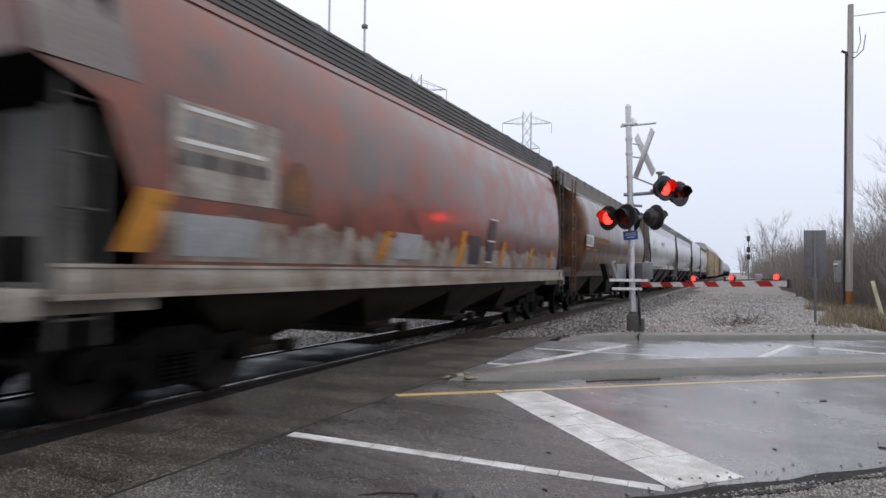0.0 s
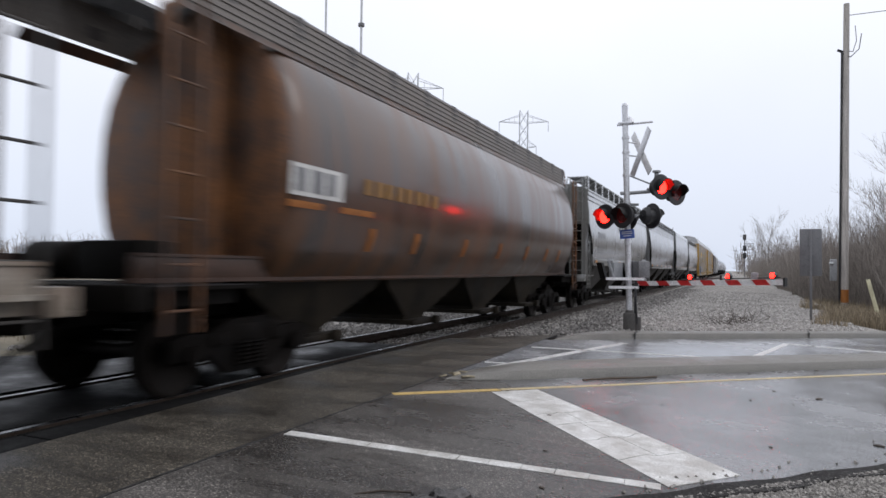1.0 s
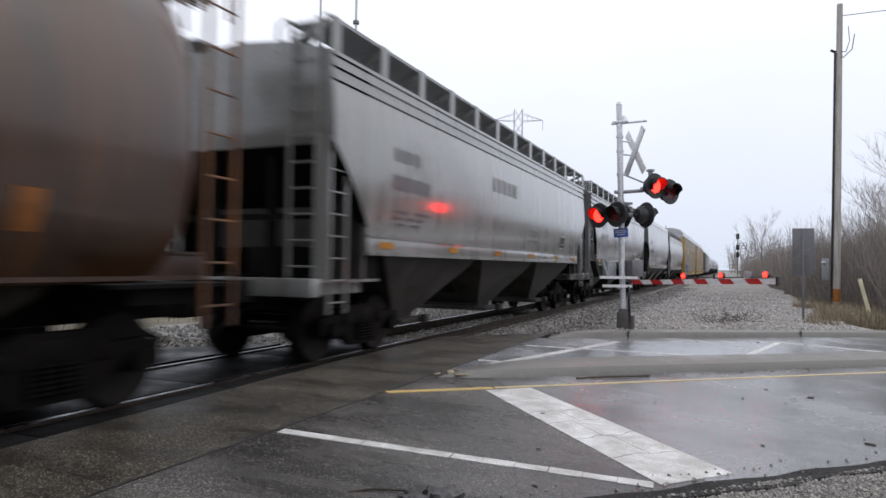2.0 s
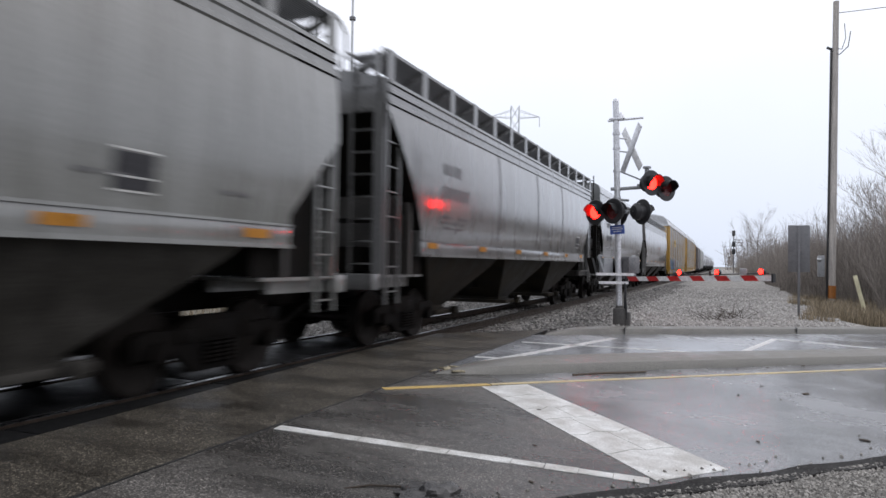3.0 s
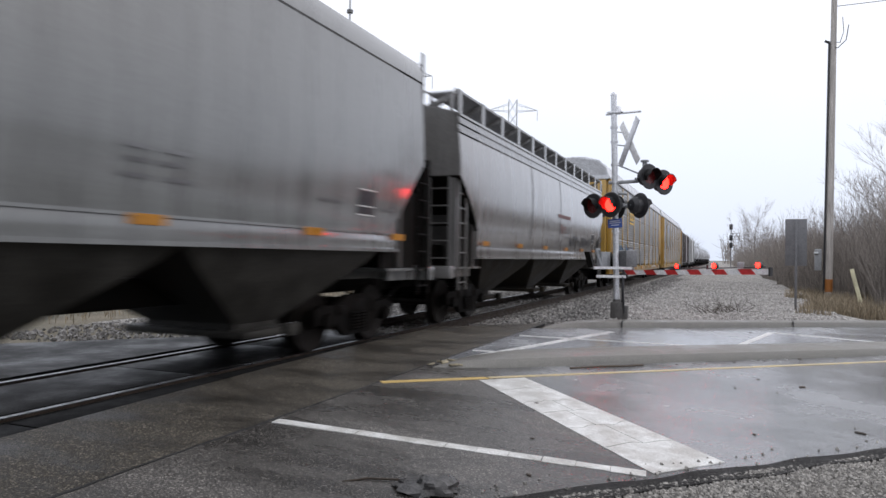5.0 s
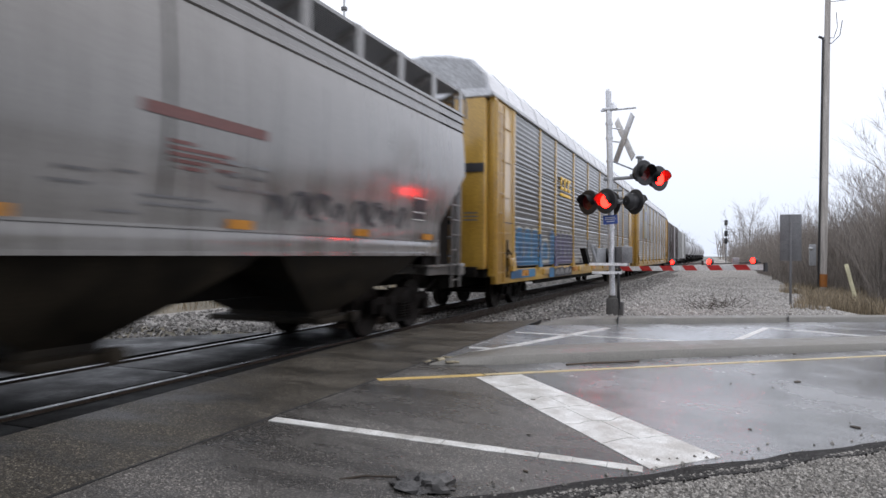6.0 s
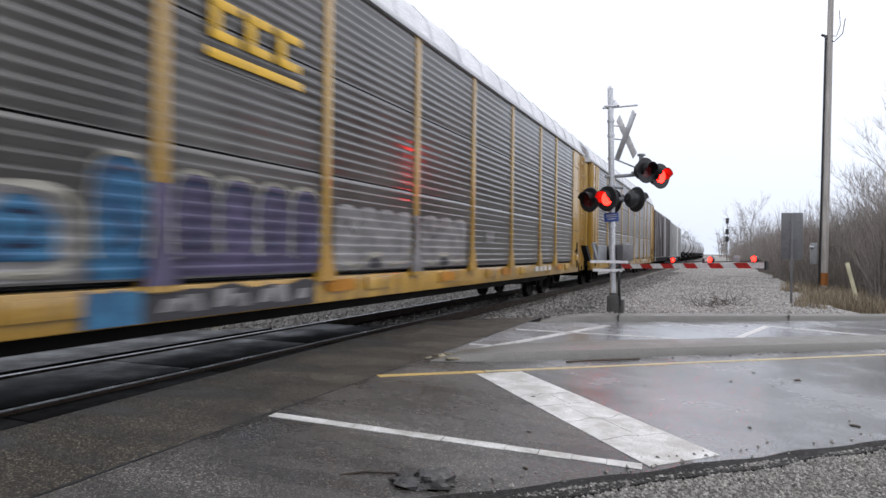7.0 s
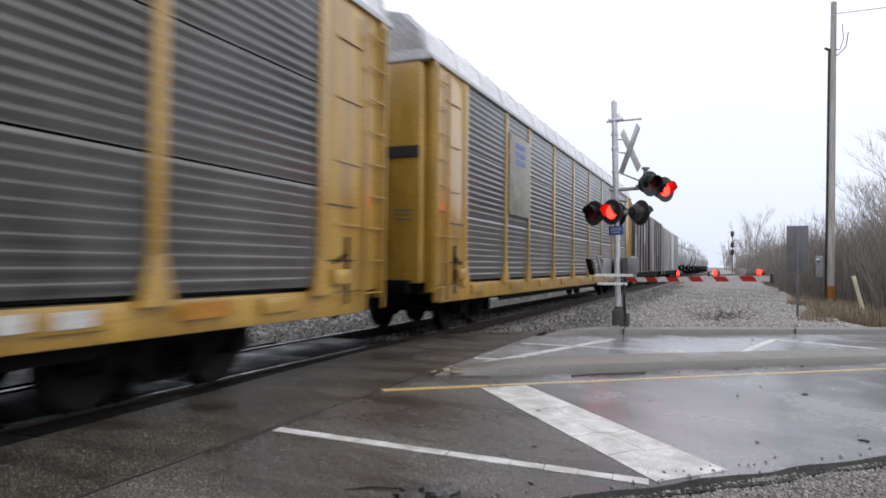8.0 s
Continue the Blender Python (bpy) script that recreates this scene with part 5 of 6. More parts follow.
def marks_one(car):
    letters(car, -11.65, -9.25, 3, 2.10, M_gblue, M_gnavy, M_gcream)
    spray(car, -8.95, -7.9, 1.12, 1.86, M_gwhite, 9.0, ny=16, top=lobes(1, 0.3))
    stroke(car, sheet, bubble(-8.45, 1.52, 0.95, 0.68, 26, -90, 270), 0.08, M_gcream, "pale sprayed ring")
    spray(car, -8.72, -8.15, 1.28, 1.78, M_gblue, 9.5, ny=12, off=0.004, top=lobes(1, 0.3))
    stroke(car, sheet, bubble(-8.43, 1.53, 0.3, 0.26, 14, -90, 270), 0.07, M_gnavy, "dark sprayed ring")
    letters(car, -7.85, -7.2, 1, 2.18, M_gblue, M_gnavy, M_gcream)
    letters(car, -6.95, -4.4, 4, 2.12, M_gpurple, M_gnavy, M_gcream)
    for y0, y1, n, z1 in ((-4.05, -1.6, 4, 2.02), (-1.2, 1.0, 3, 1.98)):
        spray(car, y0, y1, 1.12, z1, M_gsilver, 0, ny=40, top=lobes(n, 0.1))
        w = (y1 - y0) / n
        for i in range(n):
            stroke(car, sheet, bubble(y0 + (i + 0.5) * w, 1.72, w * 0.95, 0.55, 16, 10, 170), 0.06, M_gwhite, "pale sprayed outline")
        m = (y0 + y1) / 2
        stroke(car, sheet, [(y0 + 0.25, 1.22), (m - 0.5, 1.15), (m - 0.25, 1.32), (m + 0.1, 1.34), (m + 0.35, 1.17), (y1 - 0.25, 1.2), (y1 - 0.06, 1.45)], 0.08, M_gcream, "cream sprayed swash")
        spray(car, m - 0.25, m + 0.15, 1.13, 1.28, M_gblack, 2, ny=8, off=0.004, top=lobes(1, 0.3))
        stroke(car, sheet, [(y0 + 0.3, 1.85), (y0 + 0.5, 1.6), (y0 + 0.75, 1.8)], 0.035, M_gblack, "dark sprayed line")
    spray(car, 2.3, 2.9, 1.6, 1.95, M_gsilver, 5.0, 0.5, 8)
    for y, mm in ((-9.1, M_gblue), (-7.1, M_gpurple), (-1.42, M_gsilver)):
        bm = bmesh.new()
        loft(bm, [[(xa, y - h, z), (xb, y - h, z), (xb, y + h, z), (xa, y + h, z)] for z, xa, xb, h in ((1.05, 1.60, 1.652, 0.19), (1.45, 1.60, 1.629, 0.094), (1.99, 1.60, 1.624, 0.09))])
        part("graffiti", bm, mm, car, "paint sprayed over a post")
    for y0, y1 in ((-12.0, -9.6),):
        part("graffiti", patch(PLAIN, y0, y1, 0.80, 1.02, 0.004), M_gblue, car, "blue paint on the sill")
    part("graffiti", patch(PLAIN, -7.3, -4.5, 0.72, 1.04, 0.004, 16, 2, blobs(3.0, 0.75)), M_gblack, car, "dark ground sprayed on the sill")
    part("graffiti", patch(PLAIN, -7.9, -7.3, 0.72, 1.05, 0.005, 8, 2, blobs(5.0, 0.8)), M_gblue, car, "blue paint run down over the sill")
    for i in range(7):
        part("graffiti_mark", patch(PLAIN, -7.1 + i * 0.36, -6.86 + i * 0.36, 0.80 - 0.02 * (i % 2), 0.95 + 0.03 * (i % 3 - 1), 0.008, lean=0.08 * (-1) ** i), M_gsilver, car, "pale sprayed mark")
    for y in (-11.0, -4.2, -0.3, 3.6, 9.4):
        part("sill_patch", patch(PLAIN, y, y + 0.7, 0.84, 1.0, 0.006), M_amber, car, "bright yellow reflective patch")
    lettering(car, PLAIN, 6.6, 8.6, 0.86, 1.0, M_letterw, 4)
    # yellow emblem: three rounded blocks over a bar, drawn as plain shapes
    for i in range(3):
        bm = bmesh.new()
        y = -6.5 + i * 0.56
        box(bm, 1.622, 1.636, y, y + 0.44, 3.50, 3.60, 0.004)
        box(bm, 1.622, 1.636, y, y + 0.14, 3.60, 3.82, 0.004)
        box(bm, 1.622, 1.636, y, y + 0.44, 3.82, 3.92, 0.004)
        part("emblem", bm, M_emblem, car, "yellow painted emblem shape")
    bm = bmesh.new()
    box(bm, 1.622, 1.636, -6.55, -4.9, 3.30, 3.40, 0.004)
    part("emblem", bm, M_emblem, car, "yellow painted emblem bar")


def marks_two(car):
    bm = bmesh.new()
    box(bm, 1.622, 1.648, -9.0, -7.2, 2.6, 4.55, 0.008)
    sign = part("sign_board", bm, M_gcream, car, "pale board with blue bars")
    for z in (3.85, 4.05, 4.25):
        bm = bmesh.new()
        box(bm, 1.648, 1.655, -8.5, -7.7, z, z + 0.12)
        part("emblem", bm, M_blue, sign, "blue bar")
    lettering(car, PLAIN, 6.6, 8.4, 0.86, 1.0, M_letterw, 4)


P1 = [-11.8, -9.1, -7.1, -4.26, -1.42, 1.42, 4.26, 7.1, 9.1, 11.8]
a1 = autorack("yellow autorack car with corrugated sides and graffiti", 126.0, P1, marks_one)
a2 = autorack("yellow autorack car with clean corrugated sides", 154.8, P1, marks_two)


# ---- boxcars and tank cars far back ----
def boxcar(label, centre, half, mat, top, door_mat):
    car = thing("boxcar", label, "railcar", pose(TRACK, centre, 0), "cars of the freight train")
    cars.append((car, centre))
    e = half - 0.6
    bm = bmesh.new()
    prof = [(-1.52, 1.05), (1.52, 1.05), (1.55, top - 0.25), (1.3, top - 0.05), (0, top), (-1.3, top - 0.05), (-1.55, top - 0.25)]
    loft(bm, [[(x, y, z) for x, z in prof] for y in (-e, e)])
    part("body", bm, mat, car)
    n = 12
    for i in range(n + 1):
        y = -e + 0.05 + (2 * e - 0.1) * i / n
        if abs(y) > 1.7:
            for s in (-1, 1):
                part("rib", box(bmesh.new(), s * 1.53, s * 1.61, y - 0.06, y + 0.06, 1.1, top - 0.3), mat, car)
    for s in (-1, 1):
        bm = bmesh.new()
        box(bm, s * 1.54, s * 1.66, -1.55, 1.55, 1.15, top - 0.4, 0.02)
        for k in range(5):
            box(bm, s * 1.65, s * 1.68, -1.45, 1.45, 1.4 + k * 0.65, 1.45 + k * 0.65)
        part("door", bm, door_mat, car, "sliding side door")
        ladder(car, 1.6, s * (e - 0.1), 0.8, top - 0.3, -s * 0.45, "y", M_galv, 9)
    bm = bmesh.new()
    box(bm, -1.3, 1.3, -half + 0.7, half - 0.7, 0.7, 1.05)
    part("underframe", bm, M_under, car)
    running_gear(car, half, half - 2.5)
    return car


def tank(label, centre, mat):
    car = thing("tank_car", label, "railcar", pose(TRACK, centre, 0), "cars of the freight train")
    cars.append((car, centre))
    half = 8.4
    bm = bmesh.new()
    n, zc, r = 28, 2.75, 1.5
    secs = []
    for y, k in ((-7.5, 0.25), (-7.42, 0.6), (-7.2, 0.88), (-6.95, 1), (6.95, 1), (7.2, 0.88), (7.42, 0.6), (7.5, 0.25)):
        secs.append([(r * k * math.cos(a * 2 * math.pi / n), y, zc + r * k * math.sin(a * 2 * math.pi / n)) for a in range(n)])
    loft(bm, secs)
    part("tank", bm, mat, car)
    bm = bmesh.new()
    rod(bm, (0, 0, 4.15), (0, 0, 4.6), 0.42, 18)
    box(bm, -0.9, 0.9, -1.6, 1.6, 4.22, 4.27)
    for x in (-0.9, 0.9):
        for y in (-1.6, -0.5, 0.5, 1.6):
            rod(bm, (x, y, 4.25), (x, y, 5.0), 0.025, 6)
        rod(bm, (x, -1.6, 5.0), (x, 1.6, 5.0), 0.025, 6)
    part("dome_platform", bm, M_galv, car, "railed platform round the dome")
    for s in (-1, 1):
        bm = bmesh.new()
        box(bm, -1.45, 1.45, s * 5.2, s * 8.0, 0.95, 1.15, 0.02)
        box(bm, -1.2, 1.2, s * 5.6, s * 6.6, 1.1, 1.7, 0.05)
        part("saddle", bm, M_under, car)
        ladder(car, 1.45, s * 0.4, 1.2, 4.3, -s * 0.4, "y", M_galv, 10)
    running_gear(car, half, half - 2.1)
    return car


scuffed = boxcar("dark brown high boxcar with scuffed doors", 179.6, 9.8, M_boxdark, 5.1, M_boxdark)
BOX_SIDE = [(1.535, 1.0), (1.545, 4.8)]
for y, w, z0, z1, k in ((-8.6, 1.1, 1.3, 3.4, 2), (-6.2, 0.9, 1.2, 2.2, 1), (-4.0, 1.6, 2.9, 4.4, 3), (2.2, 1.2, 1.3, 2.6, 2), (5.0, 0.9, 2.2, 4.2, 1)):
    part("worn_patch", patch(BOX_SIDE, y, y + w, z0, z1, 0.006, 18, 4, lobes(k, 0.5), 0.05), M_boxpale, scuffed, "pale worn patch on the dark side")
boxcar("pale grey boxcar with ribbed sides", 199.6, 9.6, M_boxpale, 4.95, M_boxpale)
y = 209.4 + 8.5
for i in range(9):
    tank("black tank car with a railed dome platform" if i % 3 != 1 else "grey tank car with a railed dome platform", y, M_tank if i % 3 != 1 else M_tankgrey)
    y += 17.0


# ---- crossing signal with gate ----
BASE = Vector((-2.21, 15.70, 0.06))
U3, W3 = Vector((U.x, U.y, 0)), Vector((W.x, W.y, 0))
LEAN = Vector((-0.12, -0.02, 5.05)).normalized()


def facing(p, d):
    """A pose at p whose own +y points along d."""
    return Matrix.Translation(p) @ Vector(d).to_track_quat("Y", "Z").to_matrix().to_4x4()


def mast_at(z):
    return BASE + LEAN * ((z - BASE.z) / LEAN.z)


signal = thing("crossing_signal", "silver railway crossing signal with red flashers and striped gate", "crossing signal", Matrix.Translation(BASE))
inv = Matrix.Translation(-BASE)
bm = bmesh.new()
rod(bm, (0, 0, 0), mast_at(5.10) - BASE, 0.066, 16)
rod(bm, mast_at(5.10) - BASE, mast_at(5.16) - BASE, 0.072, 16, 0.05)
for z in (4.35, 4.02, 3.5, 3.1, 2.9, 2.0):
    rod(bm, mast_at(z) - BASE, mast_at(z + 0.05) - BASE, 0.082, 14)
part("mast", bm, M_alu, signal, "silver painted mast")
bm = bmesh.new()
box(bm, -0.13, 0.13, -0.13, 0.13, -0.06, 0.38, 0.02)
box(bm, 0.12, 0.24, -0.10, 0.10, -0.04, 0.30, 0.02)
rod(bm, (0, 0, 0.36), (0, 0, 0.44), 0.11, 14, 0.085)
part("base_box", bm, M_base, signal, "grey cast base")
# crossbuck, seen from behind
cb = mast_at(4.07) + U3 * 0.42 - BASE
CROSS = Vector((0.80, 0.60, 0))
for s, o in ((1, 0.0), (-1, 0.022)):
    bm = bmesh.new()
    box(bm, -0.62, 0.62, -0.01, 0.01, -0.10, 0.10, 0.004)
    m = Matrix.Translation(cb + CROSS * o) @ CROSS.to_track_quat("Y", "Z").to_matrix().to_4x4() @ Matrix.Rotation(radians(-52 * s), 4, "Y")
    part("crossbuck_blade", bm, M_alu if s == 1 else M_whiter, signal, "crossbuck blade", m)
bm = bmesh.new()
for z in (4.28, 3.98):
    rod(bm, mast_at(z) - BASE, mast_at(z) - BASE + U3 * 0.30, 0.016, 8)
part("crossbuck_bracket", bm, M_galv, signal)
# bell and its arm
RIGHT = Vector((0.916, 0.40, 0))
bm = bmesh.new()
p = mast_at(4.70) - BASE
rod(bm, p - RIGHT * 0.18 - Vector((0, 0, 0.04)), p + RIGHT * 0.62 + Vector((0, 0, 0.05)), 0.025, 8)
box(bm, p.x - 0.15, p.x + 0.15, p.y - 0.08, p.y + 0.08, p.z - 0.03, p.z + 0.03, 0.02)
part("bell_arm", bm, M_alu, signal)
bm = bmesh.new()
q = p + RIGHT * 0.10 + Vector((0, 0, 0.02))
rod(bm, q, q + Vector((0, 0, 0.10)), 0.10, 16, 0.07)
rod(bm, q + Vector((0, 0, 0.10)), q + Vector((0, 0, 0.14)), 0.07, 16, 0.02)
part("bell", bm, M_alu, signal, "round warning bell")


def flasher(name, p, d, tall=False):
    """A round black target with housing, hooded visor and a red lens that turns its glowing face out or in."""
    bm = bmesh.new()
    n = 32
    ring = lambda r, y: [(r * math.cos(a * 2 * math.pi / n), y, r * math.sin(a * 2 * math.pi / n)) for a in range(n)]
    loft(bm, [ring(0.275, 0.0), ring(0.285, 0.012), ring(0.27, 0.03), ring(0.165, 0.03), ring(0.16, -0.12), ring(0.02, -0.13)], False)
    loft(bm, [ring(0.275, 0.0), ring(0.19, -0.02), ring(0.19, -0.16), ring(0.12, -0.24), ring(0.02, -0.25)], False)
    f = part(name, bm, M_black, signal, "black round flasher target", Matrix.Translation(-BASE) @ facing(p, d))
    bm = bmesh.new()
    arc = [radians(a) for a in range(-35, 216, 12)]
    outer = [[(0.172 * math.cos(a), y, 0.172 * math.sin(a)) for a in arc] + [(0.162 * math.cos(a), y, 0.162 * math.sin(a)) for a in arc[::-1]] for y in (0.03, 0.23)]
    outer[1] = [(x, y - (0.12 if z < 0.02 else 0.0) * min(1, max(0, (0.12 - z) / 0.2)), z) for x, y, z in outer[1]]
    loft(bm, outer)
    part("visor", bm, M_hood, f, "black lamp hood")
    bm = bmesh.new()
    rod(bm, (0, 0.0, 0), (0, 0.008, 0), 0.158, 28)
    for face in bm.faces:
        face.material_index = 1
    r2 = bmesh.ops.create_cone(bm, cap_ends=True, segments=28, radius1=0.152, radius2=0.10, depth=0.022, matrix=Matrix.Translation((0, 0.020, 0)) @ Matrix.Rotation(radians(-90), 4, "X"))
    lens = part("lens", finish(bm, "lens", [M_lit, M_lens_off]), None, f, "round red lens", pose(0, 0.012, 0))
    return lens


low = mast_at(2.60) - U3 * 0.27 - Vector((0.08, 0, 0))
up = Vector((-1.40, 15.80, 3.18))
F_UP, A_UP = Vector((0.768, -0.64, 0)), Vector((0.64, 0.768, 0))
F_LO, A_LO = Vector((-0.515, -0.857, 0)), Vector((-0.857, 0.515, 0))
bk = mast_at(2.60) + U3 * 0.36
lens_left = [flasher("flasher", low + A_LO * 0.25, F_LO), flasher("flasher", up - A_UP * 0.22 + Vector((0, 0, 0.05)), F_UP), flasher("flasher", bk + W3 * 0.38, U3)]
lens_right = [flasher("flasher", low - A_LO * 0.25, F_LO), flasher("flasher", up + A_UP * 0.22 - Vector((0, 0, 0.05)), F_UP), flasher("flasher", bk - W3 * 0.38, U3)]
bm = bmesh.new()
for c, a in ((low + U3 * 0.2, A_LO), (bk - U3 * 0.2, W3), (up - F_UP * 0.2, A_UP)):
    rod(bm, c - a * 0.42 - BASE, c + a * 0.42 - BASE, 0.035, 10)
rod(bm, mast_at(3.12) - BASE, up - F_UP * 0.2 - BASE, 0.04, 10)
rod(bm, mast_at(3.12) - BASE, mast_at(3.12) - BASE - RIGHT * 0.14, 0.04, 10)
rod(bm, mast_at(3.55) - BASE, up - F_UP * 0.2 - BASE + Vector((0, 0, 0.05)), 0.018, 8)
rod(bm, low + U3 * 0.2 - BASE, bk - U3 * 0.2 - BASE, 0.04, 10)
rod(bm, low + U3 * 0.2 - BASE + Vector((0, 0, 0.28)), bk - U3 * 0.05 - BASE + Vector((0, 0, 0.28)), 0.03, 10)
part("cross_arm", bm, M_greybox, signal, "grey cross-arm tubes")
bm = bmesh.new()
q = up - A_UP * 0.25 - F_UP * 0.1 - BASE
rod(bm, q + Vector((0, 0, 0.2)), q + Vector((0, 0, 0.38)), 0.05, 10)
rod(bm, q + Vector((0, 0, 0.38)), q + Vector((0, 0, 0.42)), 0.09, 12)
part("junction_cap", bm, M_greybox, signal)
bm = bmesh.new()
fp = facing(mast_at(2.20) - Vector((0, 0.075, 0)), (-0.05, -1, 0.0))
box(bm, -0.16, 0.16, 0, 0.008, -0.10, 0.10, 0.003)
plate = part("notice_plate", bm, M_blue, signal, "small blue notice plate", Matrix.Translation(-BASE) @ fp @ pose(0, 0, 0, 0, 4, 0))
for z, w in ((0.05, 0.11), (0.01, 0.12), (-0.04, 0.09)):
    bm = bmesh.new()
    box(bm, -w, w, 0.008, 0.011, z - 0.008, z + 0.008)
    part("text_bar", bm, M_whiter, plate)
# gate mechanism and counterweights
D3 = Vector((0.74, -0.673, 0)).normalized()
gm = mast_at(1.10) - BASE
turn = Vector(D3).to_track_quat("X", "Z").to_matrix().to_4x4()
G = Matrix.Translation(gm) @ turn
bm = bmesh.new()
box(bm, -0.24, 0.24, 0.08, 0.40, 0.12, 0.50, 0.03)
rod(bm, (0, 0.06, 0.06), (0, 0.46, 0.06), 0.06, 12)
part("gate_mechanism", bm, M_signback, signal, "grey gate motor housing", G)
bm = bmesh.new()
box(bm, -0.30, -0.12, -0.32, -0.06, 0.12, 0.46, 0.02)
part("relay_box", bm, M_greybox, signal, "grey relay box", G)
for z, l0, l1 in ((0.10, -0.42, 0.42), (-0.09, -0.36, 0.30)):
    bm = bmesh.new()
    p0, p1 = gm + RIGHT * l0 + Vector((-0.06, -0.16, z)), gm + RIGHT * l1 + Vector((-0.06, -0.16, z))
    loft(bm, [[q + Vector((0, 0, a)) + Vector((-RIGHT.y, RIGHT.x, 0)) * b for a, b in ((-0.03, -0.03), (-0.03, 0.03), (0.03, 0.03), (0.03, -0.03))] for q in (p0, p1)])
    part("gate_bracket", bm, M_whiter, signal, "white painted gate bracket")
for s in (-1, 1):
    bm = bmesh.new()
    a = gm + RIGHT * (0.42 * s - 0.05) + Vector((0, 0.05, 0.50))
    b = gm + RIGHT * (0.32 * s) + Vector((0, 0.0, 0.08))
    rod(bm, a, b, 0.035, 8)
    c = a - RIGHT * 0.09 * s
    rod(bm, a, c, 0.035, 8)
    part("support_arm", bm, M_greybox, signal)
    bm = bmesh.new()
    k = gm - D3 * 0.55 + Vector((-D3.y, D3.x, 0)) * 0.3 * s
    loft(bm, [[(k.x + a, k.y + b, k.z + c) for a, c in ((-0.03, 0.10), (0.09, 0.10), (0.0, 0.46), (-0.12, 0.46))] for b in (-0.14, 0.14)])
    part("counterweight", bm, M_under, signal, "dark iron counterweight")
bm = bmesh.new()
rod(bm, gm + Vector((0.14, -0.06, -1.0)), gm + Vector((0.17, -0.06, 0.1)), 0.028, 8)
rod(bm, gm + Vector((0.20, -0.10, -0.9)), gm + Vector((0.15, -0.1, -0.1)), 0.018, 8)
part("conduit", bm, M_black, signal)
# the lowered arm, in slanted red and white stripes
G0, G1 = BASE + D3 * 0.30 + Vector((0, 0, 1.045)), BASE + D3 * 3.98 + Vector((0, 0, 1.155))
AR = (G1 - G0)
ax = AR.normalized()
nrm = Vector((-ax.y, ax.x, 0)).normalized()
arm = part("gate_arm", loft(bmesh.new(), [[G0 - BASE + AR * k + nrm * b + Vector((0, 0, a)) for a, b in ((-0.045, -0.016), (-0.045, 0.016), (0.045, 0.016), (0.045, -0.016))] for k in (0, 0.5, 1)]), M_whiter, signal, "red and white striped gate arm")
for i in range(12):
    k0, k1, sl = i / 12, (i + 1) / 12 - 0.002, 0.014
    bm = bmesh.new()
    hh = 0.049
    ring = [(k0 + sl, -hh), (k1 + sl, -hh), (k1 - sl, hh), (k0 - sl, hh)]
    if i == 11:
        ring[1], ring[2] = (1.0, -hh), (1.0, hh)
    loft(bm, [[G0 - BASE + AR * k + nrm * b + Vector((0, 0, a)) for k, a in ring] for b in (-0.020, 0.020)])
    part("stripe", bm, M_red if i % 2 == 0 else M_whiter, arm)
bm = bmesh.new()
loft(bm, [[G1 - BASE + ax * k + nrm * b + Vector((0, 0, a)) for a, b in ((-0.075, -0.03), (-0.075, 0.03), (0.075, 0.03), (0.075, -0.03))] for k in (0, 0.04)])
part("tip_cap", bm, M_black, arm, "black end cap")
bm = bmesh.new()
for a, b in ((0.35, 0.62), (0.62, 0.98)):
    rod(bm, G0 - BASE + AR * a + Vector((0, 0, 0.07)), G0 - BASE + AR * b + Vector((0, 0, 0.085)), 0.011, 6)
part("cable", bm, M_black, arm)
gate_lens = []
for s_along, kind in ((1.84, "left"), (2.79, "right"), (3.77, "on")):
    k = (s_along - 0.30) / 3.68
    p = G0 - BASE + AR * k + Vector((0, 0, 0.115))
    bm = bmesh.new()
    rod(bm, p - Vector((0, 0, 0.06)), p - Vector((0, 0, 0.03)), 0.045, 12)
    rod(bm, p - nrm * 0.026, p + nrm * 0.026, 0.060, 16)
    lamp = part("gate_lamp", bm, M_black, arm, "small red gate lamp")
    for sgn in (-1, 1):
        bm = bmesh.new()
        rod(bm, (0, -0.003, 0), (0, 0.003, 0), 0.054, 16)
        for face in bm.faces:
            face.material_index = 1
        bmesh.ops.create_uvsphere(bm, u_segments=14, v_segments=8, radius=0.05, matrix=Matrix.Translation((0, 0.004, 0)) @ Matrix.Diagonal((1, 0.4, 1, 1)))
        gate_lens.append((part("lamp_lens", finish(bm, "lamp_lens", [M_lit, M_lens_off]), None, arm, "red lamp lens", Matrix.Translation(p + nrm * 0.030 * sgn) @ (nrm * sgn).to_track_quat("Y", "Z").to_matrix().to_4x4()), kind))
bm = bmesh.new()
k = (3.37 - 0.30) / 3.68
p = G0 - BASE + AR * k
box(bm, p.x - 0.06, p.x + 0.06, p.y - 0.06, p.y + 0.06, p.z + 0.06, p.z + 0.18, 0.015)
part("arm_box", bm, M_greybox, arm, "small grey box on the arm")
bm = bmesh.new()
p = G0 - BASE + AR * ((2.60 - 0.30) / 3.68)
rod(bm, p + Vector((0, 0, 0.05)), p + Vector((0, 0, 0.14)), 0.02, 8)
part("cable_clip", bm, M_black, arm)

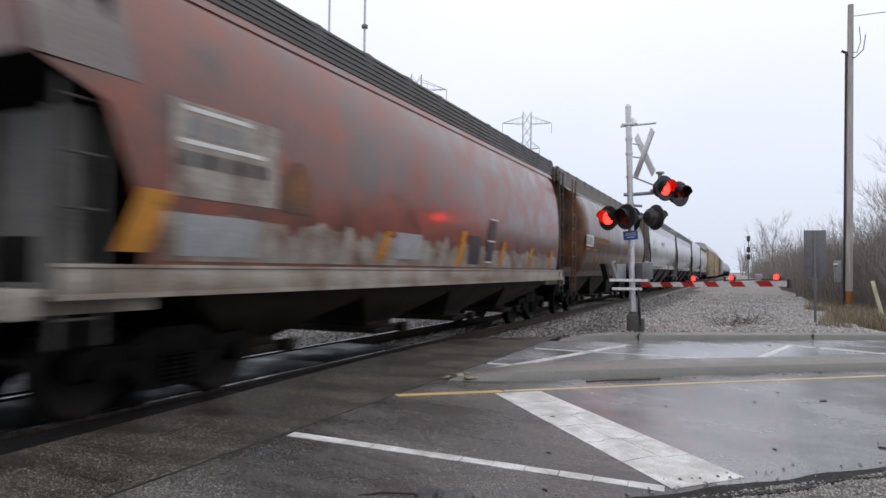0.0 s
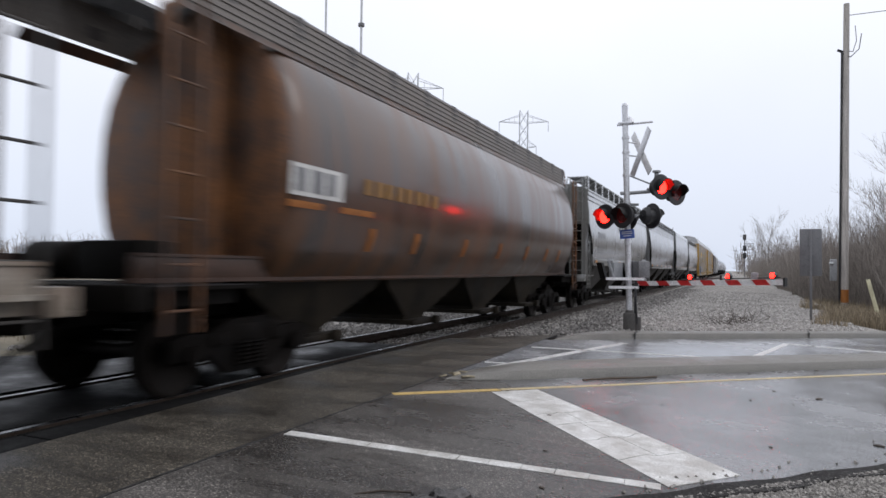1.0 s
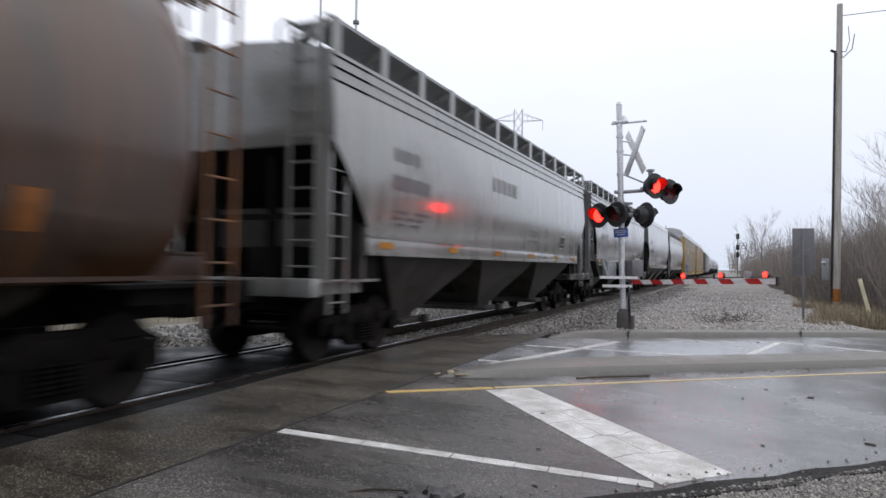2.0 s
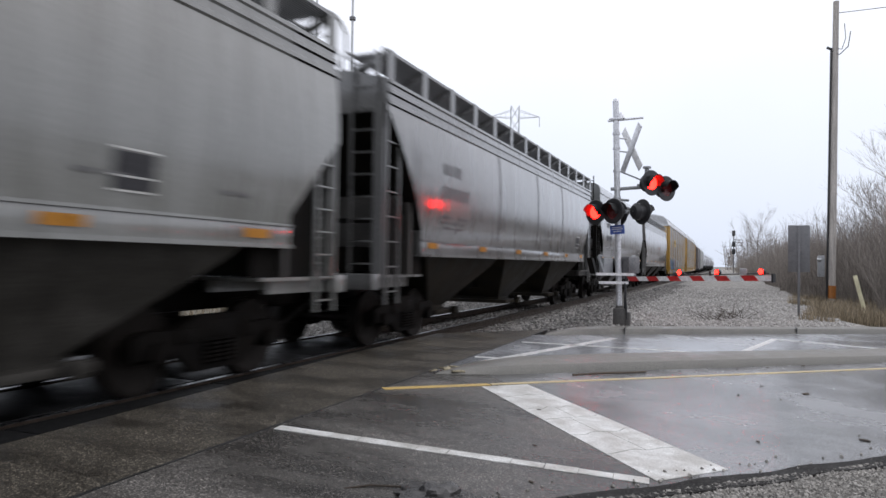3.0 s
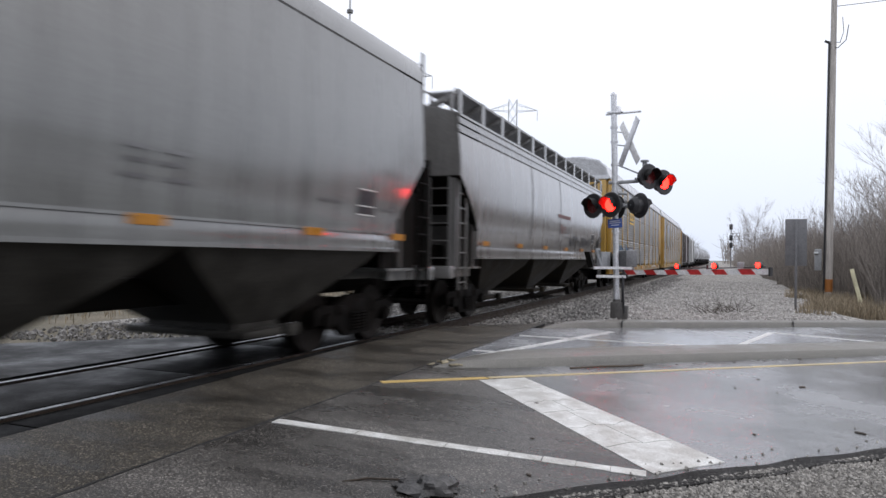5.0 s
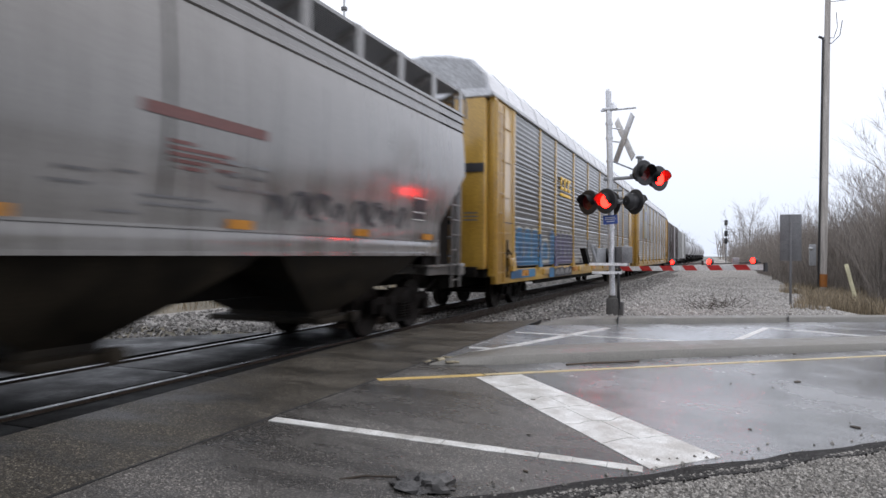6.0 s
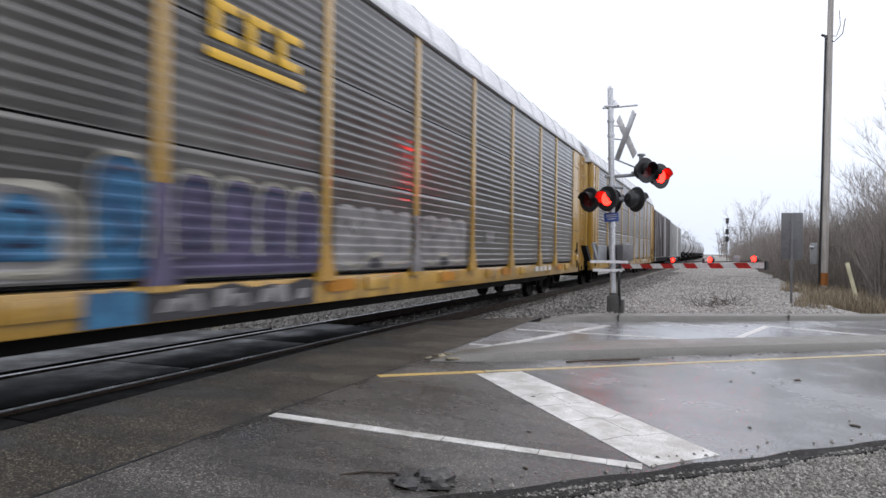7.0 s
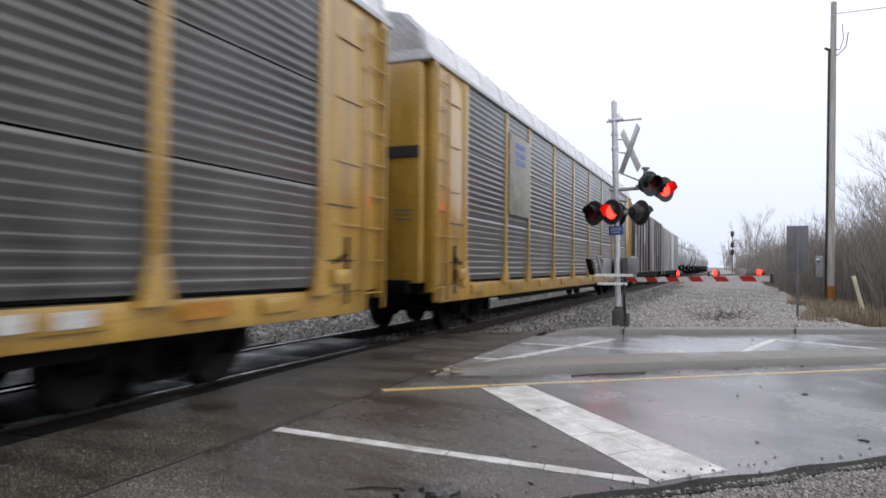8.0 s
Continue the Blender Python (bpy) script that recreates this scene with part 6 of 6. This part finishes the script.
# ---- road sign, utility pole, markers ----
sg = thing("road_sign", "grey back of a tall road sign on a steel post", "sign", pose(2.06, 23.58, gz(2.06) + 0.1, 0, 0, -3))
part("post", box(bmesh.new(), -0.035, 0.035, -0.02, 0.02, -0.15, 2.85, 0.006), M_signback, sg)
part("sign_plate", box(bmesh.new(), -0.30, 0.30, 0.022, 0.028, 1.42, 2.86, 0.002), M_signback, sg, "bare grey metal sign plate")
PB = Vector((4.54, 36.42, gz(4.54)))
pole = thing("utility_pole", "tall weathered timber utility pole with conduit", "utility pole", Matrix.Translation(PB))
part("shaft", rod(bmesh.new(), (0, 0, -0.3), (0.17, 0, 14.3), 0.165, 16, 0.125), M_pole, pole)
part("marker_band", rod(bmesh.new(), (0.01, -0.004, 0.35), (0.02, -0.004, 0.95), 0.169, 16, 0.167), M_orange, pole, "orange painted band")
part("conduit", rod(bmesh.new(), (-0.205, -0.06, 0.0), (-0.04, -0.06, 12.0), 0.045, 10), M_black, pole, "black cable conduit")
part("meter_box", box(bmesh.new(), -0.58, -0.30, -0.2, 0.05, 1.35, 2.35, 0.03), M_greybox, pole, "grey meter box")
bm = bmesh.new()
rod(bm, (-0.46, -0.24, 2.15), (-0.62, -0.24, 2.15), 0.07, 12)
part("meter", bm, M_galv, pole)
bm = bmesh.new()
rod(bm, (0.0, 0, 12.05), (-0.22, -0.05, 12.15), 0.06, 10)
part("weatherhead", bm, M_black, pole)
bm = bmesh.new()
pts = [(-0.2, -0.05, 12.1), (0.3, -0.1, 11.75), (0.65, -0.1, 12.1), (0.75, -0.1, 12.8)]
for a, b in zip(pts, pts[1:]):
    rod(bm, a, b, 0.02, 6)
pts = [(0.0, -0.05, 12.1), (0.4, -0.1, 12.0), (0.55, -0.1, 12.5), (0.5, -0.1, 13.2)]
for a, b in zip(pts, pts[1:]):
    rod(bm, a, b, 0.016, 6)
part("drop_wire", bm, M_wire, pole, "looped black drop wires")
bm = bmesh.new()
for k in range(12):
    f = lambda j: (0.2 + j * 2.2, -j * 0.5, 13.75 - 0.9 * (j / 6) + 0.05 * j * j / 6)
    rod(bm, f(k), f(k + 1), 0.017, 6)
part("line_wire", bm, M_wire, pole, "thin overhead wire")
bm = bmesh.new()
box(bm, -0.07, 0.07, -0.012, 0.012, -0.2, 1.5, 0.006)
box(bm, -0.05, 0.05, -0.02, -0.012, 0.9, 1.4, 0.003)
mk = thing("marker_post", "leaning faded yellow marker post in dry grass", "marker post", pose(4.78, 29.4, gz(4.7) + 0.05, 0, -14, 8))
part("post", bm, M_yellowpost, mk)

# ---- far railway signal, steel poles, pylons ----
fs = thing("railway_signal", "distant dark railway signal mast with a ladder platform", "railway signal", pose(1.35, 150, -0.2))
part("mast", rod(bmesh.new(), (0, 0, 0), (0, 0, 8.4), 0.10, 10), M_signback, fs)
for z in (8.4, 6.2, 4.7):
    bm = bmesh.new()
    box(bm, -0.32, 0.32, -0.3, 0.1, z - 0.55, z + 0.55, 0.08)
    part("signal_head", bm, M_black, fs, "black signal head")
bm = bmesh.new()
for x in (0.3, 1.6):
    rod(bm, (x, 0, 5.9), (x, 0, 7.1), 0.05, 6)
for z in (5.9, 6.5, 7.1):
    rod(bm, (0, 0, z), (1.6, 0, z), 0.05, 6)
part("platform", bm, M_signback, fs)
for x, y, r in ((-16.6, 25.2, 0.055), (-15.27, 26.0, 0.06)):
    sp = thing("steel_pole", "slender grey steel pole behind the train", "pole", pose(x, y, -0.2))
    part("shaft", rod(bmesh.new(), (0, 0, 0), (0, 0, 17), r, 12, r * 0.8), M_galv, sp)
    if x > -16:
        part("collar", rod(bmesh.new(), (0, 0, 12.25), (0, 0, 12.38), 0.14, 12), M_signback, sp)


def pylon(x, y, high, rz):
    t = thing("pylon", "distant grey lattice transmission tower", "pylon", pose(x, y, -1, 0, 0, rz), "transmission towers")
    bm = bmesh.new()
    hb, ht = 4.2, 1.1
    lv = [0, 0.18, 0.34, 0.48, 0.60, 0.70, 0.78, 0.85, 0.92, 1.0]
    wd = lambda k: hb + (ht - hb) * min(1, k / 0.7)
    for a, b in zip(lv, lv[1:]):
        for sx, sy in ((1, 1), (1, -1), (-1, -1), (-1, 1)):
            wa, wb = wd(a), wd(b)
            rod(bm, (sx * wa, sy * wa, a * high), (sx * wb, sy * wb, b * high), 0.10, 4)
            ex, ey = (sx, -sy) if sx == sy else (-sx, sy)
            rod(bm, (sx * wa, sy * wa, a * high), (ex * wb, ey * wb, b * high), 0.055, 4)
            rod(bm, (ex * wa, ey * wa, a * high), (sx * wb, sy * wb, b * high), 0.055, 4)
    part("tower", bm, M_steelgrey, t)
    for z, l in ((0.93, 6.6), (0.78, 3.4)):
        bm = bmesh.new()
        for s in (-1, 1):
            for o in (-1, 1):
                rod(bm, (s * 1.1, o, z * high), (s * l, 0, z * high + 0.3), 0.07, 4)
                rod(bm, (s * 1.1, o, z * high + 2.0), (s * l, 0, z * high + 0.3), 0.06, 4)
            for k in range(1, 4):
                xk = 1.1 + (l - 1.1) * k / 4
                rod(bm, (s * xk, 0, z * high), (s * xk, 0, z * high + 2.0 * (1 - k / 4)), 0.04, 4)
            rod(bm, (s * l, 0, z * high + 0.3), (s * l, 0, z * high - 2.4), 0.09, 6)
        part("cross_arm", bm, M_steelgrey, t)
    return t


pylon(-53, 177, 45, 20)
pylon(-64, 131, 44, 30)


# ---- brush, trees, grass ----
def twigs(segs):
    """Three-sided tapering twigs from (a, b, ra, rb) rows as vertices and faces."""
    A = np.array([s[0] for s in segs])
    B = np.array([s[1] for s in segs])
    ra, rb = np.array([s[2] for s in segs]), np.array([s[3] for s in segs])
    d = B - A
    d /= np.linalg.norm(d, axis=1)[:, None] + 1e-9
    h = np.where(np.abs(d[:, 2:3]) < 0.9, np.array([[0, 0, 1.0]]), np.array([[1.0, 0, 0]]))
    p = np.cross(d, h)
    p /= np.linalg.norm(p, axis=1)[:, None] + 1e-9
    q = np.cross(d, p)
    vs = []
    for C, r in ((A, ra), (B, rb)):
        for k in range(3):
            a = k * 2.0944
            vs.append(C + (p * math.cos(a) + q * math.sin(a)) * r[:, None])
    v = np.stack(vs, 1).reshape(-1, 3)
    f = []
    for i in range(len(segs)):
        o = 6 * i
        f += [(o, o + 1, o + 4, o + 3), (o + 1, o + 2, o + 5, o + 4), (o + 2, o, o + 3, o + 5)]
    return v.tolist(), f


def grow(rr, segs, p, d, length, r, depth, spread=0.5, gravity=0.06):
    """One limb in three bends, forking towards its end."""
    n = 3
    for i in range(n):
        d = (d + Vector((rr.gauss(0, 0.13), rr.gauss(0, 0.13), rr.gauss(0.03, 0.08)))).normalized()
        q = p + d * (length / n)
        segs.append((p[:], q[:], r, r * 0.82))
        p, r = q, r * 0.82
        if depth > 0 and i > 0 or depth > 1:
            for _ in range(2 if depth > 1 else 3):
                s = Vector((rr.gauss(0, spread), rr.gauss(0, spread), rr.uniform(0.0, 0.5)))
                grow(rr, segs, p, (d + s).normalized(), length * rr.uniform(0.5, 0.72), max(r * 0.55, 0.006), depth - 1, spread)


def bare_tree(x, y, high, seed, label):
    rr = random.Random(seed)
    t = thing("bare_tree", label, "tree", pose(x, y, gz(x) - 0.2), "bare trees along the track")
    trunk, crown = [], []
    p, d, r = Vector((0, 0, 0)), Vector((0.03, 0, 1)), high * 0.013
    for i in range(5):
        q = p + d * high * 0.11
        trunk.append((p[:], q[:], r, r * 0.88))
        p, r = q, r * 0.88
        d = (d + Vector((rr.gauss(0, 0.07), rr.gauss(0, 0.07), 0))).normalized()
        if i > 0:
            for _ in range(2):
                s = Vector((rr.gauss(0, 0.7), rr.gauss(0, 0.7), rr.uniform(0.3, 0.9))).normalized()
                grow(rr, crown, p, s, high * rr.uniform(0.22, 0.36), r * 0.45, 3, 0.45)
    grow(rr, crown, p, d, high * 0.42, r * 0.8, 3, 0.4)
    for nm, sg_, mt in (("trunk", trunk, M_bark), ("crown", crown, M_twig)):
        me = bpy.data.meshes.new(nm)
        me.from_pydata(*(lambda vf: (vf[0], [], vf[1]))(twigs(sg_)))
        me.materials.append(mt)
        part(nm, me, None, t, "crown of bare twigs" if nm == "crown" else "")
    return t


bare_tree(3.6, 96, 7.4, 4, "bare tree rising over the misty brush")
bare_tree(5.8, 108, 6.4, 9, "smaller bare tree in the misty brush")
bare_tree(9.9, 47, 8.6, 12, "tall bare tree at the edge of the brush")
bare_tree(7.2, 42, 5.2, 15, "slim bare sapling behind the utility pole")
bare_tree(13.5, 56, 8.0, 21, "bare tree deep in the brush")

rb = random.Random(8)
segs = []
for i in range(3600):
    y = 31 + 190 * rb.random() ** 2.1
    edge = 4.6 + 1.2 * math.sin(y * 0.21) + (0.9 if y < 38 else 0) - max(0, min(1.8, (y - 70) * 0.025))
    x = edge + abs(rb.gauss(0, 1)) * (2.2 + y * 0.03)
    hgt = rb.uniform(2.4, 5.0) * (0.75 + 0.25 * min(1, (x - edge) / 1.5)) * (1.0 + 0.25 * noise.noise((x * 0.15, y * 0.15, 3)))
    z0 = gz(x) - 0.25
    for s in range(rb.randint(2, 4)):
        d = Vector((rb.gauss(0, 0.16), rb.gauss(0, 0.16), 1)).normalized()
        p = Vector((x + rb.gauss(0, 0.25), y + rb.gauss(0, 0.25), z0))
        r = rb.uniform(0.009, 0.018)
        for k in range(4):
            q = p + d * hgt * 0.25
            segs.append((p[:], q[:], r, r * 0.75))
            for _ in range(3 if y < 90 else 2):
                e = (d + Vector((rb.gauss(0, 0.5), rb.gauss(0, 0.5), rb.uniform(0, 0.5)))).normalized()
                o = p.lerp(q, rb.random())
                ln_ = hgt * rb.uniform(0.12, 0.28)
                segs.append((o[:], (o + e * ln_)[:], r * 0.55, 0.004))
            p, r = q, r * 0.75
            d = (d + Vector((rb.gauss(0, 0.1), rb.gauss(0, 0.1), 0))).normalized()
v, f = twigs(segs)
raw("brush", v, f, M_twig, "dense leafless brown brush along the track", "brush")
# unseen bank added behind the shoulder: closes the place, dims the near train sides
vs, fs, nu, nv = [], [], 90, 10
for i in range(nu + 1):
    y = -55 + 54.5 * i / nu
    for j in range(nv + 1):
        a = math.pi * j / nv
        k = 1 + 0.28 * noise.noise((y * 0.5, a * 1.6, 4)) + 0.16 * noise.noise((y * 1.9, a * 5, 8))
        taper = min(1.0, 0.35 + i / 8, 0.35 + (nu - i) / 8)
        x = 8.2 - 0.03 * y - 2.2 * math.cos(a) * k * taper
        vs.append((x, y + 0.5 * noise.noise((x, y, a * 3)), gz(x) - 0.25 + 5.6 * math.sin(a) ** 0.6 * k * taper))
for i in range(nu):
    for j in range(nv):
        o = i * (nv + 1) + j
        fs.append((o, o + 1, o + nv + 2, o + nv + 1))
raw("brush_bank", vs, fs, M_unseenbank, "unseen dark brush bank added to cut the low sky light", "brush")
# far woods closing the view
segs = []
for i in range(5200):
    a = rb.uniform(-1.25, 1.3)
    dist = rb.uniform(260, 420)
    x, y = math.sin(a) * dist, math.cos(a) * dist
    if abs(x - TRACK) < 6:
        continue
    hgt = rb.uniform(6, 12)
    p = Vector((x, y, -0.5))
    for k in range(3):
        q = p + Vector((rb.gauss(0, 0.5), rb.gauss(0, 0.5), hgt / 3))
        segs.append((p[:], q[:], 0.10, 0.07))
        for _ in range(3):
            segs.append((q[:], (q + Vector((rb.gauss(0, 1.4), rb.gauss(0, 1.4), rb.uniform(0.3, 2.5))))[:], 0.05, 0.02))
        p = q
v, f = twigs(segs)
raw("far_woods", v, f, M_twig, "far line of leafless woods", "woods")


def blades(name, places, label, lo, hi):
    vs, fs = [], []
    for x, y, z in places:
        hgt = rb.uniform(lo, hi)
        a = rb.uniform(0, 6.28)
        w, bx, by = 0.012, rb.gauss(0, 0.22) * hgt, rb.gauss(0, 0.22) * hgt
        c, s = math.cos(a) * w, math.sin(a) * w
        o = len(vs)
        vs += [(x - c, y - s, z), (x + c, y + s, z), (x + bx * 0.4 + c * 0.8, y + by * 0.4 + s * 0.8, z + hgt * 0.6), (x + bx * 0.4 - c * 0.8, y + by * 0.4 - s * 0.8, z + hgt * 0.6), (x + bx, y + by, z + hgt)]
        fs += [(o, o + 1, o + 2, o + 3), (o + 3, o + 2, o + 4)]
    return raw(name, vs, fs, M_grass, label, "grass")


pl = []
while len(pl) < 6500:
    y = rb.uniform(22.3, 37)
    x = 1.7 + (y - 22) * 0.06 + abs(rb.gauss(0, 1.8))
    if y > xw(x, KERB + 0.6)[1] and noise.noise((x * 0.7, y * 0.5, 7)) > -0.05 + max(0, (3.2 - x) * 0.30):
        pl.append((x, y, gz(x) - 0.02))
blades("dry_grass", pl, "tan dry grass round the pole and sign", 0.10, 0.60)
pl = []
while len(pl) < 5000:
    x, y = rb.uniform(-26, -13.5), rb.uniform(8, 40)
    if y > xw(x, 12.6)[1]:
        pl.append((x, y, -0.22))
blades("dry_grass", pl, "tan dry grass beyond the track", 0.1, 0.45)
# dead weeds on the gravel
for x, y, s in ((0.05, 20.3, 1), (0.35, 21.0, 2), (-0.3, 19.6, 3)):
    rr = random.Random(s)
    sg2 = []
    for _ in range(16):
        d = Vector((rr.gauss(0, 0.8), rr.gauss(0, 0.8), rr.uniform(0.2, 1))).normalized()
        p = Vector((rr.gauss(0, 0.12), rr.gauss(0, 0.12), 0))
        q = p + d * rr.uniform(0.2, 0.5)
        sg2.append((p[:], q[:], 0.008, 0.005))
        sg2.append((q[:], (q + Vector((rr.gauss(0, 0.15), rr.gauss(0, 0.15), rr.uniform(-0.05, 0.15))))[:], 0.006, 0.003))
    me = bpy.data.meshes.new("dead_weed")
    me.from_pydata(*(lambda vf: (vf[0], [], vf[1]))(twigs(sg2)))
    me.materials.append(M_leaf)
    wd_ = tagged(new("dead_weed", me), "dark dead weed lying on the gravel", "weed", "weeds on the gravel")
    wd_.matrix_basis = pose(x, y, lot_z(x, y))

# ---- litter on the road ----
rl = random.Random(11)
bm = bmesh.new()
bmesh.ops.create_uvsphere(bm, u_segments=28, v_segments=14, radius=1)
for v_ in bm.verts:
    k = 1 + 0.55 * noise.noise(v_.co * 1.7) + 0.3 * noise.noise(v_.co * 4.1)
    v_.co = Vector((v_.co.x * 0.21 * k, v_.co.y * 0.15 * k, max(-0.001, v_.co.z * 0.075 * k)))
cl = single("crumpled_cloth", bm, M_cloth, "crumpled wet dark cloth lying on the road", "cloth")
cl.matrix_basis = pose(-1.72, 4.02, gz(-1.72) + 0.002, 0, 0, 20)
bm = bmesh.new()
for a, b in (((-0.36, 0.0, 0.012), (-0.2, 0.03, 0.02)), ((-0.2, 0.03, 0.02), (0.02, 0.0, 0.014))):
    rod(bm, a, b, 0.008, 6)
st = single("twig", bm, M_leaf, "thin dark twig beside the cloth", "twig")
st.matrix_basis = pose(-1.95, 4.02, gz(-1.95), 0, 0, 30)
bm = bmesh.new()
pts = [uw(5.45, 7.42, 0.02), uw(5.9, 7.46, 0.022), uw(6.4, 7.44, 0.02), uw(6.75, 7.48, 0.018)]
for a, b in zip(pts, pts[1:]):
    rod(bm, a, b, 0.014, 6)
single("stick", bm, M_leaf, "thin dark stick lying along the median", "stick")
for i in range(26):
    x, w, s = rl.uniform(-3.2, -2.95), MED0 + 0.10 + rl.uniform(0, 0.45), rl.uniform(0.02, 0.06)
    if i > 15:
        x = rl.uniform(-3.45, -3.1)
    p = xw(x, w)
    bm = bmesh.new()
    box(bm, -s, s, -s * 0.8, s * 0.8, -s * 0.25, s * 0.22, s * 0.12)
    o = single("rubble", bm, M_rubble, "chip of broken concrete at the median nose", "rubble", "rubble at the median nose")
    o.matrix_basis = pose(p[0], p[1], p[2] + 0.03 + s * 0.25, rl.uniform(-12, 12), rl.uniform(-12, 12), rl.uniform(0, 90))
for u_, w_, s in [(7.9, 5.85, 0.07), (6.35, 4.1, 0.06), (7.4, 7.5, 0.03), (9.3, 7.55, 0.035), (10.2, 7.6, 0.04), (11.1, 7.6, 0.03), (8.6, 7.52, 0.03), (9.9, 7.95, 0.05), (10.6, 8.1, 0.04), (12.6, 10.6, 0.05), (13.6, 10.2, 0.05), (2.6, 4.0, 0.03)] + [(rl.uniform(3, 14), rl.uniform(3.8, 7.0), rl.uniform(0.01, 0.03)) for _ in range(24)]:
    p = uw(u_, w_)
    lift = 0.115 if MED0 + 0.1 < w_ < MED1 - 0.1 else 0.006
    bm = bmesh.new()
    bmesh.ops.create_icosphere(bm, subdivisions=1, radius=s)
    for v_ in bm.verts:
        v_.co = Vector((v_.co.x * (1 + 0.4 * noise.noise(v_.co * 30 + Vector((u_, 0, 0)))), v_.co.y * 0.55, max(-0.004, v_.co.z * 0.22)))
    o = single("dead_leaf", bm, M_leaf, "dark wet dead leaf on the road", "leaf", "leaves on the road")
    o.matrix_basis = pose(p[0], p[1], p[2] + lift, 0, 0, rl.uniform(0, 180))


# ---- what moves ----
def motions():
    times = [0, 1 / 30, 2 / 30] + [0.5 * k for k in range(1, 16)] + [8 - 2 / 30, 8 - 1 / 30, 8.0]
    for car, y in cars:
        walk(car, [(t, pose(TRACK, y - SPEED * t, 0)) for t in times])
    turn_rate = math.degrees(SPEED / R_WHEEL) / FPS
    for w, dy in wheels[:36]:
        walk(w, [(k / FPS, pose(0, dy, R_WHEEL, turn_rate * k)) for k in range(8 * FPS + 1)])
    # flashers: each lens turns its glowing face out and in every 0.55 s
    to_right = [0.08 + 1.1 * k for k in range(8)]
    to_left = [0.65 + 1.1 * k for k in range(7)]
    switches = sorted([(t, 1) for t in to_right] + [(t, -1) for t in to_left])

    def lens_rows(rest, first, own):
        rows, a = [(0.0, rest @ pose(0, 0, 0, 0, 0, first))], first
        for t, _ in switches:
            k0 = round(t * FPS) - 1
            if k0 < 1:
                k0 = 1
            for j in range(4):
                rows.append(((k0 + j) / FPS, rest @ pose(0, 0, 0, 0, 0, a + 60 * j)))
            a += 180
        if rows[-1][0] < 8.0:
            rows.append((8.0, rest @ pose(0, 0, 0, 0, 0, a)))
        return [r for r in rows if r[0] <= 8.0001]

    for lens in lens_left:
        walk(lens, lens_rows(lens.matrix_basis.copy(), 0, -1))
    for lens in lens_right:
        walk(lens, lens_rows(lens.matrix_basis.copy(), 180, 1))
    for lens, kind in gate_lens:
        if kind != "on":
            walk(lens, lens_rows(lens.matrix_basis.copy(), 0 if kind == "left" else 180, 0))


motions()
